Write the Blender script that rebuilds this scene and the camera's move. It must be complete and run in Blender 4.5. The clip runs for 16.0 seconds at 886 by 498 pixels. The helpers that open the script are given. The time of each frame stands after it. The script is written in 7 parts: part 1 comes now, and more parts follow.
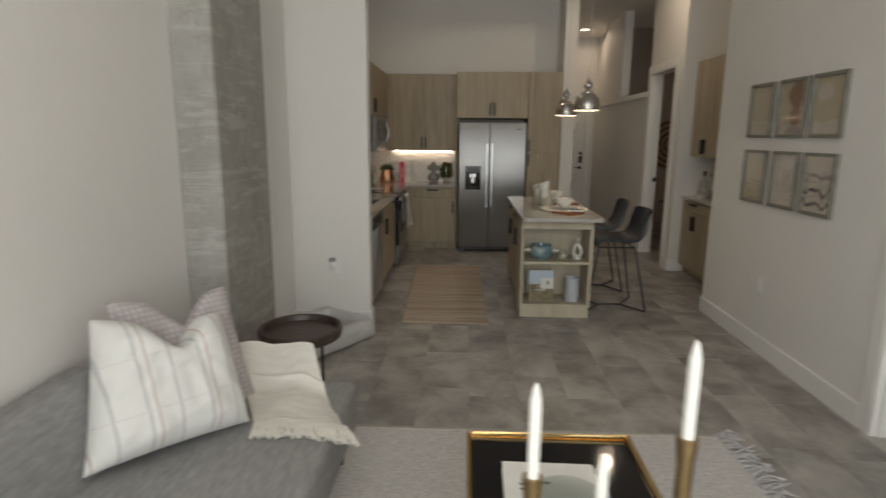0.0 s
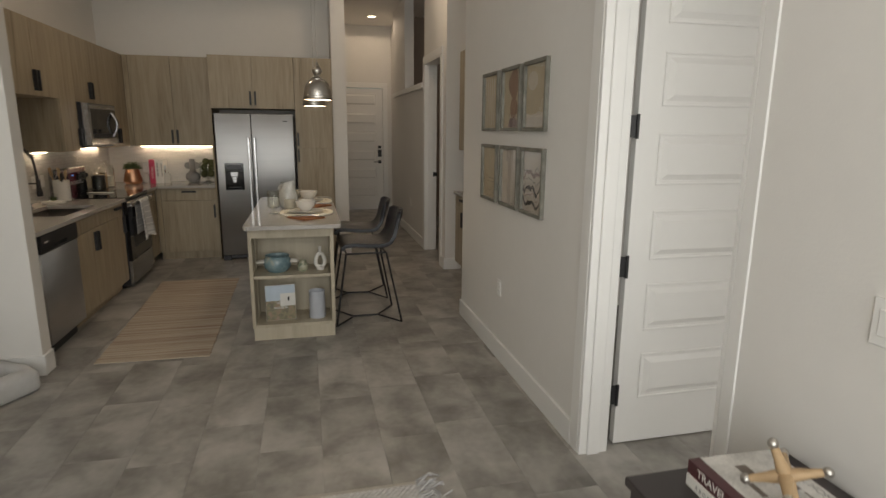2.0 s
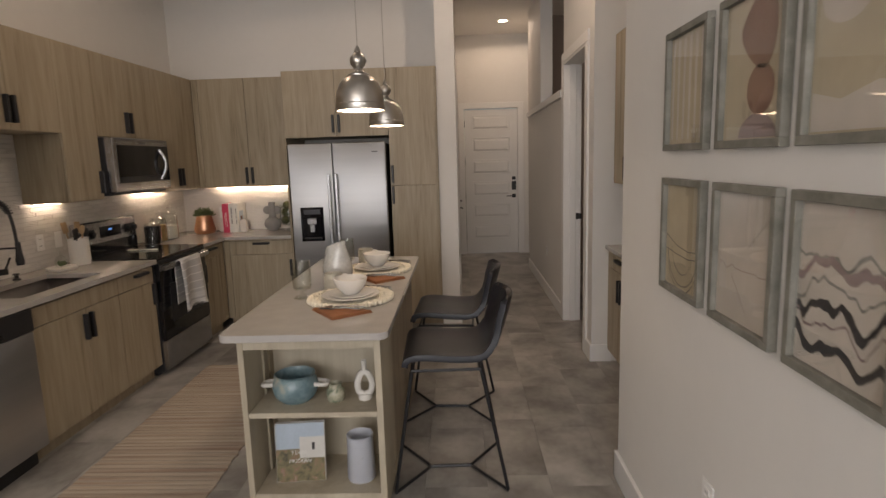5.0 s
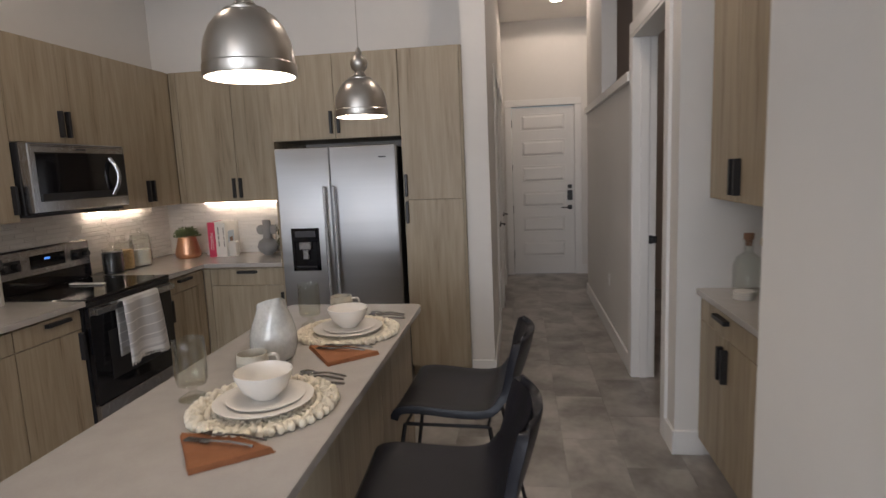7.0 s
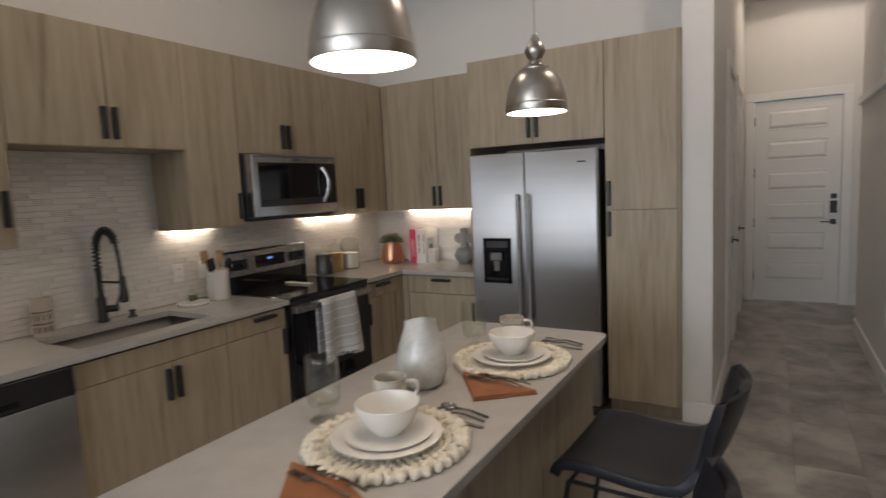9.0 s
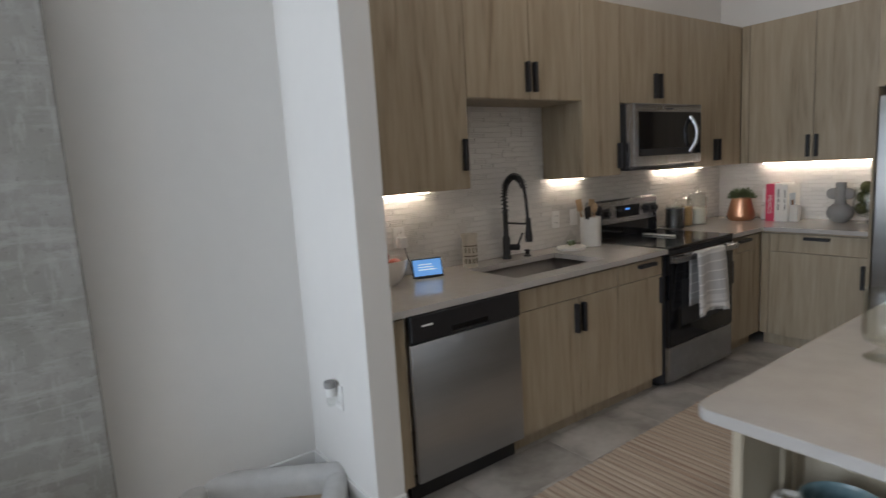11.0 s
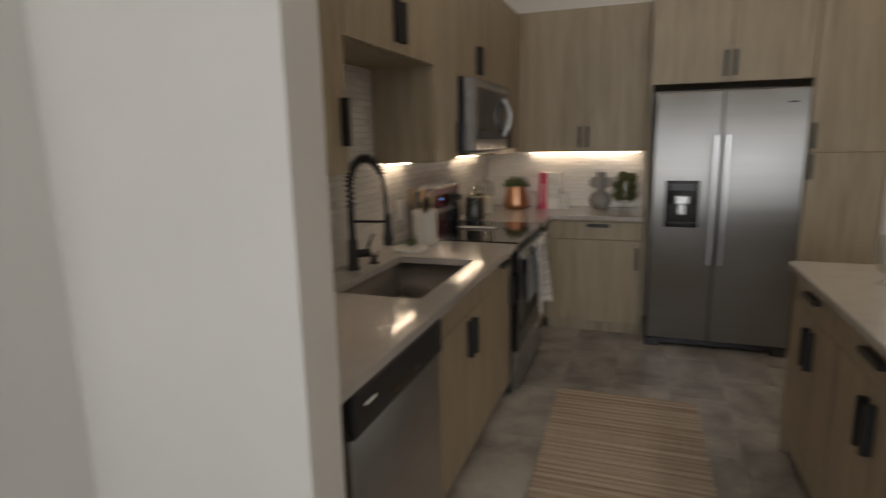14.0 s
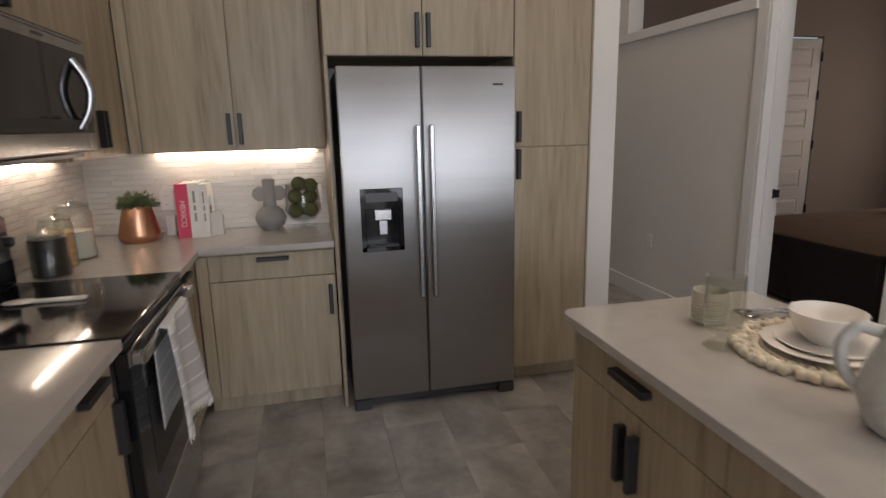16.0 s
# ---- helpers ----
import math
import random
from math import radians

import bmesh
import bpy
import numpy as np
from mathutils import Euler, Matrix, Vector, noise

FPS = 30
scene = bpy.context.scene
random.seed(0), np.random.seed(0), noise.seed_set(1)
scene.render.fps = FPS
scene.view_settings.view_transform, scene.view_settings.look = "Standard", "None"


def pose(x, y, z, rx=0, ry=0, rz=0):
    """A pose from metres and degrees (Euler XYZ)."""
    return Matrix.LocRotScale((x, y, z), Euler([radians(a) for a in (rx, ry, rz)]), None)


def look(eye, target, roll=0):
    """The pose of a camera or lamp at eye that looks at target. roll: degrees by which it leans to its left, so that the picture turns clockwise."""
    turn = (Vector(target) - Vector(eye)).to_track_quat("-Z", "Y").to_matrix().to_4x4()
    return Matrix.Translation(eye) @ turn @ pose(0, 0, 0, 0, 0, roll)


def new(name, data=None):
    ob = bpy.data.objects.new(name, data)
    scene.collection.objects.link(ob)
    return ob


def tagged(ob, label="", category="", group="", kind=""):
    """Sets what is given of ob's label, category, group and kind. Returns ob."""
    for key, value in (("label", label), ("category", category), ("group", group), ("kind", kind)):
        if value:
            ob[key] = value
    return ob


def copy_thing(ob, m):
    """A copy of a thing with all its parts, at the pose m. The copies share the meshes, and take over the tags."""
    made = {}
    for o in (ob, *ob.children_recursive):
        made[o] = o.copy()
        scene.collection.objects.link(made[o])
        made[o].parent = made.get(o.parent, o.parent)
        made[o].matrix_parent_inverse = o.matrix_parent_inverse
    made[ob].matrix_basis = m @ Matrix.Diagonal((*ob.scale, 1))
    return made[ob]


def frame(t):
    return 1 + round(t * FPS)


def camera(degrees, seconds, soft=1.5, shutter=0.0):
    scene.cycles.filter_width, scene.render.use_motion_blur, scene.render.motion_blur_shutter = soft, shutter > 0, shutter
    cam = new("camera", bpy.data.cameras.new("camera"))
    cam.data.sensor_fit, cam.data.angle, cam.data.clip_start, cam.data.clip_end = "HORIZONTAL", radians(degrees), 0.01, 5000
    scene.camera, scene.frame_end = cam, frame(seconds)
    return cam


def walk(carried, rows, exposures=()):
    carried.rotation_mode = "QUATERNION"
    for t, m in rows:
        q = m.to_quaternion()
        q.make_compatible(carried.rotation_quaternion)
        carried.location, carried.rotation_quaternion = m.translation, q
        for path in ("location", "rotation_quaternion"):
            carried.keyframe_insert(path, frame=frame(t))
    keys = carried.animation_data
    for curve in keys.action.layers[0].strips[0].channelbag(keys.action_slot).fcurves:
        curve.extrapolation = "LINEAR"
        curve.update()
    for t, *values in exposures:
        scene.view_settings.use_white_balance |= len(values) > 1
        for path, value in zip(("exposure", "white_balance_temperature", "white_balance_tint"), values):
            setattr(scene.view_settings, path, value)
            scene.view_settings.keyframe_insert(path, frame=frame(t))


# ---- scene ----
cam = camera(76.1, 16.0, soft=1.4, shutter=0.5)
PATH = [
    (0, (0.445, 0.069, 1.585), (0.369, 2.029, 1.193), 0.5),
    (0.5, (0.656, 0.087, 1.565), (0.821, 2.041, 1.175), 1.2),
    (1, (0.91, 0.277, 1.56), (1.266, 2.201, 1.147), 0.7),
    (1.5, (1.133, 0.459, 1.568), (1.582, 2.363, 1.149), 0.5),
    (2, (1.386, 0.637, 1.597), (1.843, 2.54, 1.185), 0.5),
    (2.5, (1.515, 0.932, 1.583), (1.918, 2.847, 1.173), 0.4),
    (3, (1.569, 1.231, 1.595), (1.887, 3.166, 1.2), 0.1),
    (3.5, (1.68, 1.591, 1.598), (1.897, 3.543, 1.222), -0.5),
    (4, (1.733, 1.9, 1.602), (1.837, 3.867, 1.256), -1.1),
    (4.2, (1.772, 2.049, 1.584), (1.818, 4.02, 1.247), -1.3),
    (6.5, (2.092, 3.596, 1.595), (1.935, 5.568, 1.304), -2.1),
    (7, (2.114, 3.878, 1.582), (1.841, 5.839, 1.299), -2.4),
    (7.5, (2.093, 4.127, 1.588), (1.735, 6.077, 1.319), -2.3),
    (8, (2.141, 4.334, 1.568), (1.645, 6.253, 1.303), -2.4),
    (8.5, (2.186, 4.396, 1.551), (1.383, 6.213, 1.32), -2.5),
    (9, (2.202, 4.25, 1.556), (1.2, 5.968, 1.34), -2.7),
    (9.5, (2.193, 4.043, 1.499), (0.998, 5.634, 1.289), -3.1),
    (10, (2.066, 3.920, 1.492), (0.614, 5.275, 1.255), -3.9),
    (10.2, (1.995, 3.872, 1.500), (0.447, 5.113, 1.259), -4.0),
    (12.3, (0.851, 3.245, 1.502), (-0.768, 4.379, 1.197), -3.3),
    (12.5, (0.745, 3.235, 1.52), (-0.816, 4.442, 1.198), -2.9),
    (13, (0.516, 3.264, 1.512), (-0.802, 4.728, 1.166), -1.9),
    (13.5, (0.353, 3.486, 1.509), (-0.731, 5.127, 1.142), -2.2),
    (14, (0.286, 3.699, 1.485), (-0.369, 5.55, 1.107), -1.1),
    (14.5, (0.206, 3.965, 1.48), (0.153, 5.928, 1.101), 0.0),
    (15, (0.199, 4.296, 1.486), (0.468, 6.239, 1.097), -0.2),
    (15.5, (0.166, 4.665, 1.472), (0.562, 6.581, 1.059), -0.6),
    (16, (0.189, 5.05, 1.482), (0.638, 6.952, 1.057), -1.3),
]
EXPOSURES = [(0, -0.85, 7050, 10), (1.5, -0.82, 7200, 11), (2.5, -0.86, 7300, 12), (4, -0.56, 7450, 19), (7, -0.23, 6300, 16), (9, -0.18, 6250, 13), (10, -0.2, 5800, 10), (12.5, -0.56, 6450, 12), (13.5, -0.74, 6850, 11), (14, -0.72, 6900, 12), (14.5, -0.2, 7200, 17), (15, -0.1, 6850, 18), (16, -0.12, 6350, 16)]
walk(cam, [(t, look(eye, target, roll)) for t, eye, target, roll in PATH], EXPOSURES)

# ---- world and lights ----
world = bpy.data.worlds.new("world")
scene.world = world
world.use_nodes = True
sky = world.node_tree.nodes.new("ShaderNodeTexSky")
sky.sky_type, sky.sun_disc = "NISHITA", False
sky.sun_elevation, sky.sun_rotation = radians(40), radians(150)
world.node_tree.links.new(sky.outputs[0], world.node_tree.nodes["Background"].inputs[0])
world.node_tree.nodes["Background"].inputs[1].default_value = 0.1


def lamp(name, kind, m, energy, colour, size=0.1, size_y=None, spot=None):
    data = bpy.data.lights.new(name, kind)
    data.energy, data.color = energy, colour
    if kind == "AREA":
        data.size = size
        if size_y:
            data.shape, data.size_y = "RECTANGLE", size_y
    else:
        data.shadow_soft_size = size
    if spot:
        data.spot_size, data.spot_blend = radians(spot), 0.15
    ob = new(name, data)
    ob.matrix_basis = m
    return ob


H = 3.53                                     # ceiling height
WARM = (1.0, 0.83, 0.66)
lamp("window_daylight", "AREA", look((0.8, -1.93, 1.93), (0.8, 2.0, 1.83)), 220, (0.88, 0.95, 1.0), 3.3, 2.8)
lamp("side_window_daylight", "AREA", look((4.2, -0.94, 1.5), (4.0, 3.0, 1.2)), 85, (0.92, 0.97, 1.0), 1.6, 1.6)
# unseen warm fill added to brighten the bedroom; that wall has no window
lamp("bedroom_window_daylight", "AREA", look((7.84, 9.2, 1.6), (4.0, 9.2, 1.5)), 19, (1.0, 0.84, 0.70), 1.4, 1.5)
for lx, ly, e in ((2.6, 11.2, 23), (0.3, 6.0, 26), (2.35, 6.9, 35), (0.75, 1.4, 22)):
    lamp("downlight_lamp", "SPOT", pose(lx, ly, H - 0.03), e, WARM, 0.06, spot=168)

# ---- materials ----


def nodes_of(m):
    m.use_nodes = True
    nt = m.node_tree
    return nt, nt.nodes, nt.links, nt.nodes["Principled BSDF"]


def plain(name, colour, rough=0.5, metal=0.0, vary=0.06, scale=6.0, bump=0.0, bump_scale=60.0, stretch=(1, 1, 1), emit=0.0, spread=0.0, coat=0.0):
    """A surface with two scales of tone change, fine relief and a tone of its own for each object."""
    m = bpy.data.materials.new(name)
    nt, n, l, p = nodes_of(m)
    tc = n.new("ShaderNodeTexCoord")
    mp = n.new("ShaderNodeMapping")
    mp.inputs["Scale"].default_value = stretch
    l.new(tc.outputs["Object"], mp.inputs[0])
    a, b = n.new("ShaderNodeTexNoise"), n.new("ShaderNodeTexNoise")
    a.inputs["Scale"].default_value, b.inputs["Scale"].default_value = scale, scale * 9
    a.inputs["Detail"].default_value, b.inputs["Detail"].default_value = 4, 3
    l.new(mp.outputs[0], a.inputs["Vector"])
    l.new(mp.outputs[0], b.inputs["Vector"])
    add = n.new("ShaderNodeMath")
    add.operation = "MULTIPLY_ADD"
    add.inputs[1].default_value = 0.45
    l.new(b.outputs["Fac"], add.inputs[0])
    l.new(a.outputs["Fac"], add.inputs[2])
    mr = n.new("ShaderNodeMapRange")
    mr.inputs["From Min"].default_value, mr.inputs["From Max"].default_value = 0.45, 1.0
    mr.inputs["To Min"].default_value, mr.inputs["To Max"].default_value = 1 - vary, 1 + vary
    l.new(add.outputs[0], mr.inputs[0])
    hsv = n.new("ShaderNodeHueSaturation")
    hsv.inputs["Color"].default_value = (*colour, 1)
    if spread:
        oi = n.new("ShaderNodeObjectInfo")
        mul = n.new("ShaderNodeMath")
        mul.operation = "MULTIPLY_ADD"
        mul.inputs[1].default_value, mul.inputs[2].default_value = spread, -spread / 2
        l.new(oi.outputs["Random"], mul.inputs[0])
        plus = n.new("ShaderNodeMath")
        l.new(mul.outputs[0], plus.inputs[0])
        l.new(mr.outputs[0], plus.inputs[1])
        l.new(plus.outputs[0], hsv.inputs["Value"])
    else:
        l.new(mr.outputs[0], hsv.inputs["Value"])
    l.new(hsv.outputs[0], p.inputs["Base Color"])
    rr = n.new("ShaderNodeMapRange")
    rr.inputs["To Min"].default_value, rr.inputs["To Max"].default_value = max(rough - 0.06, 0.02), min(rough + 0.06, 1)
    l.new(b.outputs["Fac"], rr.inputs[0])
    l.new(rr.outputs[0], p.inputs["Roughness"])
    p.inputs["Metallic"].default_value = metal
    p.inputs["Coat Weight"].default_value = coat
    if bump:
        c = n.new("ShaderNodeTexNoise")
        c.inputs["Scale"].default_value = bump_scale
        l.new(mp.outputs[0], c.inputs["Vector"])
        bp = n.new("ShaderNodeBump")
        bp.inputs["Strength"].default_value, bp.inputs["Distance"].default_value = bump, 0.002
        l.new(c.outputs["Fac"], bp.inputs["Height"])
        l.new(bp.outputs[0], p.inputs["Normal"])
    if emit:
        p.inputs["Emission Color"].default_value = (*colour, 1)
        p.inputs["Emission Strength"].default_value = emit
    return m


def ramp_mat(name, stops, stretch, scale=1.0, rough=0.45, detail=6, distort=0.6, bump=0.05, fine=0.25, spread=0.0):
    """Grain or clouding along one way: stretched noise through a colour ramp, shifted for each object."""
    m = bpy.data.materials.new(name)
    nt, n, l, p = nodes_of(m)
    tc, oi = n.new("ShaderNodeTexCoord"), n.new("ShaderNodeObjectInfo")
    off = n.new("ShaderNodeVectorMath")
    off.operation = "SCALE"
    comb = n.new("ShaderNodeCombineXYZ")
    for i in range(3):
        l.new(oi.outputs["Random"], comb.inputs[i])
    off.inputs["Scale"].default_value = 37.0
    l.new(comb.outputs[0], off.inputs[0])
    ad = n.new("ShaderNodeVectorMath")
    l.new(tc.outputs["Object"], ad.inputs[0])
    l.new(off.outputs[0], ad.inputs[1])
    mp = n.new("ShaderNodeMapping")
    mp.inputs["Scale"].default_value = stretch
    l.new(ad.outputs[0], mp.inputs[0])
    a, b = n.new("ShaderNodeTexNoise"), n.new("ShaderNodeTexNoise")
    a.inputs["Scale"].default_value, a.inputs["Detail"].default_value, a.inputs["Distortion"].default_value = scale, detail, distort
    b.inputs["Scale"].default_value, b.inputs["Detail"].default_value = scale * 7, 3
    l.new(mp.outputs[0], a.inputs["Vector"])
    l.new(mp.outputs[0], b.inputs["Vector"])
    mix = n.new("ShaderNodeMath")
    mix.operation = "MULTIPLY_ADD"
    mix.inputs[1].default_value = fine
    l.new(b.outputs["Fac"], mix.inputs[0])
    l.new(a.outputs["Fac"], mix.inputs[2])
    sub = n.new("ShaderNodeMath")
    sub.operation = "SUBTRACT"
    sub.inputs[1].default_value = fine / 2
    l.new(mix.outputs[0], sub.inputs[0])
    cr = n.new("ShaderNodeValToRGB")
    while len(cr.color_ramp.elements) < len(stops):
        cr.color_ramp.elements.new(0.5)
    for e, (pos, col) in zip(cr.color_ramp.elements, stops):
        e.position, e.color = pos, (*col, 1)
    l.new(sub.outputs[0], cr.inputs[0])
    last = cr.outputs[0]
    if spread:
        geo, hsv = n.new("ShaderNodeNewGeometry"), n.new("ShaderNodeHueSaturation")
        for source, socket, lo, hi in ((oi.outputs["Random"], "Value", 1 - spread, 1 + spread), (geo.outputs["Random Per Island"], "Hue", 0.492, 0.508)):
            seed, white, mr = n.new("ShaderNodeMath"), n.new("ShaderNodeTexWhiteNoise"), n.new("ShaderNodeMapRange")
            white.noise_dimensions = "1D"
            seed.inputs[1].default_value = 0.0
            l.new(source, seed.inputs[0])
            if socket == "Value":
                l.new(geo.outputs["Random Per Island"], seed.inputs[1])
            l.new(seed.outputs[0], white.inputs["W"])
            l.new(white.outputs["Value"], mr.inputs[0])
            mr.inputs["To Min"].default_value, mr.inputs["To Max"].default_value = lo, hi
            l.new(mr.outputs[0], hsv.inputs[socket])
        l.new(last, hsv.inputs["Color"])
        last = hsv.outputs[0]
    l.new(last, p.inputs["Base Color"])
    p.inputs["Roughness"].default_value = rough
    if bump:
        bp = n.new("ShaderNodeBump")
        bp.inputs["Strength"].default_value, bp.inputs["Distance"].default_value = bump, 0.002
        l.new(b.outputs["Fac"], bp.inputs["Height"])
        l.new(bp.outputs[0], p.inputs["Normal"])
    return m


def concrete():
    """Cast concrete: broad stains, sharp patches of laitance, trowel streaks and pits."""
    m = bpy.data.materials.new("raw_concrete")
    nt, n, l, p = nodes_of(m)
    tc = n.new("ShaderNodeTexCoord")

    def layer(scale, stretch, detail, lo, hi, rough=0.6, distort=0.0):
        mp, nz, mr = n.new("ShaderNodeMapping"), n.new("ShaderNodeTexNoise"), n.new("ShaderNodeMapRange")
        mp.inputs["Scale"].default_value = stretch
        nz.inputs["Scale"].default_value, nz.inputs["Detail"].default_value = scale, detail
        nz.inputs["Roughness"].default_value, nz.inputs["Distortion"].default_value = rough, distort
        mr.inputs["From Min"].default_value, mr.inputs["From Max"].default_value = lo, hi
        l.new(tc.outputs["Object"], mp.inputs[0])
        l.new(mp.outputs[0], nz.inputs["Vector"])
        l.new(nz.outputs["Fac"], mr.inputs[0])
        return mr.outputs[0]

    def over(below, fac, colour, amount):
        k, mix = n.new("ShaderNodeMath"), n.new("ShaderNodeMix")
        k.operation = "MULTIPLY"
        k.inputs[1].default_value = amount
        l.new(fac, k.inputs[0])
        mix.data_type = "RGBA"
        l.new(k.outputs[0], mix.inputs[0])
        if isinstance(below, tuple):
            mix.inputs[6].default_value = (*below, 1)
        else:
            l.new(below, mix.inputs[6])
        mix.inputs[7].default_value = (*colour, 1)
        return mix.outputs[2]

    c = over((0.335, 0.325, 0.298), layer(1.6, (1, 1, 1.2), 8, 0.40, 0.62), (0.262, 0.254, 0.226), 0.8)
    c = over(c, layer(8.5, (1, 1, 0.9), 14, 0.505, 0.57, 0.70, 0.2), (0.40, 0.392, 0.37), 0.40)
    c = over(c, layer(2.6, (1.0, 1.0, 6.0), 12, 0.52, 0.60, 0.68), (0.455, 0.447, 0.425), 0.5)
    c = over(c, layer(4.0, (6.0, 6.0, 1.1), 12, 0.56, 0.62, 0.7), (0.44, 0.432, 0.41), 0.5)
    c = over(c, layer(7.0, (1, 1, 2.2), 12, 0.54, 0.63, 0.72), (0.225, 0.217, 0.19), 0.4)
    c = over(c, layer(26.0, (1, 1, 1), 6, 0.62, 0.68, 0.7), (0.19, 0.182, 0.165), 0.4)
    sep, wob, line = n.new("ShaderNodeSeparateXYZ"), n.new("ShaderNodeTexNoise"), []
    l.new(tc.outputs["Object"], sep.inputs[0])
    wob.inputs["Scale"].default_value, wob.inputs["Detail"].default_value = 5.0, 6
    l.new(tc.outputs["Object"], wob.inputs["Vector"])
    for op, second in (("MULTIPLY_ADD", 0.02), ("ADD", 0.0), ("MODULO", 0.61), ("LESS_THAN", 0.008)):
        k = n.new("ShaderNodeMath")
        k.operation = op
        if op == "ADD":
            l.new(line[-1], k.inputs[0])
            l.new(sep.outputs[2], k.inputs[1])
        else:
            l.new(line[-1] if line else wob.outputs["Fac"], k.inputs[0])
            k.inputs[1].default_value = second
        line.append(k.outputs[0])
    c = over(c, line[-1], (0.45, 0.442, 0.42), 0.28)
    c = over(c, layer(60.0, (1, 1, 1), 2, 0.68, 0.74), (0.12, 0.113, 0.10), 0.4)
    l.new(c, p.inputs["Base Color"])
    p.inputs["Roughness"].default_value = 0.85
    b = n.new("ShaderNodeTexNoise")
    b.inputs["Scale"].default_value, b.inputs["Detail"].default_value = 14, 8
    l.new(tc.outputs["Object"], b.inputs["Vector"])
    bp = n.new("ShaderNodeBump")
    bp.inputs["Strength"].default_value, bp.inputs["Distance"].default_value = 0.5, 0.004
    l.new(b.outputs["Fac"], bp.inputs["Height"])
    l.new(bp.outputs[0], p.inputs["Normal"])
    return m


def glass(name, colour, rough=0.02, ior=1.45):
    m = bpy.data.materials.new(name)
    nt, n, l, p = nodes_of(m)
    p.inputs["Base Color"].default_value = (*colour, 1)
    p.inputs["Transmission Weight"].default_value = 1.0
    p.inputs["Roughness"].default_value = rough
    p.inputs["IOR"].default_value = ior
    return m


def thin_glass(name, tint, sheen=0.45):
    """Thin blown glass: straight see-through with a sheen that grows towards the rim."""
    m = bpy.data.materials.new(name)
    m.use_nodes = True
    n, l = m.node_tree.nodes, m.node_tree.links
    n.remove(n["Principled BSDF"])
    see, shine, lw, mix = n.new("ShaderNodeBsdfTransparent"), n.new("ShaderNodeBsdfGlossy"), n.new("ShaderNodeLayerWeight"), n.new("ShaderNodeMixShader")
    power, scale = n.new("ShaderNodeMath"), n.new("ShaderNodeMath")
    see.inputs["Color"].default_value = (*tint, 1)
    shine.inputs["Roughness"].default_value = 0.04
    lw.inputs["Blend"].default_value = 0.5
    power.operation, scale.operation = "POWER", "MULTIPLY_ADD"
    power.inputs[1].default_value = 2.6
    scale.inputs[1].default_value, scale.inputs[2].default_value = sheen, 0.035
    l.new(lw.outputs["Facing"], power.inputs[0])
    l.new(power.outputs[0], scale.inputs[0])
    l.new(scale.outputs[0], mix.inputs[0])
    l.new(see.outputs[0], mix.inputs[1])
    l.new(shine.outputs[0], mix.inputs[2])
    l.new(mix.outputs[0], n["Material Output"].inputs["Surface"])
    return m


WALL = plain("wall_paint", (0.74, 0.72, 0.69), 0.75, vary=0.025, scale=1.5, bump=0.25, bump_scale=90)
TRIM = plain("trim_paint", (0.80, 0.79, 0.77), 0.42, vary=0.015, scale=2)
CEIL = plain("ceiling_paint", (0.76, 0.74, 0.71), 0.85, vary=0.02, scale=1.2, bump=0.2, bump_scale=70)
WOOD = ramp_mat("oak_laminate", [(0.22, (0.215, 0.166, 0.106)), (0.38, (0.325, 0.264, 0.182)), (0.60, (0.385, 0.318, 0.224)), (0.82, (0.425, 0.356, 0.262))], (11, 11, 0.7), 1.0, 0.48, fine=0.50, distort=1.7)
SHELF = ramp_mat("pale_oak", [(0.3, (0.40, 0.34, 0.25)), (0.6, (0.50, 0.44, 0.335)), (0.85, (0.55, 0.49, 0.38))], (9, 9, 0.9), 1.0, 0.5)
QUARTZ = plain("grey_quartz", (0.44, 0.415, 0.39), 0.085, vary=0.05, scale=14)
STEEL = plain("brushed_steel", (0.46, 0.46, 0.47), 0.26, 1.0, vary=0.03, scale=2.0, stretch=(60, 60, 0.8))
NICKEL = plain("brushed_nickel", (0.50, 0.475, 0.44), 0.31, 1.0, vary=0.03, scale=10)
BLACK = plain("matte_black", (0.016, 0.016, 0.018), 0.42, vary=0.1, scale=20)
GLOSS = plain("black_glass", (0.008, 0.008, 0.010), 0.05, vary=0.05, scale=5)
DARK = plain("dark_grey_metal", (0.06, 0.06, 0.065), 0.4, 0.6, vary=0.06)
LEATHER = plain("black_leather", (0.014, 0.0145, 0.020), 0.33, vary=0.15, scale=14, bump=0.35, bump_scale=260)
nodes_of(LEATHER)[3].inputs["Specular IOR Level"].default_value = 0.32
CONCRETE = concrete()
GLOW = plain("lamp_glow", (1.0, 0.83, 0.62), 0.5, emit=24.0)
STRIP = plain("strip_glow", (1.0, 0.82, 0.62), 0.5, emit=32.0)

# ---- mesh helpers ----
ORIGIN = {}


def bm_box(bm, x0, x1, y0, y1, z0, z1, bevel=0.0, segments=1):
    made = bmesh.ops.create_cube(bm, size=1.0, matrix=Matrix.Translation(((x0 + x1) / 2, (y0 + y1) / 2, (z0 + z1) / 2)) @ Matrix.Diagonal((abs(x1 - x0), abs(y1 - y0), abs(z1 - z0), 1)))
    if bevel:
        edges = list({e for v in made["verts"] for e in v.link_edges})
        bmesh.ops.bevel(bm, geom=edges, offset=bevel, segments=segments, profile=0.5, affect="EDGES")
    return bm


def box(x0, x1, y0, y1, z0, z1, bevel=0.0, segments=1):
    return bm_box(bmesh.new(), x0, x1, y0, y1, z0, z1, bevel, segments)


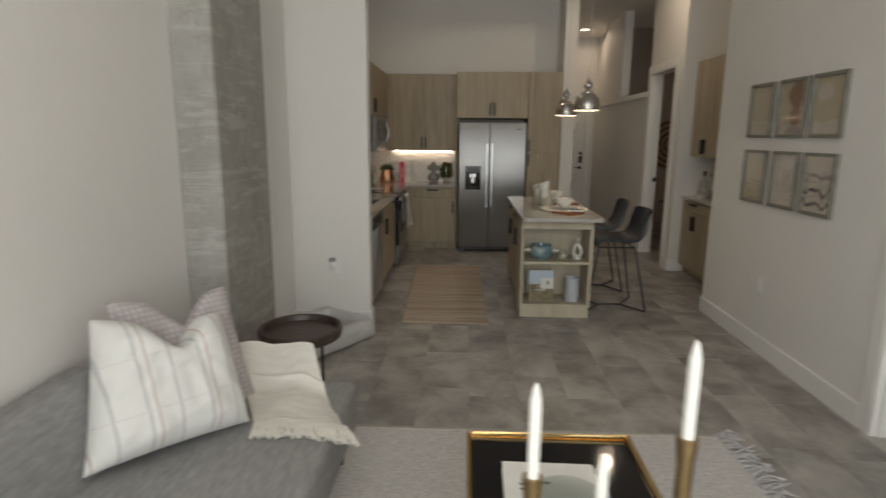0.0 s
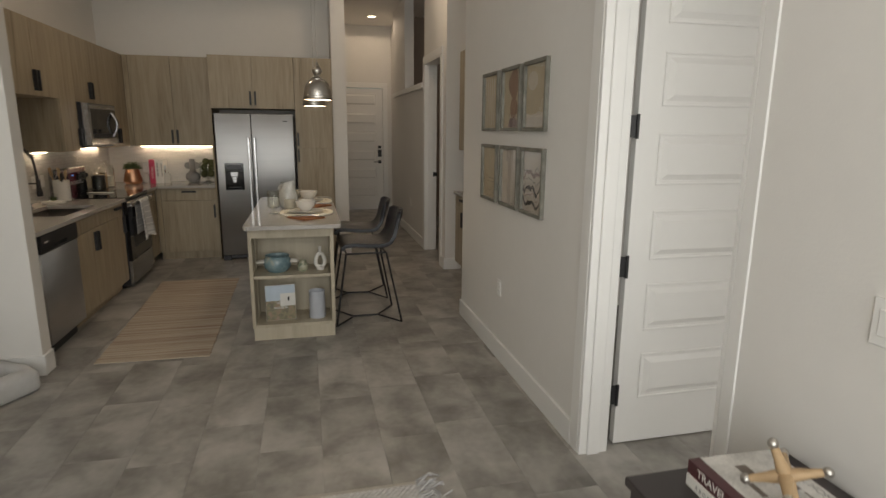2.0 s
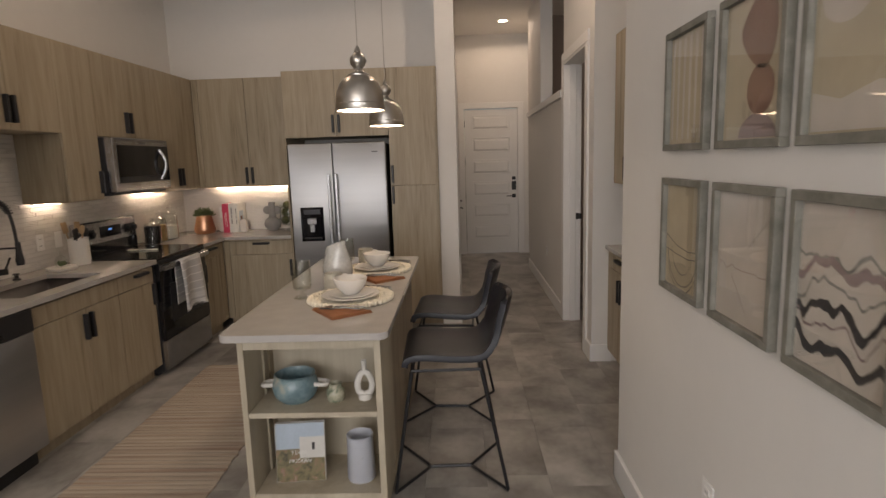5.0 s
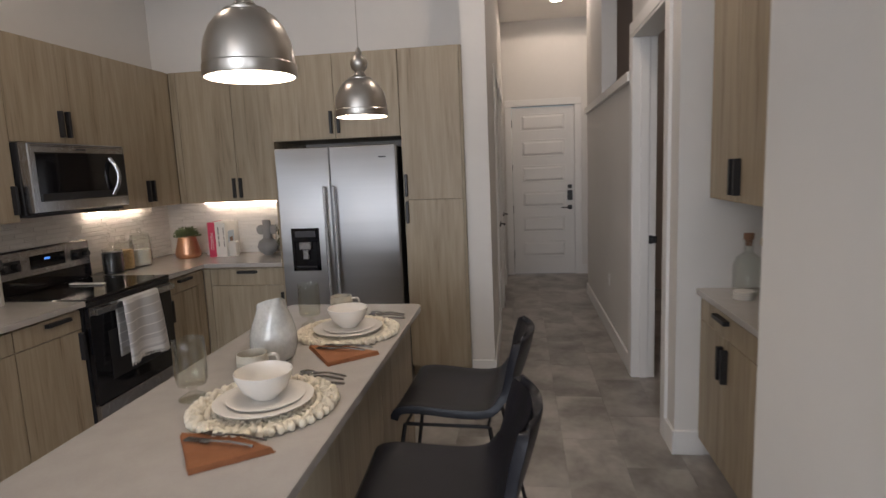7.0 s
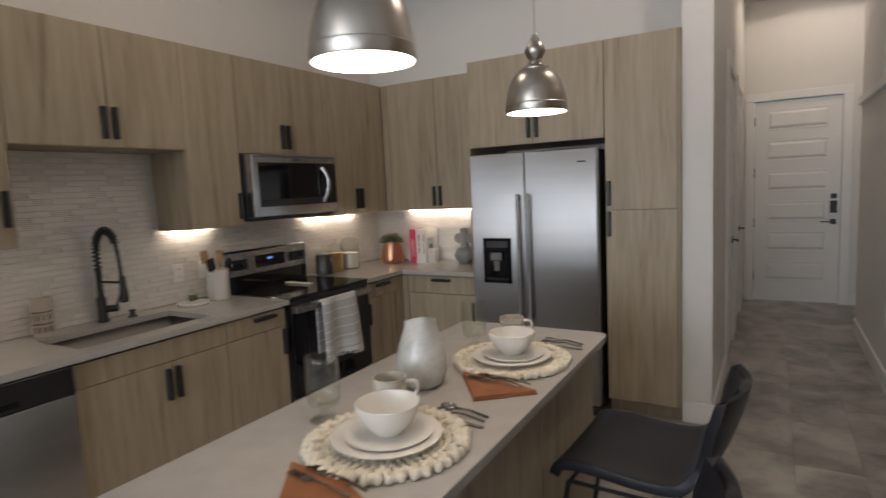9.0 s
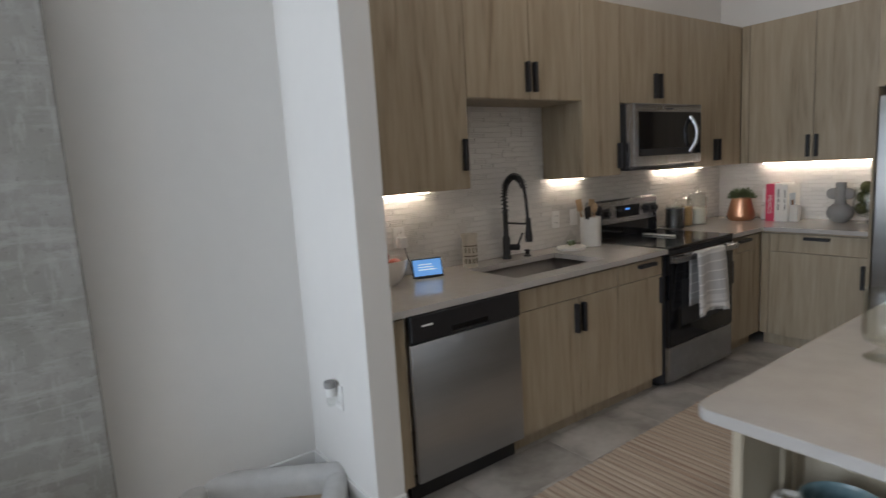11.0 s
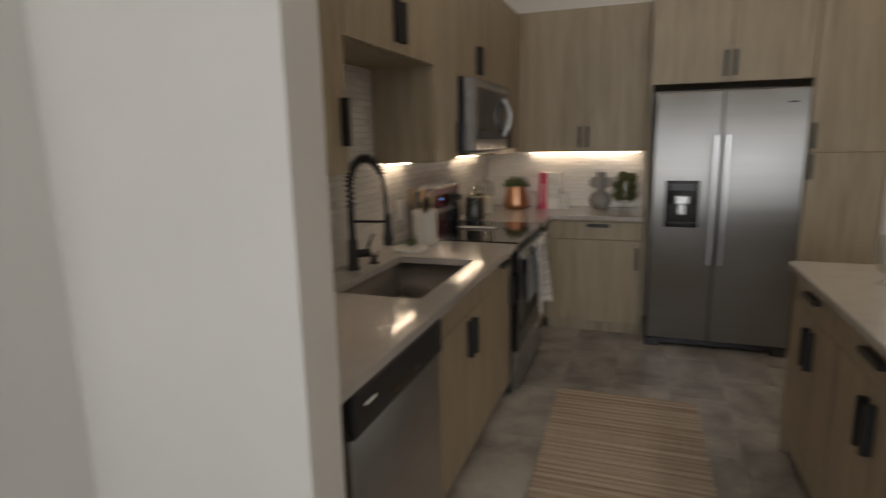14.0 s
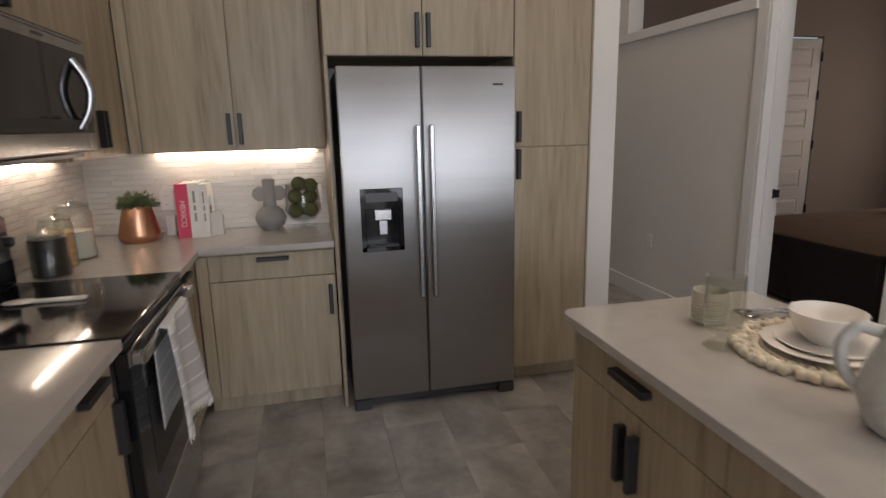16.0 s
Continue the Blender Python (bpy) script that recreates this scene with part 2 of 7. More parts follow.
def boxes(*rows, bevel=0.0):
    bm = bmesh.new()
    for r in rows:
        bm_box(bm, *r, bevel=bevel)
    return bm


def lathe(profile, at=(0, 0, 0), seg=32, bm=None):
    """A turned form from (radius, height) pairs."""
    bm = bm or bmesh.new()
    rings = []
    for r, z in profile:
        if r < 1e-5:
            rings.append([bm.verts.new((at[0], at[1], at[2] + z))])
        else:
            rings.append([bm.verts.new((at[0] + r * math.cos(2 * math.pi * i / seg), at[1] + r * math.sin(2 * math.pi * i / seg), at[2] + z)) for i in range(seg)])
    for a, b in zip(rings, rings[1:]):
        for i in range(seg):
            j = (i + 1) % seg
            if len(a) == 1 and len(b) == 1:
                continue
            if len(a) == 1:
                bm.faces.new((a[0], b[j], b[i]))
            elif len(b) == 1:
                bm.faces.new((a[i], a[j], b[0]))
            else:
                bm.faces.new((a[i], a[j], b[j], b[i]))
    bmesh.ops.recalc_face_normals(bm, faces=bm.faces)
    return bm


def tube(points, r, seg=10, bm=None, closed=False):
    """A round bar along points."""
    bm = bm or bmesh.new()
    pts = [Vector(p) for p in points]
    rings, up = [], None
    for i, p in enumerate(pts):
        a = pts[i - 1] if i or closed else p
        b = pts[(i + 1) % len(pts)] if i + 1 < len(pts) or closed else p
        d = (b - a).normalized()
        if up is None:
            up = d.orthogonal().normalized()
        up = (up - up.dot(d) * d).normalized()
        side = d.cross(up)
        rings.append([bm.verts.new(p + r * (math.cos(2 * math.pi * k / seg) * up + math.sin(2 * math.pi * k / seg) * side)) for k in range(seg)])
    pairs = list(zip(rings, rings[1:])) + ([(rings[-1], rings[0])] if closed else [])
    for a, b in pairs:
        for k in range(seg):
            bm.faces.new((a[k], a[(k + 1) % seg], b[(k + 1) % seg], b[k]))
    if not closed:
        bm.faces.new(rings[0][::-1])
        bm.faces.new(rings[-1])
    bmesh.ops.recalc_face_normals(bm, faces=bm.faces)
    return bm


def smooth_path(points, n=6):
    """Points along a smooth curve through the given ones."""
    p = [Vector(q) for q in points]
    p = [2 * p[0] - p[1]] + p + [2 * p[-1] - p[-2]]
    out = []
    for i in range(1, len(p) - 2):
        for k in range(n):
            t = k / n
            out.append(0.5 * (2 * p[i] + (p[i + 1] - p[i - 1]) * t + (2 * p[i - 1] - 5 * p[i] + 4 * p[i + 1] - p[i + 2]) * t * t + (3 * p[i] - p[i - 1] - 3 * p[i + 1] + p[i + 2]) * t ** 3))
    return out + [p[-2]]


def part(name, bm, material, parent=None, label="", shade=False):
    """One mesh object from a bmesh in the parent's build space."""
    me = bpy.data.meshes.new(name)
    if parent is not None and parent in ORIGIN:
        bmesh.ops.translate(bm, verts=bm.verts, vec=-ORIGIN[parent])
    for f in bm.faces:
        f.smooth = shade
    bm.to_mesh(me)
    bm.free()
    me.materials.append(material)
    if shade:
        me.set_sharp_from_angle(angle=radians(38))
    ob = new(name, me)
    if parent is not None:
        ob.parent = parent
        if parent in ORIGIN:
            ORIGIN[ob] = ORIGIN[parent]
    if label:
        ob["label"] = label
    return ob


def thing(name, at, label, category, group="", kind=""):
    ob = new(name)
    ob.empty_display_size = 0.1
    ob.location = at
    ORIGIN[ob] = Vector(at)
    return tagged(ob, label, category, group, kind)


def structure(name, bm, material, label, category, shade=False):
    return tagged(part(name, bm, material, shade=shade), label, category, kind="structure")


def place(root, m):
    """Stand a thing that was built round the origin at its pose."""
    root.matrix_basis = m
    return root


# ---- the shell ----
FLOOR = structure("floor", box(-4, 9, -4.2, 13, -0.2, -0.012), plain("joint_grey", (0.10, 0.095, 0.09), 0.8), "grey stone-look tile floor in staggered rows", "floor")
structure("ceiling", box(-1.3, 8, -3.4, 12.4, H, H + 0.15), CEIL, "high white painted ceiling", "ceiling")
structure("wall_west", boxes((-1.25, -1.055, -2.1, 3.01, 0, H), (-1.25, -0.965, 3.74, 4.61, 0, H), (-1.25, -1.06, 3.01, 3.74, 0, H)), WALL, "plain white painted living room wall", "wall")
structure("wall_partition", box(-1.25, -0.335, 4.61, 4.74, 0, H), WALL, "white partition wall between living room and kitchen", "wall")
structure("wall_kitchen_west", box(-1.2, -1.02, 4.74, 8.7, 0, H), WALL, "white kitchen wall behind the cabinets", "wall")
structure("wall_kitchen_north", box(-1.02, 1.728, 8.58, 8.7, 0, H), WALL, "white kitchen wall above the cabinets", "wall")
structure("wall_hall_west", boxes((1.728, 1.90, 8.0, 9.20, 0, H), (1.728, 1.90, 10.08, 10.45, 0, H), (1.728, 1.90, 9.20, 10.08, 2.39, H), (1.728, 1.90, 11.33, 12.08, 0, H), (1.728, 1.90, 10.45, 11.33, 2.39, H)), WALL, "white hallway wall ending in a pier", "wall")
structure("wall_entry", boxes((1.728, 2.017, 12.08, 12.2, 0, H), (2.885, 3.3, 12.08, 12.2, 0, H), (2.017, 2.885, 12.08, 12.2, 2.385, H)), WALL, "white wall round the entry door", "wall")
structure("wall_hall_east", boxes((2.91, 3.05, 8.03, 10.77, 0, 2.165), (2.91, 3.05, 9.6, 10.77, 2.165, H), (3.06, 3.2, 10.77, 12.08, 0, H), (2.91, 3.05, 8.03, 8.10, 2.165, H),
          (2.91, 3.05, 7.13, 8.03, 2.42, H), (2.91, 3.05, 6.89, 7.13, 0, H)), WALL, "white hallway wall open above a ledge", "wall")
structure("wall_niche", boxes((3.05, 3.55, 6.89, 7.0, 0, H), (3.42, 3.55, 5.27, 6.89, 0, H)), WALL, "white walls of the drinks niche", "wall")
structure("wall_east", boxes((2.67, 2.80, 2.995, 5.27, 0, H), (2.80, 3.55, 5.15, 5.27, 0, H), (2.67, 2.80, 2.10, 2.995, 2.44, H), (2.67, 2.84, -2.1, 2.10, 0, H)), WALL, "white living room wall with a doorway", "wall")
structure("wall_south", boxes((-1.25, -0.9, -2.1, -2.0, 0, H), (2.5, 2.84, -2.1, -2.0, 0, H), (-0.9, 2.5, -2.1, -2.0, 0, 0.5), (-0.9, 2.5, -2.1, -2.0, 3.4, H)), WALL, "white wall with a wide window", "wall")
# the bedroom's dimness is put into this darker wall colour
DIM = plain("dimmed_taupe_wall", (0.36, 0.31, 0.27), 0.8, vary=0.03, scale=1.5, bump=0.2, bump_scale=90)
structure("wall_bedroom", boxes((3.05, 5.4, 11.0, 11.1, 0, H), (6.4, 8.0, 11.0, 11.1, 0, H), (5.4, 6.4, 11.0, 11.1, 2.44, H), (7.9, 8.0, 7.0, 11.0, 0, H), (3.55, 8.0, 6.9, 7.0, 0, H)), DIM, "bedroom walls with dimness put into their taupe colour", "wall")
structure("wall_side_room", boxes((2.84, 6.0, -1.1, -1.0, 0, H), (6.0, 6.1, -1.1, 5.3, 0, H), (3.55, 6.0, 5.2, 5.3, 0, H)), WALL, "plain white walls of the side room", "wall")
structure("column", box(-1.06, -0.84, 3.01, 3.74, 0, H, 0.008), CONCRETE, "raw cast concrete column with stained patches", "column")

structure("window_1", boxes((-0.9, 2.5, -2.07, -2.03, 0.5, 0.56), (-0.9, 2.5, -2.07, -2.03, 3.34, 3.4), (-0.9, -0.84, -2.07, -2.03, 0.56, 3.34), (2.44, 2.5, -2.07, -2.03, 0.56, 3.34), (0.77, 0.83, -2.07, -2.03, 0.56, 3.34)), BLACK, "wide living room window frame", "window")

# ---- trim, doors and openings ----
BB = 0.135


def baseboard(x0, x1, y0, y1):
    return structure("baseboard", box(x0, x1, y0, y1, 0, BB, 0.003), TRIM, "white painted flat baseboard", "baseboard")


baseboard(-0.965, -0.32, 4.595, 4.612)
baseboard(-0.337, -0.32, 4.612, 4.74)
baseboard(-0.967, -0.95, 3.74, 4.595)
baseboard(-1.057, -1.04, -2.0, 3.01)
baseboard(2.653, 2.672, 3.085, 5.285)
baseboard(2.653, 3.0, 5.268, 5.285)
baseboard(2.653, 2.672, -2.0, 2.0)
baseboard(1.73, 1.915, 7.985, 8.002)
baseboard(1.898, 1.915, 8.0, 9.11)
baseboard(1.898, 1.915, 11.42, 12.08)
baseboard(2.895, 2.912, 8.13, 10.77)
baseboard(2.895, 3.07, 10.77, 10.787)
baseboard(2.895, 2.912, 6.875, 7.04)
baseboard(2.912, 3.06, 6.875, 6.892)
baseboard(2.98, 3.06, 12.065, 12.082)


def trim(name, label, *rows):
    return structure(name, boxes(*rows, bevel=0.003), TRIM, label, "trim")


# casings and linings
trim("door_trim_side", "white casing and lining of the side room doorway", (2.656, 2.672, 3.001, 3.085, 0, 2.44), (2.664, 2.672, 2.03, 2.084, 0, 2.44), (2.656, 2.672, 2.03, 3.085, 2.446, 2.531),
     (2.659, 2.815, 2.98, 3.0, 0, 2.424), (2.666, 2.84, 2.085, 2.105, 0, 2.424), (2.659, 2.815, 2.085, 3.0, 2.425, 2.445), (2.70, 2.765, 2.968, 2.981, 0, 2.425), (2.72, 2.80, 2.104, 2.117, 0, 2.425))
trim("door_trim_bedroom", "white casing and lining of the bedroom doorway", (2.893, 2.912, 8.036, 8.125, 0, 2.42), (2.893, 2.912, 7.04, 7.124, 0, 2.42), (2.893, 2.912, 7.04, 8.125, 2.426, 2.511),
     (2.895, 3.06, 8.015, 8.035, 0, 2.404), (2.895, 3.06, 7.125, 7.145, 0, 2.404), (2.895, 3.06, 7.125, 8.035, 2.405, 2.425), (2.95, 3.01, 8.002, 8.016, 0, 2.404))
trim("door_trim_entry", "white casing round the entry door", (1.925, 2.017, 12.06, 12.082, 0, 2.384), (2.885, 2.978, 12.06, 12.082, 0, 2.384), (1.925, 2.978, 12.06, 12.082, 2.385, 2.476))
trim("door_trim_closet", "white casing round the hall closet door", (1.898, 1.918, 10.36, 10.45, 0, 2.389), (1.898, 1.918, 11.33, 11.42, 0, 2.389), (1.898, 1.918, 10.36, 11.42, 2.39, 2.481))
trim("door_trim_utility", "white casing round the utility closet door", (1.898, 1.918, 9.11, 9.20, 0, 2.389), (1.898, 1.918, 10.08, 10.17, 0, 2.389), (1.898, 1.918, 9.11, 10.17, 2.39, 2.481))
trim("ledge", "white painted ledge on top of the half wall", (2.88, 3.07, 8.127, 10.79, 2.13, 2.20))


def panel_door(name, w, h, label, hinge_heights, lever=True, bolt=False, plate=0.028):
    """A six-panel door in its own space: x along the leaf from the hinges, face at y = 0 towards -y."""
    root = thing(name, (0, 0, 0), label, "door", kind="structure")
    part("leaf", box(0, w, 0, 0.04, 0.008, h, 0.002), TRIM, root)
    pitch = (h - 0.36) / 5.62
    for k in range(6):
        z = 0.265 + pitch * k
        z1 = z + pitch * 0.60
        pb = boxes((0.118, w - 0.118, -0.007, 0.002, z - 0.012, z), (0.118, w - 0.118, -0.007, 0.002, z1, z1 + 0.012), (0.118, 0.130, -0.007, 0.002, z, z1), (w - 0.130, w - 0.118, -0.007, 0.002, z, z1), bevel=0.003)
        lo = [pb.verts.new(c) for c in ((0.142, 0, z + 0.012), (w - 0.142, 0, z + 0.012), (w - 0.142, 0, z1 - 0.012), (0.142, 0, z1 - 0.012))]
        hi = [pb.verts.new(c) for c in ((0.170, -0.013, z + 0.038), (w - 0.170, -0.013, z + 0.038), (w - 0.170, -0.013, z1 - 0.038), (0.170, -0.013, z1 - 0.038))]
        pb.faces.new(hi)
        for q in range(4):
            pb.faces.new((lo[q], lo[(q + 1) % 4], hi[(q + 1) % 4], hi[q]))
        part("panel", pb, TRIM, root)
    for z in hinge_heights:
        hg = part("hinge", boxes((-plate, 0.004, -0.012, -0.002, z - 0.05, z + 0.05), bevel=0.002), BLACK, root, "matte black hinge")
        part("pin", lathe([(0, -0.056), (0.008, -0.056), (0.008, 0.056), (0, 0.056)], (-0.006, -0.014, z), 12), BLACK, hg)
    if lever:
        lv = part("lever", boxes((w - 0.095, w - 0.035, -0.012, 0, 0.93, 0.99), (w - 0.072, w - 0.058, -0.05, -0.01, 0.953, 0.967), (w - 0.19, w - 0.056, -0.06, -0.045, 0.953, 0.967), bevel=0.002), BLACK, root, "matte black lever handle")
    if bolt:
        part("lock", boxes((w - 0.10, w - 0.03, -0.025, 0, 1.06, 1.20), (w - 0.095, w - 0.035, -0.018, 0, 1.225, 1.28), bevel=0.004), BLACK, root, "matte black keypad lock")
        part("viewer", lathe([(0, -0.003), (0.008, -0.003), (0.008, 0.003), (0, 0.003)], (w / 2, -0.001, 1.5), 12), DARK, root)
    return root


place(panel_door("door_1", 0.86, 2.37, "closed white six-panel entry door with black lock", [0.3, 0.95, 1.55, 2.15], bolt=True), pose(2.022, 12.095, 0))
place(panel_door("door_2", 0.90, 2.41, "open white six-panel door with black hinges", [0.285, 0.955, 1.62, 2.25], lever=False, plate=0.055), pose(2.878, 3.03, 0))
place(panel_door("door_3", 0.87, 2.38, "closed white hall closet door with black lever", [0.3, 0.95, 1.55, 2.15]), pose(1.893, 10.455, 0, 0, 0, 90))
place(panel_door("door_5", 0.87, 2.38, "closed white utility closet door with black lever", [0.3, 1.55, 2.15]), pose(1.893, 9.205, 0, 0, 0, 90))
place(panel_door("door_4", 0.86, 2.41, "white panel door inside the dim bedroom", [0.35, 1.15, 1.75, 2.2], lever=False), pose(6.36, 10.985, 0) @ Matrix.Diagonal((-1, 1, 1, 1)))
tagged(part("strike_plate", boxes((2.985, 3.035, 8.008, 8.0155, 0.99, 1.05), (3.036, 3.066, 8.006, 8.0155, 0.995, 1.045), bevel=0.001), BLACK), "matte black strike plate on the door lining", "strike plate")

# ---- kitchen cabinets ----


def pull(u, z, upright, parent, length=0.16):
    if upright:
        b = boxes((u - 0.010, u + 0.010, -0.030, 0.0, z - length / 2, z + length / 2), bevel=0.002)
    else:
        b = boxes((u - length / 2, u + length / 2, -0.030, 0.0, z - 0.010, z + 0.010), bevel=0.002)
    return part("handle", b, BLACK, parent, "matte black bar pull")


def cabinet(name, label, w, d, z0, z1, fronts, m, toe=False, group="kitchen cabinets", wood=None):
    """fronts: (kind, u0, u1, low, high, handle); handle: (u, z, upright)."""
    wood = wood or WOOD
    root = thing(name, (0, 0, 0), label, "cabinet", group)
    part("body", box(0, w, 0.021, d, z0, z1), wood, root)
    if toe:
        part("toe_kick", box(0, w, 0.075, d, 0, z0), wood, root)
    for kind, u0, u1, lo, hi, handle in fronts:
        f = part(kind, box(u0 + 0.002, u1 - 0.002, 0, 0.019, lo + 0.002, hi - 0.002, 0.0012), wood, root)
        if handle:
            pull(*handle, f)
    return place(root, m)


XU, XB, UB, UT = -0.68, -0.39, 1.376, 2.43
up = "flat-front oak laminate wall cabinet with black pulls"
cabinet("wall_cabinet", "single-door oak laminate wall cabinet beside the sink", 0.726, 0.338, UB, UT, [("door", 0, 0.726, UB, UT, (0.69, 1.55, True))], pose(XU, 4.744, 0, 0, 0, 90))
cabinet("wall_cabinet", "short double-door oak laminate wall cabinet above the sink", 0.88, 0.338, 1.835, UT, [("door", 0, 0.455, 1.835, UT, (0.428, 1.955, True)), ("door", 0.455, 0.88, 1.835, UT, (0.484, 1.955, True))], pose(XU, 5.47, 0, 0, 0, 90))
cabinet("wall_cabinet", "narrow oak laminate wall cabinet beside the microwave", 0.37, 0.338, UB, UT, [("door", 0, 0.37, UB, UT, (0.343, 1.50, True))], pose(XU, 6.35, 0, 0, 0, 90))
cabinet("wall_cabinet", "short double-door oak laminate wall cabinet above the microwave", 0.80, 0.338, 1.828, UT, [("door", 0, 0.40, 1.828, UT, (0.372, 1.945, True)), ("door", 0.40, 0.80, 1.828, UT, (0.428, 1.945, True))], pose(XU, 6.72, 0, 0, 0, 90))
cabinet("wall_cabinet", "corner oak laminate wall cabinet with paired black pulls", 1.055, 0.338, UB, UT, [("door", 0, 0.365, UB, UT, (0.338, 1.50, True)), ("door", 0.365, 0.735, UB, UT, (0.392, 1.50, True))], pose(XU, 7.52, 0, 0, 0, 90))
cabinet("wall_cabinet", "double-door oak laminate wall cabinet beside the fridge", 0.98, 0.318, UB, UT, [("filler", 0, 0.06, UB, UT, None), ("door", 0.06, 0.518, UB, UT, (0.49, 1.49, True)), ("door", 0.518, 0.98, UB, UT, (0.546, 1.49, True))], pose(-0.678, 8.26, 0))
fc = cabinet("fridge_cabinet", "double-door oak laminate cabinet above the fridge", 0.965, 0.628, 1.825, UT, [("door", 0, 0.485, 1.825, UT, (0.457, 1.945, True)), ("door", 0.485, 0.965, 1.825, UT, (0.513, 1.945, True))], pose(0.308, 7.95, 0))
part("side_panel", box(-0.004, 0.014, -0.02, 0.628, 0, 1.823, 0.001), WOOD, fc)
cabinet("pantry_cabinet", "tall two-door oak laminate pantry cabinet", 0.452, 0.628, 0.10, UT, [("door", 0, 0.436, 1.362, UT, (0.024, 1.468, True)), ("door", 0, 0.436, 0.10, 1.362, (0.024, 1.272, True)), ("end_panel", 0.436, 0.452, 0.10, UT, None)], pose(1.275, 7.95, 0), toe=True)

DT, DL = 0.868, 0.755                       # drawer line
cabinet("filler_panel", "narrow oak laminate filler beside the dishwasher", 0.088, 0.61, 0.10, 0.884, [("filler", 0, 0.088, 0.10, DT, None)], pose(XB, 4.742, 0, 0, 0, 90), toe=True)
cabinet("sink_cabinet", "oak laminate sink base with two doors", 0.80, 0.62, 0.10, 0.70, [("false_front", 0, 0.80, DL, DT, None), ("door", 0, 0.46, 0.10, DL, (0.432, 0.645, True)), ("door", 0.46, 0.80, 0.10, DL, (0.488, 0.645, True))], pose(XB, 5.48, 0, 0, 0, 90), toe=True)
cabinet("base_cabinet", "oak laminate base cabinet with drawer beside the range", 0.44, 0.62, 0.10, 0.884, [("drawer", 0, 0.44, DL, DT, (0.27, 0.838, False)), ("door", 0, 0.44, 0.10, DL, (0.415, 0.66, True))], pose(XB, 6.282, 0, 0, 0, 90), toe=True)
cabinet("base_cabinet", "oak laminate corner base cabinet with drawer", 0.49, 0.62, 0.10, 0.884, [("drawer", 0, 0.42, DL, DT, (0.22, 0.838, False)), ("door", 0, 0.42, 0.10, DL, (0.03, 0.64, True)), ("filler", 0.42, 0.49, 0.10, DT, None)], pose(XB, 7.515, 0, 0, 0, 90), toe=True)
cabinet("base_cabinet", "oak laminate base cabinet with drawer beside the fridge", 0.685, 0.575, 0.10, 0.884, [("filler", 0, 0.06, 0.10, DT, None), ("drawer", 0.06, 0.685, 0.733, DT, (0.375, 0.84, False)), ("door", 0.06, 0.685, 0.10, 0.733, (0.655, 0.600, True))], pose(-0.386, 8.0, 0), toe=True)

# worktops
CT0, CT = 0.885, 0.915
tagged(part("countertop", boxes((-1.018, -0.845, 4.742, 6.727, CT0, CT), (-0.463, -0.352, 4.742, 6.727, CT0, CT), (-0.845, -0.463, 4.742, 5.555, CT0, CT), (-0.845, -0.463, 6.255, 6.727, CT0, CT)), QUARTZ), "pale grey quartz worktop with a sink cutout", "countertop")
tagged(part("countertop", boxes((-1.018, -0.352, 7.513, 8.578, CT0, CT), (-0.352, 0.302, 7.962, 8.578, CT0, CT)), QUARTZ), "pale grey quartz corner worktop beside the fridge", "countertop")

# backsplash of white relief tile, pieced from short raised strips
TILE = plain("white_glazed_tile", (0.70, 0.675, 0.64), 0.22, vary=0.03, scale=8)


STRIPS = {}


def strip_mesh(length, hgt):
    """One shared mesh for alike relief strips."""
    key = (round(length, 3), round(hgt, 4))
    if key not in STRIPS:
        me = bpy.data.meshes.new("tile_strip")
        v = [(0.0004, 0, 0.0006), (length - 0.0004, 0, 0.0006), (length - 0.0004, 0, hgt - 0.0006), (0.0004, 0, hgt - 0.0006),
             (0.0016, -0.0034, 0.0026), (length - 0.0016, -0.0034, 0.0026), (length - 0.0016, -0.0034, hgt - 0.0026), (0.0016, -0.0034, hgt - 0.0026)]
        me.from_pydata(v, [], [(4, 5, 6, 7), (0, 1, 5, 4), (1, 2, 6, 5), (2, 3, 7, 6), (3, 0, 4, 7)])
        me.materials.append(TILE)
        STRIPS[key] = me
    return STRIPS[key]


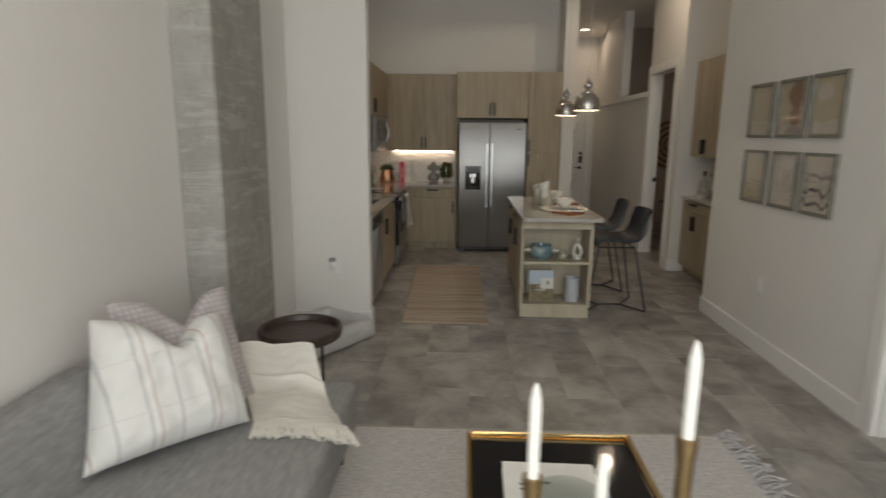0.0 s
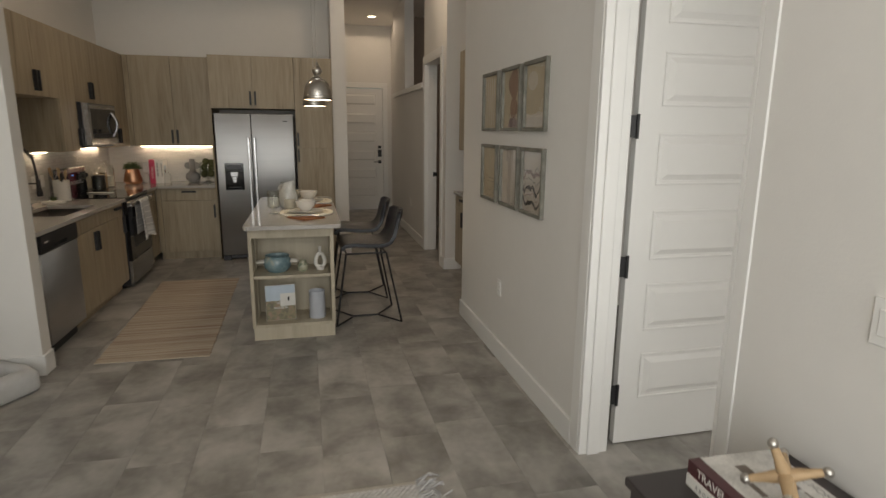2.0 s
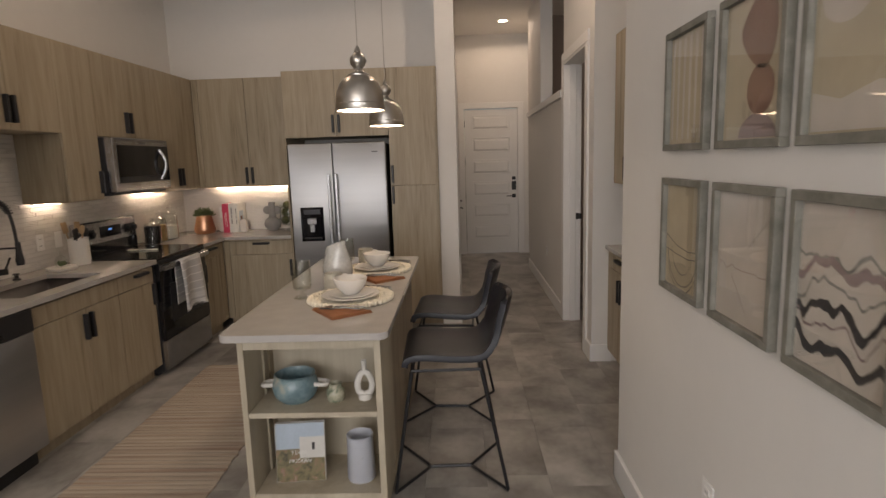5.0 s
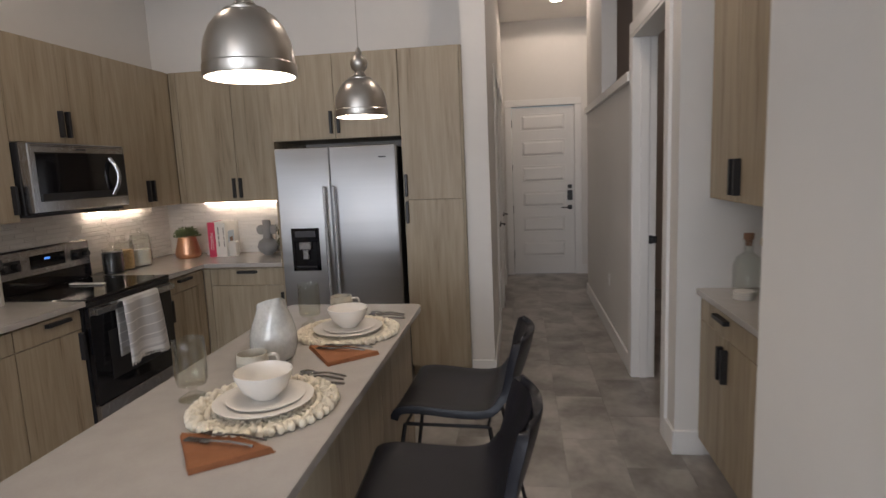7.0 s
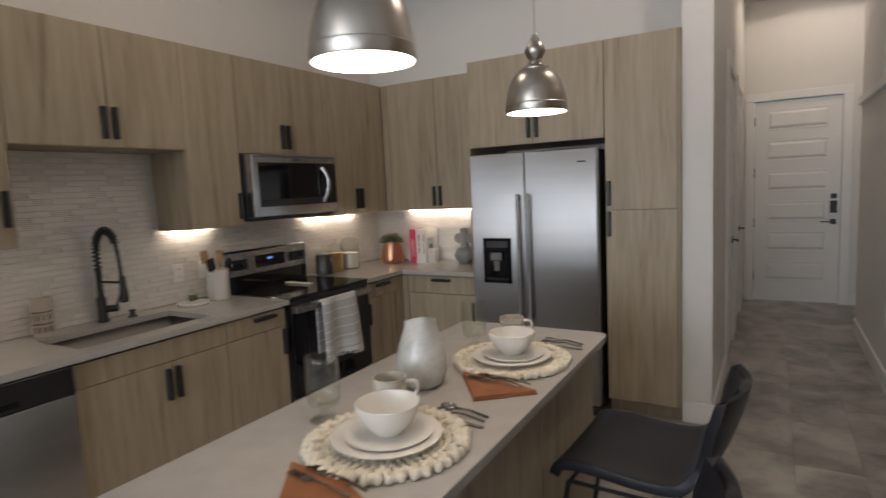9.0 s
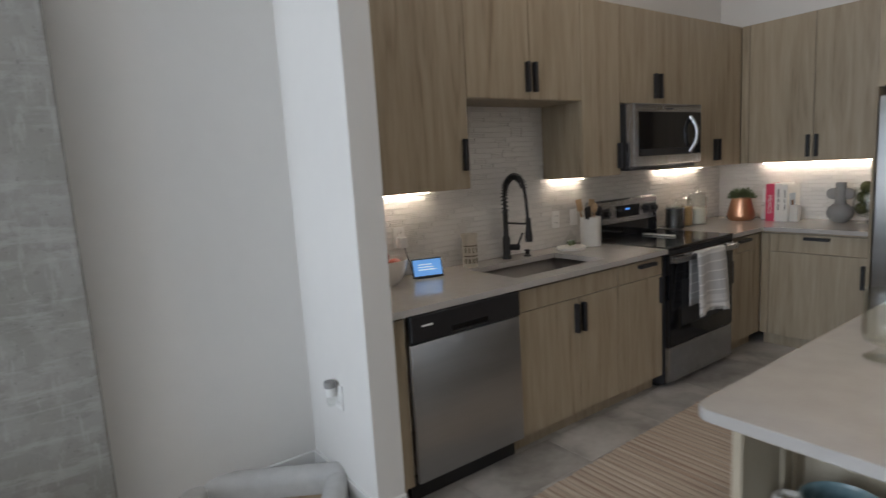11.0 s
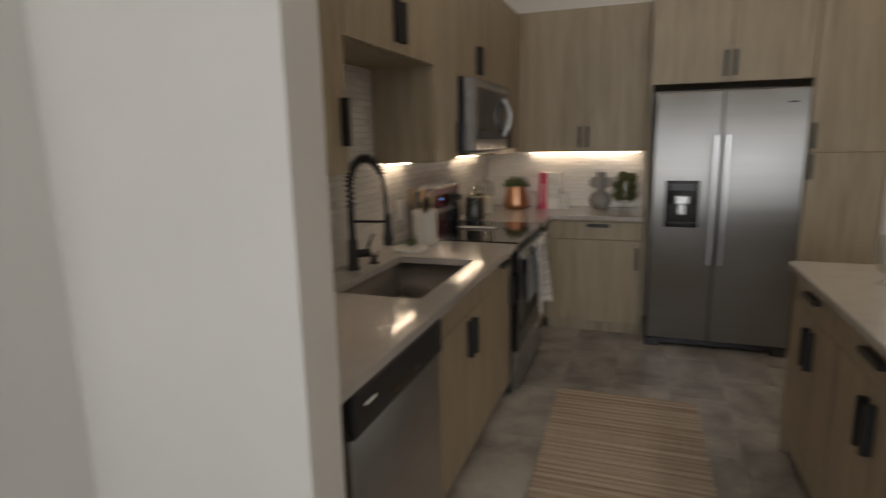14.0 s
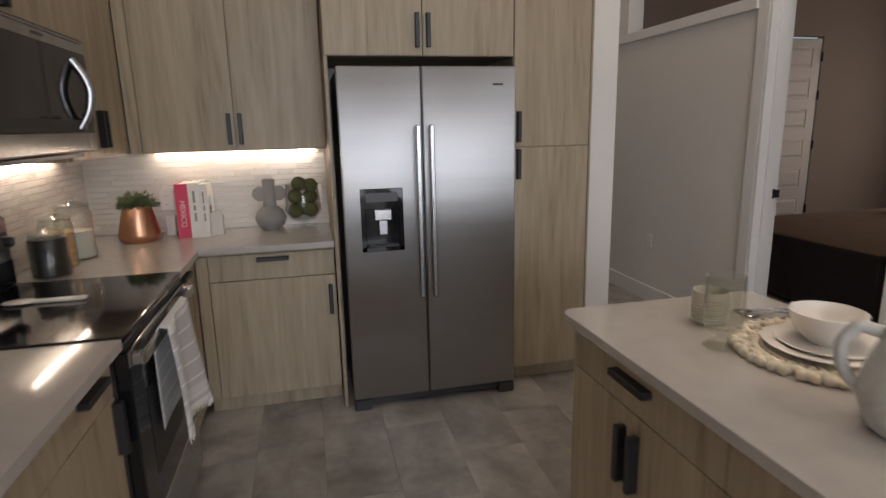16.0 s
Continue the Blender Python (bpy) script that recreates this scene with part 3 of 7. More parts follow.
def splash(lo, hi, z0, z1, m, apart=False):
    """Strips in rows with joints: some long, some in groups of short dashes."""
    rng = random.Random(int(lo * 100) + int(z0 * 10))
    bm = box(lo, hi, 0.0, 0.004, z0, z1)
    pieces = []

    def strip(u, e, z, hgt):
        if apart:
            pieces.append((u, e, z, hgt))
            return
        top = -0.0030 - 0.0010 * rng.random()
        v = [bm.verts.new(p) for p in ((u + 0.0004, 0, z + 0.0006), (e - 0.0004, 0, z + 0.0006), (e - 0.0004, 0, z + hgt - 0.0006), (u + 0.0004, 0, z + hgt - 0.0006),
                                       (u + 0.0016, top, z + 0.0026), (e - 0.0016, top, z + 0.0026), (e - 0.0016, top, z + hgt - 0.0026), (u + 0.0016, top, z + hgt - 0.0026))]
        for q in ((4, 5, 6, 7), (0, 1, 5, 4), (1, 2, 6, 5), (2, 3, 7, 6), (3, 0, 4, 7)):
            bm.faces.new([v[k] for k in q])

    z, row = z0, 0
    while z + 0.030 < z1 + 0.002:
        u = lo - (0.11 if row % 2 else 0.0)
        while u < hi - 0.01:
            e = min(u + rng.choice((0.16, 0.22, 0.30)), hi)
            if max(u, lo) < e - 0.004:
                strip(max(u, lo), e, z, 0.0305)
            u, e = e, min(e + 0.085, hi)
            if max(u, lo) < e - 0.004:
                for q in range(3):
                    strip(max(u, lo), e, z + 0.0102 * q, 0.0102)
            u = e
        z, row = z + 0.0306, row + 1
    ob = tagged(part("backsplash", bm, TILE), "white glazed relief tile backsplash in short strips", "backsplash", kind="structure")
    ob.matrix_basis = m
    for u, e, z, hgt in pieces:
        t = new("tile_strip", strip_mesh(e - u, hgt))
        t.parent = ob
        t.location = (u, 0, z)
    return ob


splash(0.0, 3.825, CT + 0.001, UB, pose(-1.012, 4.744, 0, 0, 0, 90))
splash(0.73, 1.605, UB, 1.833, pose(-1.012, 4.744, 0, 0, 0, 90))
splash(0.0, 1.316, CT + 0.001, UB, pose(-1.012, 8.572, 0), apart=True)
splash(0.0, 1.60, CT + 0.001, UB, pose(3.412, 6.885, 0, 0, 0, -90))


def light_bar(x0, x1, y0, y1):
    root = thing("under_cabinet_light", (x0, y0, UB - 0.02), "slim glowing light strip under the wall cabinets", "light strip", "under-cabinet lights")
    part("housing", box(x0, x1, y0, y1, UB - 0.010, UB - 0.0005), TRIM, root)
    part("diffuser", box(x0 + (0.009 if x1 - x0 < 0.1 else 0.003), x1 - (0.009 if x1 - x0 < 0.1 else 0.003), y0 + (0.009 if y1 - y0 < 0.1 else 0.003), y1 - (0.009 if y1 - y0 < 0.1 else 0.003), UB - 0.017, UB - 0.0095), STRIP, root, "glowing warm diffuser")


light_bar(-0.985, -0.955, 4.85, 5.40)
light_bar(-0.985, -0.955, 6.38, 6.70)
light_bar(-0.985, -0.955, 7.56, 8.2)
light_bar(-0.62, 0.24, 8.515, 8.545)

# ---- sink and tap ----
SINK = plain("dark_steel_basin", (0.27, 0.25, 0.235), 0.42, 1.0, vary=0.05, scale=12)
sink = thing("kitchen_sink", (-0.65, 5.9, 0.70), "undermount brushed steel single-bowl sink", "sink")
bm = box(-0.862, -0.446, 5.538, 6.272, 0.700, 0.8845)
bmesh.ops.bevel(bm, geom=[e for e in bm.edges if min(v.co.z for v in e.verts) < 0.71], offset=0.02, segments=3, profile=0.5, affect="EDGES")
bmesh.ops.delete(bm, geom=[f for f in bm.faces if min(v.co.z for v in f.verts) > 0.88], context="FACES")
basin = part("basin", bm, SINK, sink, shade=True)
wall = basin.modifiers.new("wall", "SOLIDIFY")
wall.thickness, wall.offset = 0.006, -1.0
part("drain", lathe([(0, 0.004), (0.03, 0.004), (0.042, 0.006), (0.045, 0.0)], (-0.70, 5.9, 0.710), 24), STEEL, sink, "round steel drain")
tap = thing("kitchen_tap", (-0.935, 5.93, CT), "matte black spring-neck kitchen tap", "tap")
part("base", lathe([(0, 0), (0.028, 0), (0.028, 0.012), (0.024, 0.02), (0.024, 0.13), (0.016, 0.145), (0.016, 0.30), (0, 0.30)], (-0.935, 5.93, CT), 24), BLACK, tap, shade=True)
neck = smooth_path([(-0.935, 5.93, 1.20), (-0.935, 5.93, 1.32), (-0.912, 5.935, 1.385), (-0.858, 5.944, 1.415), (-0.805, 5.953, 1.375), (-0.783, 5.957, 1.29), (-0.775, 5.96, 1.16)], 10)
part("hose", tube(neck, 0.0095), BLACK, tap, shade=True)
coil, turns = [], 24
for i in range(turns * 8 + 1):
    s = i / (turns * 8) * 0.74 * (len(neck) - 1)
    k = min(int(s), len(neck) - 2)
    p = neck[k].lerp(neck[k + 1], s - k)
    d = (neck[k + 1] - neck[k]).normalized()
    a = d.cross(Vector((0, 1, 0.15))).normalized()
    b2 = d.cross(a)
    ang = 2 * math.pi * i / 8
    coil.append(p + 0.0185 * (math.cos(ang) * a + math.sin(ang) * b2))
part("spring", tube(coil, 0.0040, 6), BLACK, tap, "coiled black spring", shade=True)
part("spray_head", lathe([(0, 0), (0.021, 0), (0.024, 0.03), (0.017, 0.075), (0.015, 0.14), (0, 0.14)], (-0.772, 5.961, 1.03), 20), BLACK, tap, shade=True)
part("arm", tube([(-0.935, 5.93, 1.135), (-0.775, 5.96, 1.135)], 0.006), BLACK, tap)
part("valve", tube([(-0.93, 5.935, 0.985), (-0.882, 5.99, 0.985)], 0.019, 16), BLACK, tap, shade=True)
part("side_lever", tube(smooth_path([(-0.892, 5.98, 0.99), (-0.884, 5.99, 1.02), (-0.868, 6.005, 1.07)], 4), 0.0060), BLACK, tap, shade=True)
tagged(part("air_switch", lathe([(0, 0), (0.024, 0), (0.024, 0.008), (0.012, 0.012), (0.012, 0.03), (0.019, 0.034), (0.019, 0.04), (0, 0.042)], (-0.905, 6.075, CT), 20), BLACK, shade=True), "small matte black button beside the tap", "button")

# ---- dishwasher ----
STEELV = plain("satin_steel_door", (0.48, 0.48, 0.484), 0.43, 1.0, vary=0.05, scale=1.2, stretch=(0.3, 0.3, 12), bump=0.35, bump_scale=1.0)
nt, nn, ll, pb = nodes_of(STEELV)
tg = nn.new("ShaderNodeTangent")
tg.direction_type, tg.axis = "RADIAL", "Z"
ll.new(tg.outputs[0], pb.inputs["Tangent"])
pb.inputs["Anisotropic"].default_value = 0.95
dw = thing("dishwasher", (-0.39, 5.15, 0), "stainless dishwasher with black control strip", "dishwasher")
part("tub", box(-1.0, -0.385, 4.835, 5.473, 0.02, 0.882), DARK, dw)
part("door", box(-0.385, -0.362, 4.836, 5.472, 0.115, 0.752, 0.006, 2), STEELV, dw, shade=True)
part("control_panel", box(-0.385, -0.352, 4.836, 5.472, 0.757, 0.880, 0.006), BLACK, dw, "black control panel with grip recess")
part("grip", box(-0.353, -0.3505, 5.05, 5.26, 0.775, 0.800, 0.001), GLOSS, dw)
part("toe_kick", box(-0.45, -0.44, 4.836, 5.472, 0.0, 0.112), BLACK, dw)
part("nameplate", box(-0.3525, -0.3505, 4.89, 4.95, 0.826, 0.834), TRIM, dw, "small pale nameplate bar")
part("badge", lathe([(0, 0), (0.018, 0), (0.018, 0.002), (0, 0.002)], (0, 0, 0), 20), NICKEL, dw)
dw.children[-1].matrix_basis = Matrix.Translation(Vector((-0.362, 5.40, 0.19)) - ORIGIN[dw]) @ pose(0, 0, 0, 0, 90, 0) @ Matrix.Translation(ORIGIN[dw])

# ---- range ----
RY0, RY1 = 6.732, 7.508
rg = thing("range", (-0.65, 7.12, 0), "stainless electric range with black glass cooktop", "range")
part("body", box(-1.0, -0.385, RY0, RY1, 0.03, 0.900), DARK, rg)
part("cooktop", box(-0.985, -0.348, RY0, RY1, 0.900, 0.921, 0.004), GLOSS, rg, "black ceramic glass cooktop")
part("front_trim", box(-0.385, -0.350, RY0, RY1, 0.872, 0.898, 0.003), BLACK, rg)
od = part("oven_door", box(-0.384, -0.345, RY0 + 0.004, RY1 - 0.004, 0.285, 0.870, 0.004), GLOSS, rg, "black glass oven door")
part("window", box(-0.3445, -0.343, RY0 + 0.13, RY1 - 0.13, 0.40, 0.70), BLACK, od)
part("top_trim", box(-0.3455, -0.340, RY0 + 0.006, RY1 - 0.006, 0.822, 0.868, 0.001), STEEL, od)
part("oven_handle", boxes((-0.317, -0.302, RY0 + 0.012, RY1 - 0.012, 0.824, 0.862), (-0.341, -0.315, RY0 + 0.012, RY0 + 0.05, 0.826, 0.860), (-0.341, -0.315, RY1 - 0.05, RY1 - 0.012, 0.826, 0.860), bevel=0.004), STEEL, od)
part("storage_drawer", box(-0.384, -0.347, RY0 + 0.004, RY1 - 0.004, 0.05, 0.278, 0.004), STEEL, rg)
part("foot", box(-0.96, -0.45, RY0 + 0.02, RY1 - 0.02, 0, 0.032), BLACK, rg)
bg = part("back_guard", boxes((-1.0, -0.935, RY0, RY1, 0.920, 1.19), bevel=0.012), STEEL, rg)
part("control_strip", box(-0.936, -0.930, RY0 + 0.015, RY1 - 0.015, 0.925, 1.02), GLOSS, bg)
part("display_panel", box(-0.936, -0.931, RY0 + 0.27, RY1 - 0.23, 1.055, 1.14, 0.002), GLOSS, bg)
SCREEN = plain("blue_display", (0.10, 0.30, 0.85), 0.3, emit=1.0)
part("clock", box(-0.9312, -0.9302, RY0 + 0.375, RY0 + 0.42, 1.105, 1.119), SCREEN, bg, "blue lit clock digits bar")
part("bezel", box(-0.936, -0.932, RY0 + 0.03, RY0 + 0.20, 1.06, 1.13, 0.002), BLACK, bg)
part("bezel", box(-0.936, -0.932, RY1 - 0.18, RY1 - 0.02, 1.06, 1.13, 0.002), BLACK, bg)
for ky in (RY0 + 0.065, RY0 + 0.15, RY1 - 0.145, RY1 - 0.06):
    kn = part("knob", lathe([(0, 0.034), (0.017, 0.034), (0.021, 0.028), (0.022, 0.0), (0, 0)], (0, 0, 0), 20), BLACK, bg, "black control knob", shade=True)
    kn.matrix_basis = Matrix.Translation(Vector((-0.932, ky, 1.095)) - ORIGIN[rg]) @ pose(0, 0, 0, 0, 90, 0) @ Matrix.Translation(ORIGIN[rg])

# ---- microwave ----
MZ0, MZ1 = 1.410, 1.822
mw = thing("microwave", (-0.8, 7.12, MZ0), "stainless over-range microwave with curved handle", "microwave")
part("case", box(-1.015, -0.650, 6.728, 7.516, MZ0, MZ1, 0.004), BLACK, mw, "black painted case")
mdoor = part("door", box(-0.649, -0.585, 6.730, 7.515, MZ0 + 0.01, MZ1 - 0.002, 0.006), STEEL, mw)
part("window", box(-0.586, -0.583, 6.775, 7.505, MZ0 + 0.075, MZ1 - 0.055, 0.002), GLOSS, mdoor, "dark glass door window")
part("control_strip", box(-0.5825, -0.5815, 6.79, 7.385, MZ0 + 0.08, MZ0 + 0.12), BLACK, mdoor)
hp = smooth_path([(-0.584, 7.36, MZ1 - 0.085), (-0.553, 7.372, MZ1 - 0.14), (-0.540, 7.375, (MZ0 + MZ1) / 2 + 0.01), (-0.553, 7.372, MZ0 + 0.15), (-0.584, 7.36, MZ0 + 0.09)], 8)
part("door_handle", tube(hp, 0.015, 12), STEEL, mdoor, "curved steel handle", shade=True)
part("grille", boxes(*[(-0.623, -0.5845, 6.75, 7.49, MZ1 - 0.012 - 0.010 * k, MZ1 - 0.008 - 0.010 * k) for k in range(2)]), DARK, mdoor)
part("nameplate", box(-0.5845, -0.583, 7.08, 7.16, MZ1 - 0.040, MZ1 - 0.031), DARK, mdoor)
part("underside", box(-1.0, -0.63, 6.74, 7.50, MZ0 - 0.012, MZ0 + 0.002), DARK, mw)

# ---- fridge ----
FX0, FX1, FS, FY = 0.353, 1.247, 0.760, 7.85
fr = thing("fridge", (0.8, 8.2, 0), "tall stainless side-by-side fridge with water dispenser", "fridge")
part("cabinet", box(FX0 + 0.005, FX1 - 0.005, FY + 0.075, 8.55, 0.03, 1.755), DARK, fr, "dark grey fridge body")
left_door = part("freezer_door", box(FX0, FS - 0.004, FY, FY + 0.07, 0.068, 1.768, 0.010, 3), STEELV, fr, shade=True)
right_door = part("fridge_door", box(FS + 0.004, FX1, FY, FY + 0.07, 0.068, 1.768, 0.010, 3), STEELV, fr, shade=True)
for hx, dr in ((0.727, left_door), (0.795, right_door)):
    part("bar_handle", boxes((hx - 0.013, hx + 0.013, FY - 0.062, FY - 0.040, 0.62, 1.49), (hx - 0.011, hx + 0.011, FY - 0.045, FY + 0.001, 0.63, 0.67), (hx - 0.011, hx + 0.011, FY - 0.045, FY + 0.001, 1.44, 1.48), bevel=0.005), STEEL, dr, "long vertical steel handle")
dp = part("dispenser", boxes((0.435, 0.649, FY - 0.006, FY + 0.002, 1.085, 1.186), (0.435, 0.458, FY - 0.006, FY + 0.002, 0.868, 1.085), (0.626, 0.649, FY - 0.006, FY + 0.002, 0.868, 1.085), (0.435, 0.649, FY - 0.006, FY + 0.002, 0.868, 0.892), (0.458, 0.626, FY - 0.0025, FY + 0.002, 0.892, 1.085), bevel=0.002), GLOSS, left_door, "black water and ice dispenser")
part("chute", boxes((0.500, 0.585, FY - 0.030, FY - 0.002, 1.03, 1.085), (0.520, 0.565, FY - 0.022, FY - 0.002, 0.955, 1.03), bevel=0.004), STEEL, left_door)
part("display", box(0.465, 0.62, FY - 0.0075, FY - 0.0055, 1.12, 1.165), DARK, left_door)
part("drip_tray", box(0.465, 0.62, FY - 0.022, FY - 0.003, 0.893, 0.905, 0.002), BLACK, left_door)
part("nameplate", box(1.125, 1.180, FY - 0.0015, FY + 0.001, 1.675, 1.685), DARK, right_door, "small raised nameplate bar")
part("grille", box(FX0 + 0.09, FX1 - 0.09, FY + 0.03, FY + 0.06, 0.025, 0.064, 0.002), DARK, fr)
for fx in (FX0, FX1 - 0.09):
    part("foot", box(fx, fx + 0.09, FY + 0.005, FY + 0.10, 0, 0.062, 0.006), DARK, fr)

# ---- island ----
isl = thing("kitchen_island", (1.25, 5.75, 0), "oak laminate kitchen island with open end shelves", "island")
part("side_board", box(0.940, 0.966, 4.952, 5.32, 0.10, 0.884, 0.001), SHELF, isl)
part("side_board", box(1.534, 1.562, 4.952, 5.32, 0.10, 0.884, 0.001), SHELF, isl)
part("back_board", box(0.966, 1.534, 5.30, 5.318, 0.10, 0.884), SHELF, isl)
part("top_rail", box(0.966, 1.534, 4.954, 4.976, 0.800, 0.884), SHELF, isl)
part("shelf", box(0.967, 1.533, 4.956, 5.30, 0.484, 0.508, 0.001), SHELF, isl)
part("bottom_board", box(0.967, 1.533, 4.956, 5.30, 0.100, 0.122), SHELF, isl)
part("plinth", box(0.948, 1.555, 4.962, 5.30, 0.0, 0.0995), SHELF, isl)
part("core", box(0.975, 1.540, 5.32, 6.545, 0.10, 0.884), WOOD, isl)
part("toe_kick", box(1.02, 1.535, 5.30, 6.53, 0.0, 0.10), WOOD, isl)
part("side_panel", box(1.541, 1.560, 5.322, 5.93, 0.0, 0.884, 0.001), WOOD, isl)
part("side_panel", box(1.541, 1.560, 5.934, 6.55, 0.0, 0.884, 0.001), WOOD, isl)
part("end_panel", box(0.957, 1.540, 6.546, 6.562, 0.0, 0.884, 0.001), WOOD, isl)
part("gable", box(0.944, 0.975, 5.166, 5.185, 0.10, 0.884), SHELF, isl)
for c0, c1 in ((5.24, 5.895), (5.895, 6.545)):
    mid = (c0 + c1) / 2 + 0.01
    f = part("drawer", box(0.955, 0.974, c0 + 0.002, c1 - 0.002, DL + 0.002, DT, 0.0012), WOOD, isl)
    part("handle", boxes((0.925, 0.955, mid - 0.08, mid + 0.08, 0.828, 0.848), bevel=0.002), BLACK, f, "matte black bar pull")
    for a, b, hy in ((c0, mid, mid - 0.030), (mid, c1, mid + 0.030)):
        f = part("door", box(0.955, 0.974, a + 0.002, b - 0.002, 0.102, DL - 0.002, 0.0012), WOOD, isl)
        part("handle", boxes((0.925, 0.955, hy - 0.010, hy + 0.010, 0.545, 0.705), bevel=0.002), BLACK, f, "matte black bar pull")
bm = box(0.925, 1.617, 4.790, 6.605, 0.885, CT)
bmesh.ops.bevel(bm, geom=[e for e in bm.edges if abs((e.verts[0].co - e.verts[1].co).z) > 0.01], offset=0.045, segments=6, profile=0.5, affect="EDGES")
bmesh.ops.bevel(bm, geom=[e for e in bm.edges if abs(e.verts[0].co.z - e.verts[1].co.z) < 1e-4], offset=0.002, segments=1, affect="EDGES")
tagged(part("island_worktop", bm, QUARTZ), "pale grey quartz island worktop with rounded corners", "countertop")

# ---- counter stools ----


def stool():
    root = thing("counter_stool", (0, 0, 0), "black leather bucket counter stool on thin black legs", "stool", "stools at the island")
    prof = smooth_path([Vector((x, 0, z)) for x, z in ((-0.225, 0.648), (-0.21, 0.664), (-0.12, 0.662), (0.0, 0.652), (0.10, 0.654), (0.165, 0.680), (0.215, 0.735), (0.250, 0.81), (0.276, 0.89), (0.290, 0.945), (0.291, 0.956))], 4)
    bm = bmesh.new()
    grid, n = [], 14
    for i, p in enumerate(prof):
        s = i / (len(prof) - 1)
        half = 0.232 - 0.03 * max(0, s - 0.45) / 0.55 - (0.05 * max(0, (s - 0.82) / 0.18) ** 2)
        row = []
        for k in range(n + 1):
            v = 2 * k / n - 1
            lift = 0.018 * abs(v) ** 2.6 * (1 - 0.35 * s) * min(1, s * 6)
            fwd = -0.045 * abs(v) ** 2.2 * max(0, min(1, (s - 0.45) / 0.3))
            row.append(bm.verts.new((p.x + 0.035 + fwd, half * v, p.z - 0.015 + lift * (1 if s < 0.6 else 0.4))))
        grid.append(row)
    for a, b in zip(grid, grid[1:]):
        for k in range(n):
            bm.faces.new((a[k], a[k + 1], b[k + 1], b[k]))
    bmesh.ops.recalc_face_normals(bm, faces=bm.faces)
    sh = part("seat_shell", bm, LEATHER, root, "black leather bucket seat and back", shade=True)
    md = sh.modifiers.new("thick", "SOLIDIFY")
    md.thickness, md.offset = 0.030, -1.0
    bv = sh.modifiers.new("round", "BEVEL")
    bv.width, bv.segments, bv.limit_method = 0.009, 3, "ANGLE"
    part("seam", tube([(0.165, v * 0.225, 0.653 + 0.02 * abs(v) ** 2.6) for v in (-1, -0.6, -0.2, 0.2, 0.6, 1)], 0.0022, 6), BLACK, root)
    part("seat_frame", tube([(-0.17, -0.18, 0.600), (-0.17, 0.18, 0.600), (0.15, 0.18, 0.600), (0.15, -0.18, 0.600)], 0.008, 8, closed=True), BLACK, root)
    for sx in (-1, 1):
        for sy in (-1, 1):
            part("leg", tube([(sx * 0.165 - 0.01, sy * 0.18, 0.600), (sx * 0.27, sy * 0.235, 0.012)], 0.0085, 8), BLACK, root)
            part("floor_bar", tube([(sx * 0.27, sy * 0.235, 0.010), (sx * 0.11, sy * 0.01, 0.010)], 0.0075, 8), BLACK, root)
    part("foot_bar", tube([(-0.11, 0, 0.010), (0.11, 0, 0.010)], 0.0085, 8), BLACK, root)
    return root


st = place(stool(), pose(1.838, 5.375, -0.0, 0, 0, 2))
copy_thing(st, pose(1.835, 6.10, 0, 0, 0, -3))

# ---- pendant lamps ----


def pendant():
    root = thing("pendant_lamp", (0, 0, 0), "brushed nickel dome pendant lamp hanging over the island", "pendant lamp", "pendants over the island")
    out = [(0.1065, 0.0), (0.108, 0.003), (0.1075, 0.027), (0.105, 0.030), (0.1045, 0.052), (0.0985, 0.083), (0.086, 0.113), (0.066, 0.138), (0.050, 0.147), (0.050, 0.152), (0.040, 0.157), (0.026, 0.159)]
    part("shade", lathe([(0.0, 0.150)] + [(r - 0.003, z) for r, z in out[::-1][1:]] + out + [(0.022, 0.160)], seg=48), NICKEL, root, "brushed nickel dome shade", shade=True)
    part("finial", lathe([(0.022, 0.158), (0.026, 0.164), (0.020, 0.172), (0.018, 0.180), (0.030, 0.192), (0.036, 0.210), (0.032, 0.228), (0.018, 0.242), (0.012, 0.248), (0.014, 0.254), (0.008, 0.268), (0.004, 0.275), (0, 0.276)], seg=32), NICKEL, root, shade=True)
    part("bulb_glow", lathe([(0, 0.010), (0.1015, 0.014), (0.1015, 0.017), (0, 0.017)], seg=32), GLOW, root, "glowing warm lamp opening")
    part("cord", tube([(0, 0, 0.27), (0, 0, H - 1.803)], 0.0022, 6), NICKEL, root)
    part("ceiling_rose", lathe([(0, 0), (0.055, 0), (0.06, -0.006), (0.06, -0.022), (0, -0.025)][::-1], (0, 0, H - 1.80), 24), NICKEL, root)
    return root


pa = place(pendant(), pose(1.490, 5.19, 1.812))
copy_thing(pa, pose(1.480, 6.19, 1.803))


def downlight(x, y):
    root = thing("recessed_downlight", (x, y, H), "round white recessed ceiling downlight, lit", "downlight", "ceiling downlights")
    part("ring", lathe([(0.062, -0.002), (0.085, -0.008), (0.09, 0.0)], (x, y, H), 32), TRIM, root, shade=True)
    part("lens", lathe([(0, -0.003), (0.064, -0.003)], (x, y, H), 32), GLOW, root, "glowing lens")


for lx, ly in ((2.6, 11.2), (0.3, 6.0), (2.35, 6.9), (0.75, 1.4)):
    downlight(lx, ly)

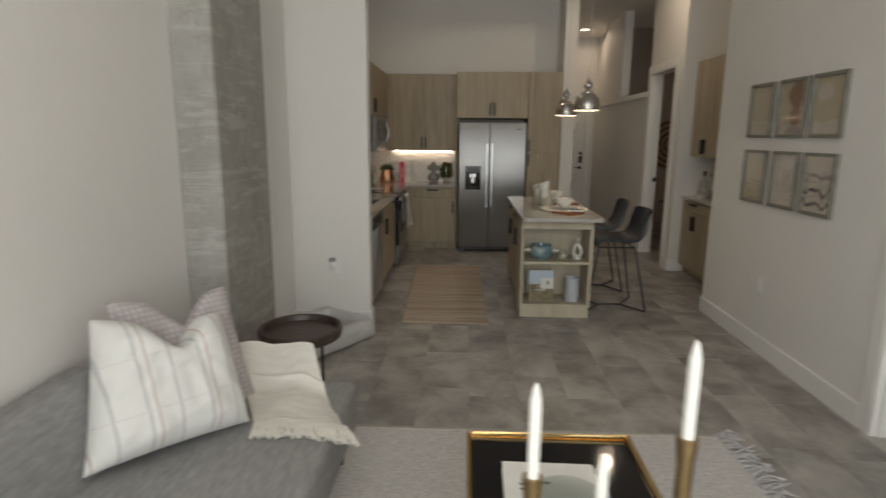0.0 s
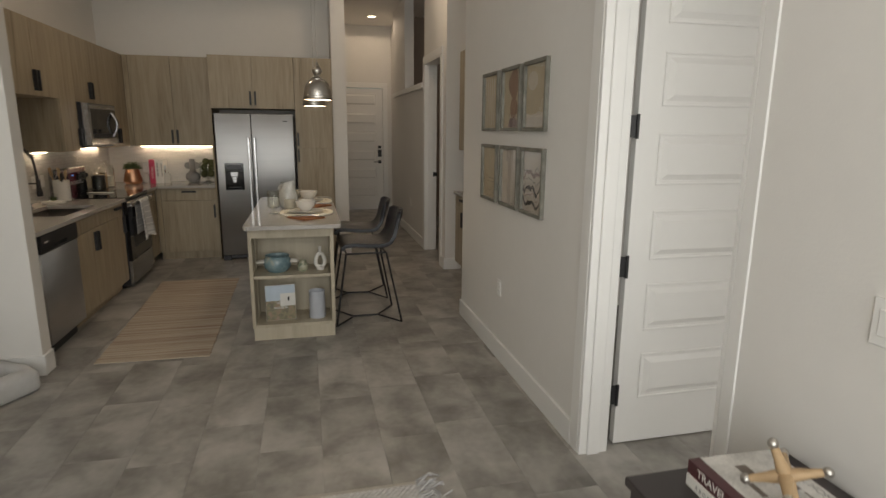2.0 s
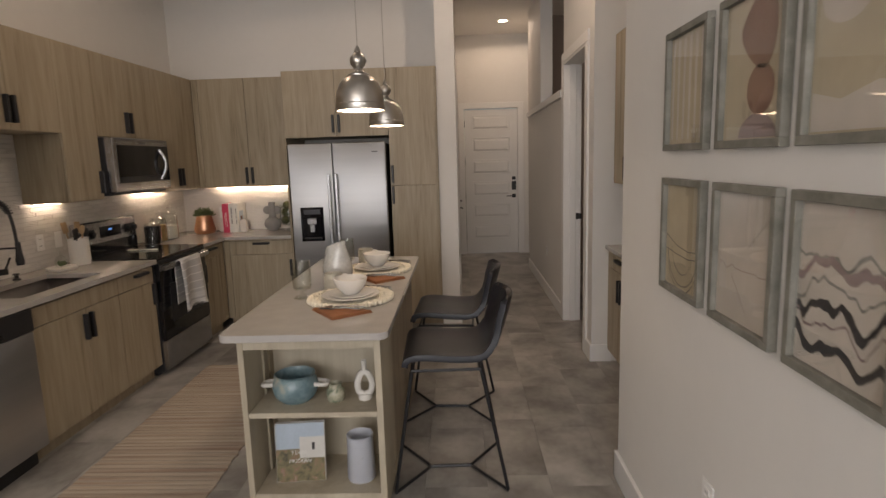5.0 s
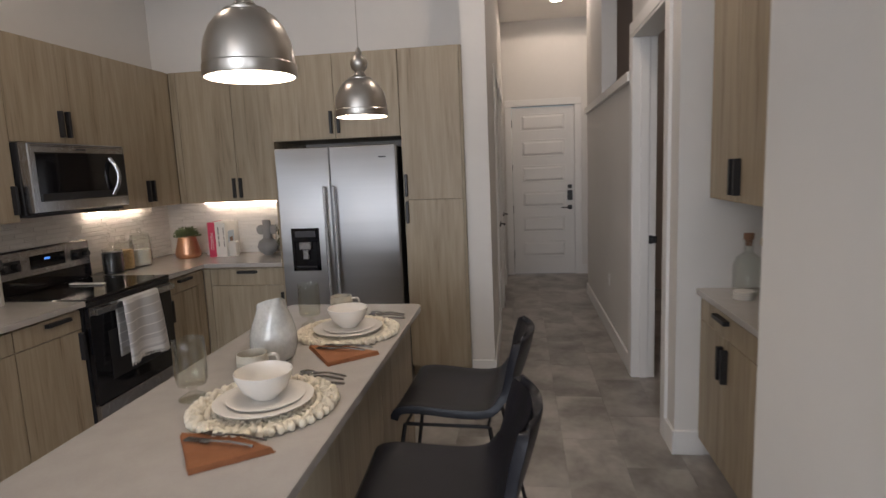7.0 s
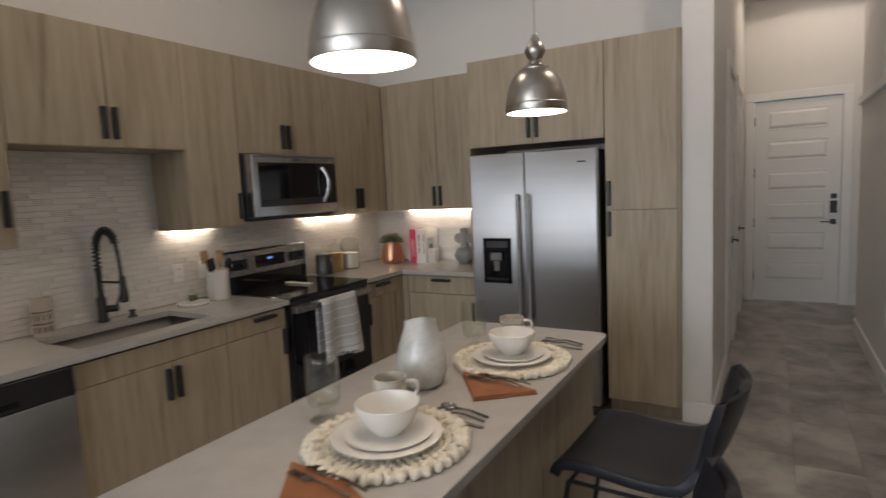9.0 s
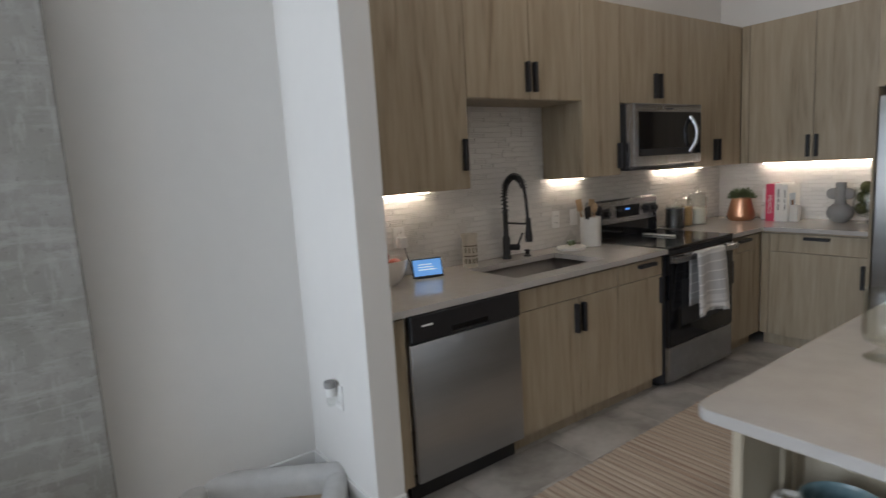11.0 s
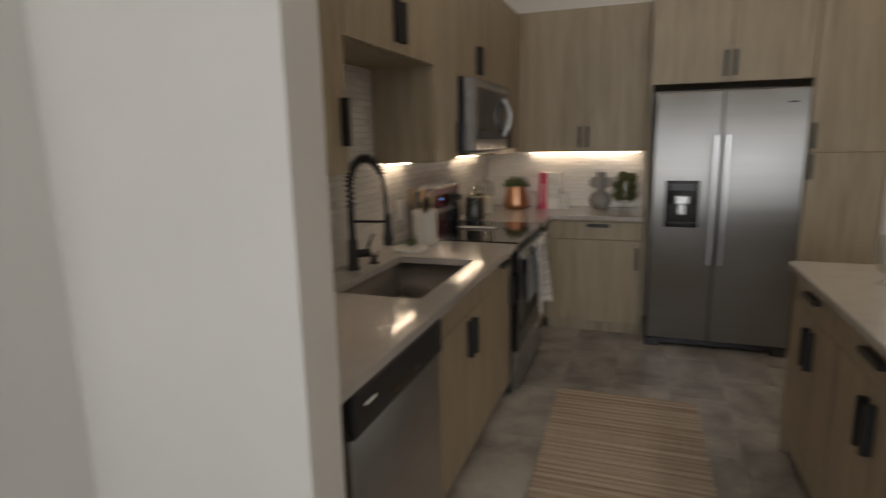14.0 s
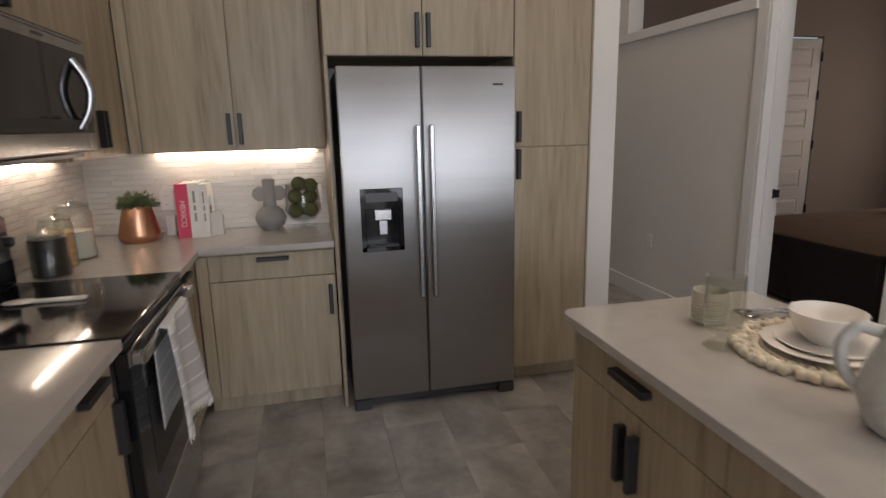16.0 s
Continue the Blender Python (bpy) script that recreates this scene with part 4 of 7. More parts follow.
# ---- drinks niche ----
NX = 3.03
n_m = pose(NX, 6.885, 0, 0, 0, -90)
cabinet("niche_cabinet", "oak laminate base cabinet in the drinks niche", 0.78, 0.375, 0.10, 0.884, [("drawer", 0, 0.78, DL, DT, (0.33, 0.838, False)), ("door", 0, 0.36, 0.10, DL, (0.332, 0.63, True)), ("door", 0.36, 0.78, 0.10, DL, (0.39, 0.63, True))], n_m, toe=True, group="niche cabinets")
cabinet("niche_cabinet", "oak laminate base cabinet in the drinks niche", 0.77, 0.375, 0.10, 0.884, [("drawer", 0, 0.77, DL, DT, (0.385, 0.838, False)), ("door", 0, 0.385, 0.10, DL, (0.357, 0.64, True)), ("door", 0.385, 0.77, 0.10, DL, (0.413, 0.64, True))], pose(NX, 6.10, 0, 0, 0, -90), toe=True, group="niche cabinets")
cabinet("niche_cabinet", "oak laminate wall cabinet above the drinks niche", 0.78, 0.345, UB, UT, [("door", 0, 0.36, UB, UT, (0.332, 1.49, True)), ("door", 0.36, 0.78, UB, UT, (0.39, 1.49, True))], pose(3.06, 6.885, 0, 0, 0, -90), group="niche cabinets")
cabinet("niche_cabinet", "oak laminate wall cabinet above the drinks niche", 0.77, 0.345, UB, UT, [("door", 0, 0.385, UB, UT, (0.357, 1.50, True)), ("door", 0.385, 0.77, UB, UT, (0.413, 1.50, True))], pose(3.06, 6.10, 0, 0, 0, -90), group="niche cabinets")
tagged(part("niche_worktop", box(3.005, 3.41, 5.275, 6.887, CT0, CT, 0.002), QUARTZ), "grey quartz worktop in the drinks niche", "countertop")

# ---- cloth and small-thing materials ----


def lines_mat(name, base, sets, rough=0.9, weave=500.0, bump=0.3, vary=0.08):
    """Cloth with woven lines: sets of (axis, spacing, width, shift, colour) in the object's own space."""
    m = bpy.data.materials.new(name)
    nt, n, l, p = nodes_of(m)
    tc = n.new("ShaderNodeTexCoord")
    wob = n.new("ShaderNodeTexNoise")
    wob.inputs["Scale"].default_value = 14
    l.new(tc.outputs["Object"], wob.inputs["Vector"])
    sep = n.new("ShaderNodeSeparateXYZ")
    l.new(tc.outputs["Object"], sep.inputs[0])
    tone = n.new("ShaderNodeHueSaturation")
    tone.inputs["Color"].default_value = (*base, 1)
    mr = n.new("ShaderNodeMapRange")
    mr.inputs["To Min"].default_value, mr.inputs["To Max"].default_value = 1 - vary, 1 + vary
    l.new(wob.outputs["Fac"], mr.inputs[0])
    l.new(mr.outputs[0], tone.inputs["Value"])
    last = tone.outputs[0]
    for axis, spacing, width, shift, colour in sets:
        a = n.new("ShaderNodeMath")
        a.operation = "MULTIPLY_ADD"
        a.inputs[1].default_value, a.inputs[2].default_value = 1 / spacing, shift + 50
        l.new(sep.outputs[axis], a.inputs[0])
        f = n.new("ShaderNodeMath")
        f.operation = "FRACT"
        l.new(a.outputs[0], f.inputs[0])
        c = n.new("ShaderNodeMath")
        c.operation = "LESS_THAN"
        c.inputs[1].default_value = width / spacing
        l.new(f.outputs[0], c.inputs[0])
        k = n.new("ShaderNodeMath")
        k.operation = "MULTIPLY"
        k.inputs[1].default_value = 0.75
        l.new(c.outputs[0], k.inputs[0])
        mix = n.new("ShaderNodeMix")
        mix.data_type = "RGBA"
        l.new(k.outputs[0], mix.inputs[0])
        l.new(last, mix.inputs[6])
        mix.inputs[7].default_value = (*colour, 1)
        last = mix.outputs[2]
    l.new(last, p.inputs["Base Color"])
    p.inputs["Roughness"].default_value = rough
    p.inputs["Sheen Weight"].default_value = 0.25
    nz = n.new("ShaderNodeTexNoise")
    nz.inputs["Scale"].default_value = weave
    l.new(tc.outputs["Object"], nz.inputs["Vector"])
    bp = n.new("ShaderNodeBump")
    bp.inputs["Strength"].default_value, bp.inputs["Distance"].default_value = bump, 0.002
    l.new(nz.outputs["Fac"], bp.inputs["Height"])
    l.new(bp.outputs[0], p.inputs["Normal"])
    return m


SOFA = plain("grey_sofa_cloth", (0.285, 0.28, 0.275), 0.9, vary=0.22, scale=60, bump=0.6, bump_scale=600, stretch=(1, 0.25, 1))
PLAID = lines_mat("windowpane_plaid_cloth", (0.66, 0.65, 0.625), [(0, 0.105, 0.010, 0.2, (0.42, 0.41, 0.41)), (0, 0.21, 0.006, 0.45, (0.40, 0.27, 0.24)), (1, 0.19, 0.006, 0.3, (0.58, 0.56, 0.55))])
GINGHAM = lines_mat("pink_gingham_cloth", (0.52, 0.48, 0.47), [(0, 0.022, 0.011, 0, (0.33, 0.285, 0.29)), (1, 0.022, 0.011, 0, (0.38, 0.33, 0.335))])
THROW = plain("cream_throw_cloth", (0.74, 0.71, 0.645), 0.95, vary=0.10, scale=9, bump=0.7, bump_scale=330, stretch=(1, 4, 1))
RUG = plain("pale_woven_rug", (0.56, 0.535, 0.51), 0.95, vary=0.20, scale=38, bump=1.0, bump_scale=210, stretch=(1, 2.2, 1))
FRINGE = plain("grey_yarn", (0.52, 0.505, 0.495), 0.95, vary=0.25, scale=30, spread=0.3)
RUNNER = ramp_mat("striped_jute", [(0.30, (0.33, 0.23, 0.175)), (0.40, (0.40, 0.315, 0.24)), (0.55, (0.47, 0.39, 0.305)), (0.72, (0.54, 0.465, 0.375))], (0.9, 44, 1), 1.0, 0.95, detail=3, distort=0.2, bump=0.8, fine=0.5)
WALNUT = ramp_mat("dark_walnut", [(0.3, (0.028, 0.018, 0.013)), (0.6, (0.055, 0.036, 0.026)), (0.85, (0.085, 0.058, 0.042))], (3, 26, 3), 1.0, 0.42)
ESPRESSO = plain("espresso_paint", (0.032, 0.024, 0.024), 0.38, vary=0.12, scale=8)
BRASS = plain("polished_brass", (0.62, 0.43, 0.20), 0.20, 1.0, vary=0.06, scale=12)
AGED = plain("hammered_brass", (0.33, 0.235, 0.12), 0.38, 1.0, vary=0.25, scale=40, bump=0.9, bump_scale=45)
WAX = plain("white_wax", (0.80, 0.78, 0.73), 0.45, vary=0.02, scale=6)
CERAMIC = plain("white_stoneware", (0.70, 0.67, 0.62), 0.22, vary=0.03, scale=10)
GLAZE = plain("pearl_glaze", (0.53, 0.53, 0.505), 0.13, vary=0.22, scale=9, coat=0.4, bump=0.25, bump_scale=30)
BLUEGLAZE = ramp_mat("blue_glaze", [(0.35, (0.10, 0.17, 0.20)), (0.55, (0.20, 0.29, 0.31)), (0.7, (0.42, 0.40, 0.32))], (7, 7, 7), 1.0, 0.2)
GREENGLAZE = ramp_mat("green_cream_glaze", [(0.4, (0.16, 0.19, 0.13)), (0.55, (0.42, 0.40, 0.30)), (0.7, (0.50, 0.47, 0.38))], (20, 20, 20), 1.0, 0.25)
GREYCER = plain("grey_matte_ceramic", (0.27, 0.26, 0.25), 0.7, vary=0.06, scale=14)
COPPER = plain("brushed_copper", (0.62, 0.34, 0.21), 0.34, 1.0, vary=0.06, scale=14)
LEAF = plain("succulent_green", (0.115, 0.15, 0.065), 0.6, vary=0.3, scale=40)
MOSS = plain("moss_ball_green", (0.095, 0.10, 0.038), 0.95, vary=0.4, scale=60, bump=1.0, bump_scale=220)
CLEAR = thin_glass("clear_glass", (0.965, 0.975, 0.965), 0.7)
SMOKE = thin_glass("smoky_green_glass", (0.95, 0.955, 0.93), 0.8)
PINKGLASS = glass("pink_glass", (0.90, 0.66, 0.62), 0.03)
CROCHET = plain("cream_crochet_cord", (0.70, 0.64, 0.52), 0.95, vary=0.12, scale=30, bump=0.9, bump_scale=170)
RUST = plain("rust_linen", (0.27, 0.105, 0.042), 0.9, vary=0.15, scale=18, bump=0.5, bump_scale=420)
CUTLERY = plain("dark_polished_steel", (0.33, 0.325, 0.32), 0.18, 1.0, vary=0.1, scale=20)
PAPER = plain("white_paper", (0.74, 0.72, 0.68), 0.7, vary=0.04, scale=20)
INK = plain("black_ink", (0.03, 0.028, 0.028), 0.6)
MAROON = plain("maroon_cover", (0.075, 0.022, 0.026), 0.4, vary=0.08)
PINK = plain("crimson_cover", (0.62, 0.055, 0.12), 0.4, vary=0.05)
BEECH = plain("pale_beech", (0.44, 0.30, 0.17), 0.5, vary=0.12, scale=20, stretch=(1, 1, 6))
BEDGREY = plain("pale_grey_felt", (0.54, 0.535, 0.525), 0.95, vary=0.08, scale=14, bump=0.6, bump_scale=260)
TOWEL = lines_mat("striped_grey_towel", (0.46, 0.455, 0.455), [(2, 0.062, 0.007, 0.1, (0.74, 0.73, 0.70)), (2, 0.40, 0.075, 0.10, (0.72, 0.71, 0.69)), (2, 0.40, 0.045, 0.88, (0.60, 0.595, 0.585))], weave=350)
GREYFRAME = ramp_mat("weathered_grey_wood", [(0.3, (0.15, 0.145, 0.12)), (0.6, (0.22, 0.21, 0.18)), (0.85, (0.29, 0.28, 0.245))], (14, 14, 14), 1.0, 0.6)


def letters(text, size, m, material, parent=None, name="lettering", depth=0.0004):
    """Raised writing as a mesh, on its own plane."""
    cu = bpy.data.curves.new(name, "FONT")
    cu.body, cu.size, cu.extrude = text, size, depth
    tmp = bpy.data.objects.new(name, cu)
    scene.collection.objects.link(tmp)
    me = bpy.data.meshes.new_from_object(tmp.evaluated_get(bpy.context.evaluated_depsgraph_get()))
    bpy.data.objects.remove(tmp)
    bpy.data.curves.remove(cu)
    me.materials.clear()
    me.materials.append(material)
    ob = new(name, me)
    if parent is not None:
        ob.parent = parent
    ob.matrix_basis = m
    return ob


def single(name, bm, material, label, category, group="", shade=False, m=None):
    ob = tagged(part(name, bm, material, shade=shade), label, category, group)
    if m is not None:
        ob.matrix_basis = m
    return ob


# ---- rugs ----
def rag_rug():
    bm = bmesh.new()
    c = [Vector((-0.085, 4.73, 0)), Vector((0.660, 4.715, 0)), Vector((0.625, 6.94, 0)), Vector((-0.14, 6.94, 0))]
    rows = []
    rng = random.Random(3)
    for i in range(113):
        t = i / 112
        a, b = c[0].lerp(c[3], t), c[1].lerp(c[2], t)
        wa, wb = rng.uniform(-0.006, 0.006), rng.uniform(-0.006, 0.006)
        rows.append([bm.verts.new(a.lerp(b, k / 6) + Vector(((wa if k == 0 else wb if k == 6 else 0), 0, 0.007 + (0.003 if i % 2 else 0)))) for k in range(7)])
    for a, b in zip(rows, rows[1:]):
        for k in range(6):
            bm.faces.new((a[k], a[k + 1], b[k + 1], b[k]))
    ext = bmesh.ops.extrude_face_region(bm, geom=bm.faces[:])
    for v in ext["geom"]:
        if isinstance(v, bmesh.types.BMVert):
            v.co.z = 0.0005
    bmesh.ops.recalc_face_normals(bm, faces=bm.faces)
    return bm


single("runner_rug", rag_rug(), RUNNER, "tan striped jute runner on the kitchen floor", "rug")
rug = thing("area_rug", (0.5, 1.2, 0), "pale grey woven area rug with yarn fringe", "rug")
bm = bmesh.new()
NXR, NYR = 220, 300
grid = [[bm.verts.new((-1.0 + 2.83 * i / NXR, -1.6 + 4.52 * j / NYR, 0.010 + (0.0035 if (i + j) % 2 else 0.0))) for j in range(NYR + 1)] for i in range(NXR + 1)]
for i in range(NXR):
    for j in range(NYR):
        bm.faces.new((grid[i][j], grid[i + 1][j], grid[i + 1][j + 1], grid[i][j + 1]))
part("weave", bm, RUG, rug)
part("border", boxes((-1.0, 1.83, 2.905, 2.93, 0.0, 0.0145), (-1.0, 1.83, -1.62, 2.905, 0.0, 0.0095), bevel=0.002), plain("rug_edge", (0.45, 0.41, 0.36), 0.95, vary=0.1, scale=30), rug, "plain stitched edge")
rng = random.Random(11)
bm = bmesh.new()
for k in range(380):
    y = 2.93 - k * 0.0115
    ln, a = rng.uniform(0.07, 0.14), rng.uniform(-0.8, 0.8)
    z1 = rng.uniform(0.012, 0.045)
    tube([(1.815, y, 0.012), (1.83 + ln * 0.5, y + a * ln * 0.45, z1), (1.83 + ln * math.cos(a * 0.6), y + ln * math.sin(a), rng.uniform(0.008, 0.03))], rng.uniform(0.004, 0.007), 5, bm)
part("fringe", bm, FRINGE, rug, "loose grey yarn fringe", shade=True)["kind"] = "stuff"

# ---- sofa ----
sofa = thing("sofa", (-0.55, 0.5, 0), "low grey upholstered sofa against the white wall", "sofa")
part("seat", box(-0.98, -0.06, -1.55, 2.60, 0.20, 0.43, 0.035, 4), SOFA, sofa, shade=True)
bm = box(-1.035, -0.80, -1.55, 2.02, 0.36, 0.738, 0.05, 4)
for v in bm.verts:
    if v.co.x > -0.92:
        v.co.x -= 0.10 * max(0, (v.co.z - 0.43) / 0.36)
part("backrest", bm, SOFA, sofa, shade=True)
for lx, ly in ((-0.14, 2.55), (-0.95, 2.55), (-0.14, -1.5), (-0.95, -1.5)):
    part("leg", lathe([(0, 0), (0.011, 0), (0.020, 0.205), (0, 0.205)], (lx, ly, 0), 12), BLACK, sofa, "slim black leg")


def pillow(name, size, label, material, m, puff=0.075, seed=1, chop=0.06, tall=1.0, tug=((0, 0), (0, 0), (0, 0), (0, 0))):
    bm = bmesh.new()
    n = 40
    rng = random.Random(seed)
    for side in (1, -1):
        g = []
        for i in range(n + 1):
            row = []
            for j in range(n + 1):
                u, v = 2 * i / n - 1, 2 * j / n - 1
                r = (1 - u ** 4) ** 0.6 * (1 - v ** 4) ** 0.6
                pull_in = 1 - 0.045 * (1 - abs(v) ** 2) * abs(u) ** 3
                pull_iv = 1 - 0.045 * (1 - abs(u) ** 2) * abs(v) ** 3
                fan = math.atan2(v - 0.75, u)
                wr = noise.noise(Vector((u * 2.2 + seed, v * 2.2, side))) * 0.018 + noise.noise(Vector((u * 5 + seed, v * 2, side * 3))) * 0.010 + 0.016 * noise.noise(Vector((fan * 4.5, seed, side))) * min(1, math.hypot(u, v - 0.75)) + 0.008 * noise.noise(Vector((u * 3 - v * 6, u * 2 + seed, side)))
                dent = -chop * math.exp(-((u - 0.08) / 0.34) ** 2) * max(0, (v + 0.2)) ** 2
                x, y = u * size / 2 * pull_in, tall * (v * size / 2 * pull_iv + dent * 1.6)
                for (tx, ty), su, sv in zip(tug, (-1, 1, -1, 1), (-1, -1, 1, 1)):
                    w = (1 + su * u) * (1 + sv * v) / 4
                    x, y = x + tx * w, y + ty * w
                row.append(bm.verts.new((x, y, side * (puff * r + wr * r) if r > 0.001 else 0)))
            g.append(row)
        for i in range(n):
            for j in range(n):
                bm.faces.new((g[i][j], g[i + 1][j], g[i + 1][j + 1], g[i][j + 1]))
    bmesh.ops.remove_doubles(bm, verts=bm.verts, dist=0.0005)
    bmesh.ops.recalc_face_normals(bm, faces=bm.faces)
    return single(name, bm, material, label, "pillow", "sofa pillows", True, m)


pillow("pillow", 0.52, "white plaid square throw pillow on the sofa", PLAID, pose(-0.655, 2.005, 0.645, 0, 0, 50) @ pose(0, 0, 0, 66, 0, 0), seed=2, chop=0.060, tall=0.93, puff=0.14, tug=((-0.065, 0.045), (0.01, 0.02), (0.06, 0.075), (0.0, 0.0)))
pillow("pillow", 0.54, "faded pink gingham throw pillow behind the plaid one", GINGHAM, pose(-0.715, 2.235, 0.690, 0, 0, 53) @ pose(0, 0, 0, 70, 0, 0), seed=5, chop=0.055, puff=0.075, tug=((0, 0), (0, 0), (0.04, 0.0), (-0.02, -0.03)))

# the throw: a soft folded heap over the end of the seat
throw = thing("throw_blanket", (-0.35, 2.35, 0.43), "cream fringed throw blanket folded on the sofa end", "blanket")
bm = bmesh.new()
rows = []
for i in range(25):
    t = i / 24
    x0, x1 = -0.66 + 0.27 * t, -0.28 + 0.27 * t
    y = 2.64 - 0.50 * t
    z = 0.585 - 0.13 * min(1, t / 0.45) ** 0.8 - 0.012 * max(0, t - 0.45)
    row = []
    for k in range(17):
        s = k / 16
        w = 0.010 * math.sin(9 * s + 5 * t) + 0.008 * noise.noise(Vector((6 * s, 5 * t, 2)))
        drop = 0.035 * max(0, s - 0.86) / 0.14 * t
        row.append(bm.verts.new((x0 + (x1 - x0) * s, y + 0.03 * math.sin(3 * s) - 0.03 * s * t, z + w - drop + (0.012 if t > 0.3 and t < 0.36 else 0))))
    rows.append(row)
for a, b in zip(rows, rows[1:]):
    for k in range(16):
        bm.faces.new((a[k], a[k + 1], b[k + 1], b[k]))
ext = bmesh.ops.extrude_face_region(bm, geom=bm.faces[:])
for v in ext["geom"]:
    if isinstance(v, bmesh.types.BMVert):
        v.co.z = min(v.co.z - 0.012, 0.432)
bmesh.ops.recalc_face_normals(bm, faces=bm.faces)
part("cloth", bm, THROW, throw, shade=True)
bm = bmesh.new()
for k in range(170):
    s = k / 169
    x, y = -0.39 + 0.38 * s, 2.14 - 0.03 * s + 0.03 * math.sin(3 * s)
    ln = rng.uniform(0.075, 0.125)
    a = rng.uniform(-0.6, 0.6)
    tube([(x, y, 0.452), (x + 0.3 * ln + 0.3 * a * ln, y - 0.6 * ln, 0.455), (x + 0.45 * ln + 0.5 * a * ln, y - ln, 0.436 + rng.uniform(0, 0.012))], 0.004, 5, bm)
part("tassel_fringe", bm, THROW, throw, "knotted cream tassel fringe", shade=True)["kind"] = "stuff"

# ---- side table ----
tb1 = thing("side_table", (-0.43, 2.94, 0), "round dark wooden tray side table on a black frame", "side table")
part("tray_top", lathe([(0, 0.545), (0.192, 0.545), (0.199, 0.572), (0.208, 0.577), (0.220, 0.575), (0.223, 0.562), (0.217, 0.523), (0.202, 0.513), (0, 0.513)], (-0.43, 2.94, 0), 48), WALNUT, tb1, shade=True)
for sx in (-1, 1):
    for sy in (-1, 1):
        part("leg", tube([(-0.43 + 0.09 * sx, 2.94 + 0.09 * sy, 0.0), (-0.43 + 0.09 * sx, 2.94 + 0.09 * sy, 0.52)], 0.008, 8), BLACK, tb1)
for z in (0.03, 0.25):
    part("frame_ring", tube([(-0.52, 2.85, z), (-0.34, 2.85, z), (-0.34, 3.03, z), (-0.52, 3.03, z)], 0.007, 8, closed=True), BLACK, tb1)
part("lower_shelf", box(-0.515, -0.345, 2.855, 3.025, 0.255, 0.267, 0.002), ESPRESSO, tb1)
single("small_dish", lathe([(0, 0.0), (0.05, 0.0), (0.062, 0.018), (0.058, 0.018), (0.047, 0.004), (0, 0.004)], (-0.43, 2.94, 0.267), 24), CERAMIC, "small white dish on the side table shelf", "dish", shade=True)

# ---- pet bed ----
pet = thing("pet_bed", (-0.65, 4.2, 0), "pale grey felt pet bed with soft bolsters", "pet bed")
pm = pose(-0.675, 4.215, 0, 0, 0, 57)


def bolster(name, x0, x1, y0, y1, z0, z1, r):
    bm = box(x0, x1, y0, y1, z0, z1, r, 4)
    for v in bm.verts:
        v.co += 0.008 * noise.noise_vector(v.co * 6)
        v.co.z = max(v.co.z, 0.001)
    bmesh.ops.transform(bm, matrix=pm, verts=bm.verts)
    return part(name, bm, BEDGREY, pet, shade=True)


bolster("bolster", -0.36, 0.36, -0.28, -0.16, 0.0, 0.15, 0.045)
bolster("bolster", -0.36, 0.36, 0.16, 0.28, 0.0, 0.17, 0.045)
bolster("bolster", -0.37, -0.26, -0.22, 0.22, 0.0, 0.16, 0.045)
bolster("bolster", 0.26, 0.37, -0.22, 0.22, 0.0, 0.16, 0.045)
bm = box(-0.27, 0.27, -0.17, 0.17, 0.0, 0.07, 0.025, 3)
bmesh.ops.transform(bm, matrix=pm, verts=bm.verts)
part("cushion", bm, plain("tan_pet_cushion", (0.42, 0.33, 0.22), 0.95, vary=0.15, scale=18, bump=0.5, bump_scale=200), pet, "tan plush cushion", shade=True)

# ---- coffee table ----
ct = thing("coffee_table", (0.77, 1.45, 0), "black glass coffee table with brass rim", "coffee table")
TX0, TX1, TY0, TY1, TZ = 0.462, 1.090, 0.80, 2.085, 0.46
part("glass_top", box(TX0 + 0.02, TX1 - 0.02, TY0 + 0.02, TY1 - 0.02, TZ - 0.022, TZ - 0.010), GLOSS, ct, "black mirror-like glass top")
bm = tube([(TX0 + 0.012, TY0 + 0.012, TZ), (TX1 - 0.012, TY0 + 0.012, TZ), (TX1 - 0.012, TY1 - 0.012, TZ), (TX0 + 0.012, TY1 - 0.012, TZ)], 0.011, 8, closed=True)
part("rim", bm, BRASS, ct, "polished brass rim", shade=True)
part("apron", boxes((TX0 + 0.006, TX1 - 0.006, TY0 + 0.006, TY0 + 0.02, TZ - 0.06, TZ - 0.01), (TX0 + 0.006, TX1 - 0.006, TY1 - 0.02, TY1 - 0.006, TZ - 0.06, TZ - 0.01), (TX0 + 0.006, TX0 + 0.02, TY0 + 0.02, TY1 - 0.02, TZ - 0.06, TZ - 0.01), (TX1 - 0.02, TX1 - 0.006, TY0 + 0.02, TY1 - 0.02, TZ - 0.06, TZ - 0.01)), BRASS, ct)
for lx in (TX0 + 0.02, TX1 - 0.02):
    for ly in (TY0 + 0.02, TY1 - 0.02):
        part("leg", box(lx - 0.012, lx + 0.012, ly - 0.012, ly + 0.012, 0.014, TZ - 0.055, 0.002), BRASS, ct)
GT = TZ - 0.010


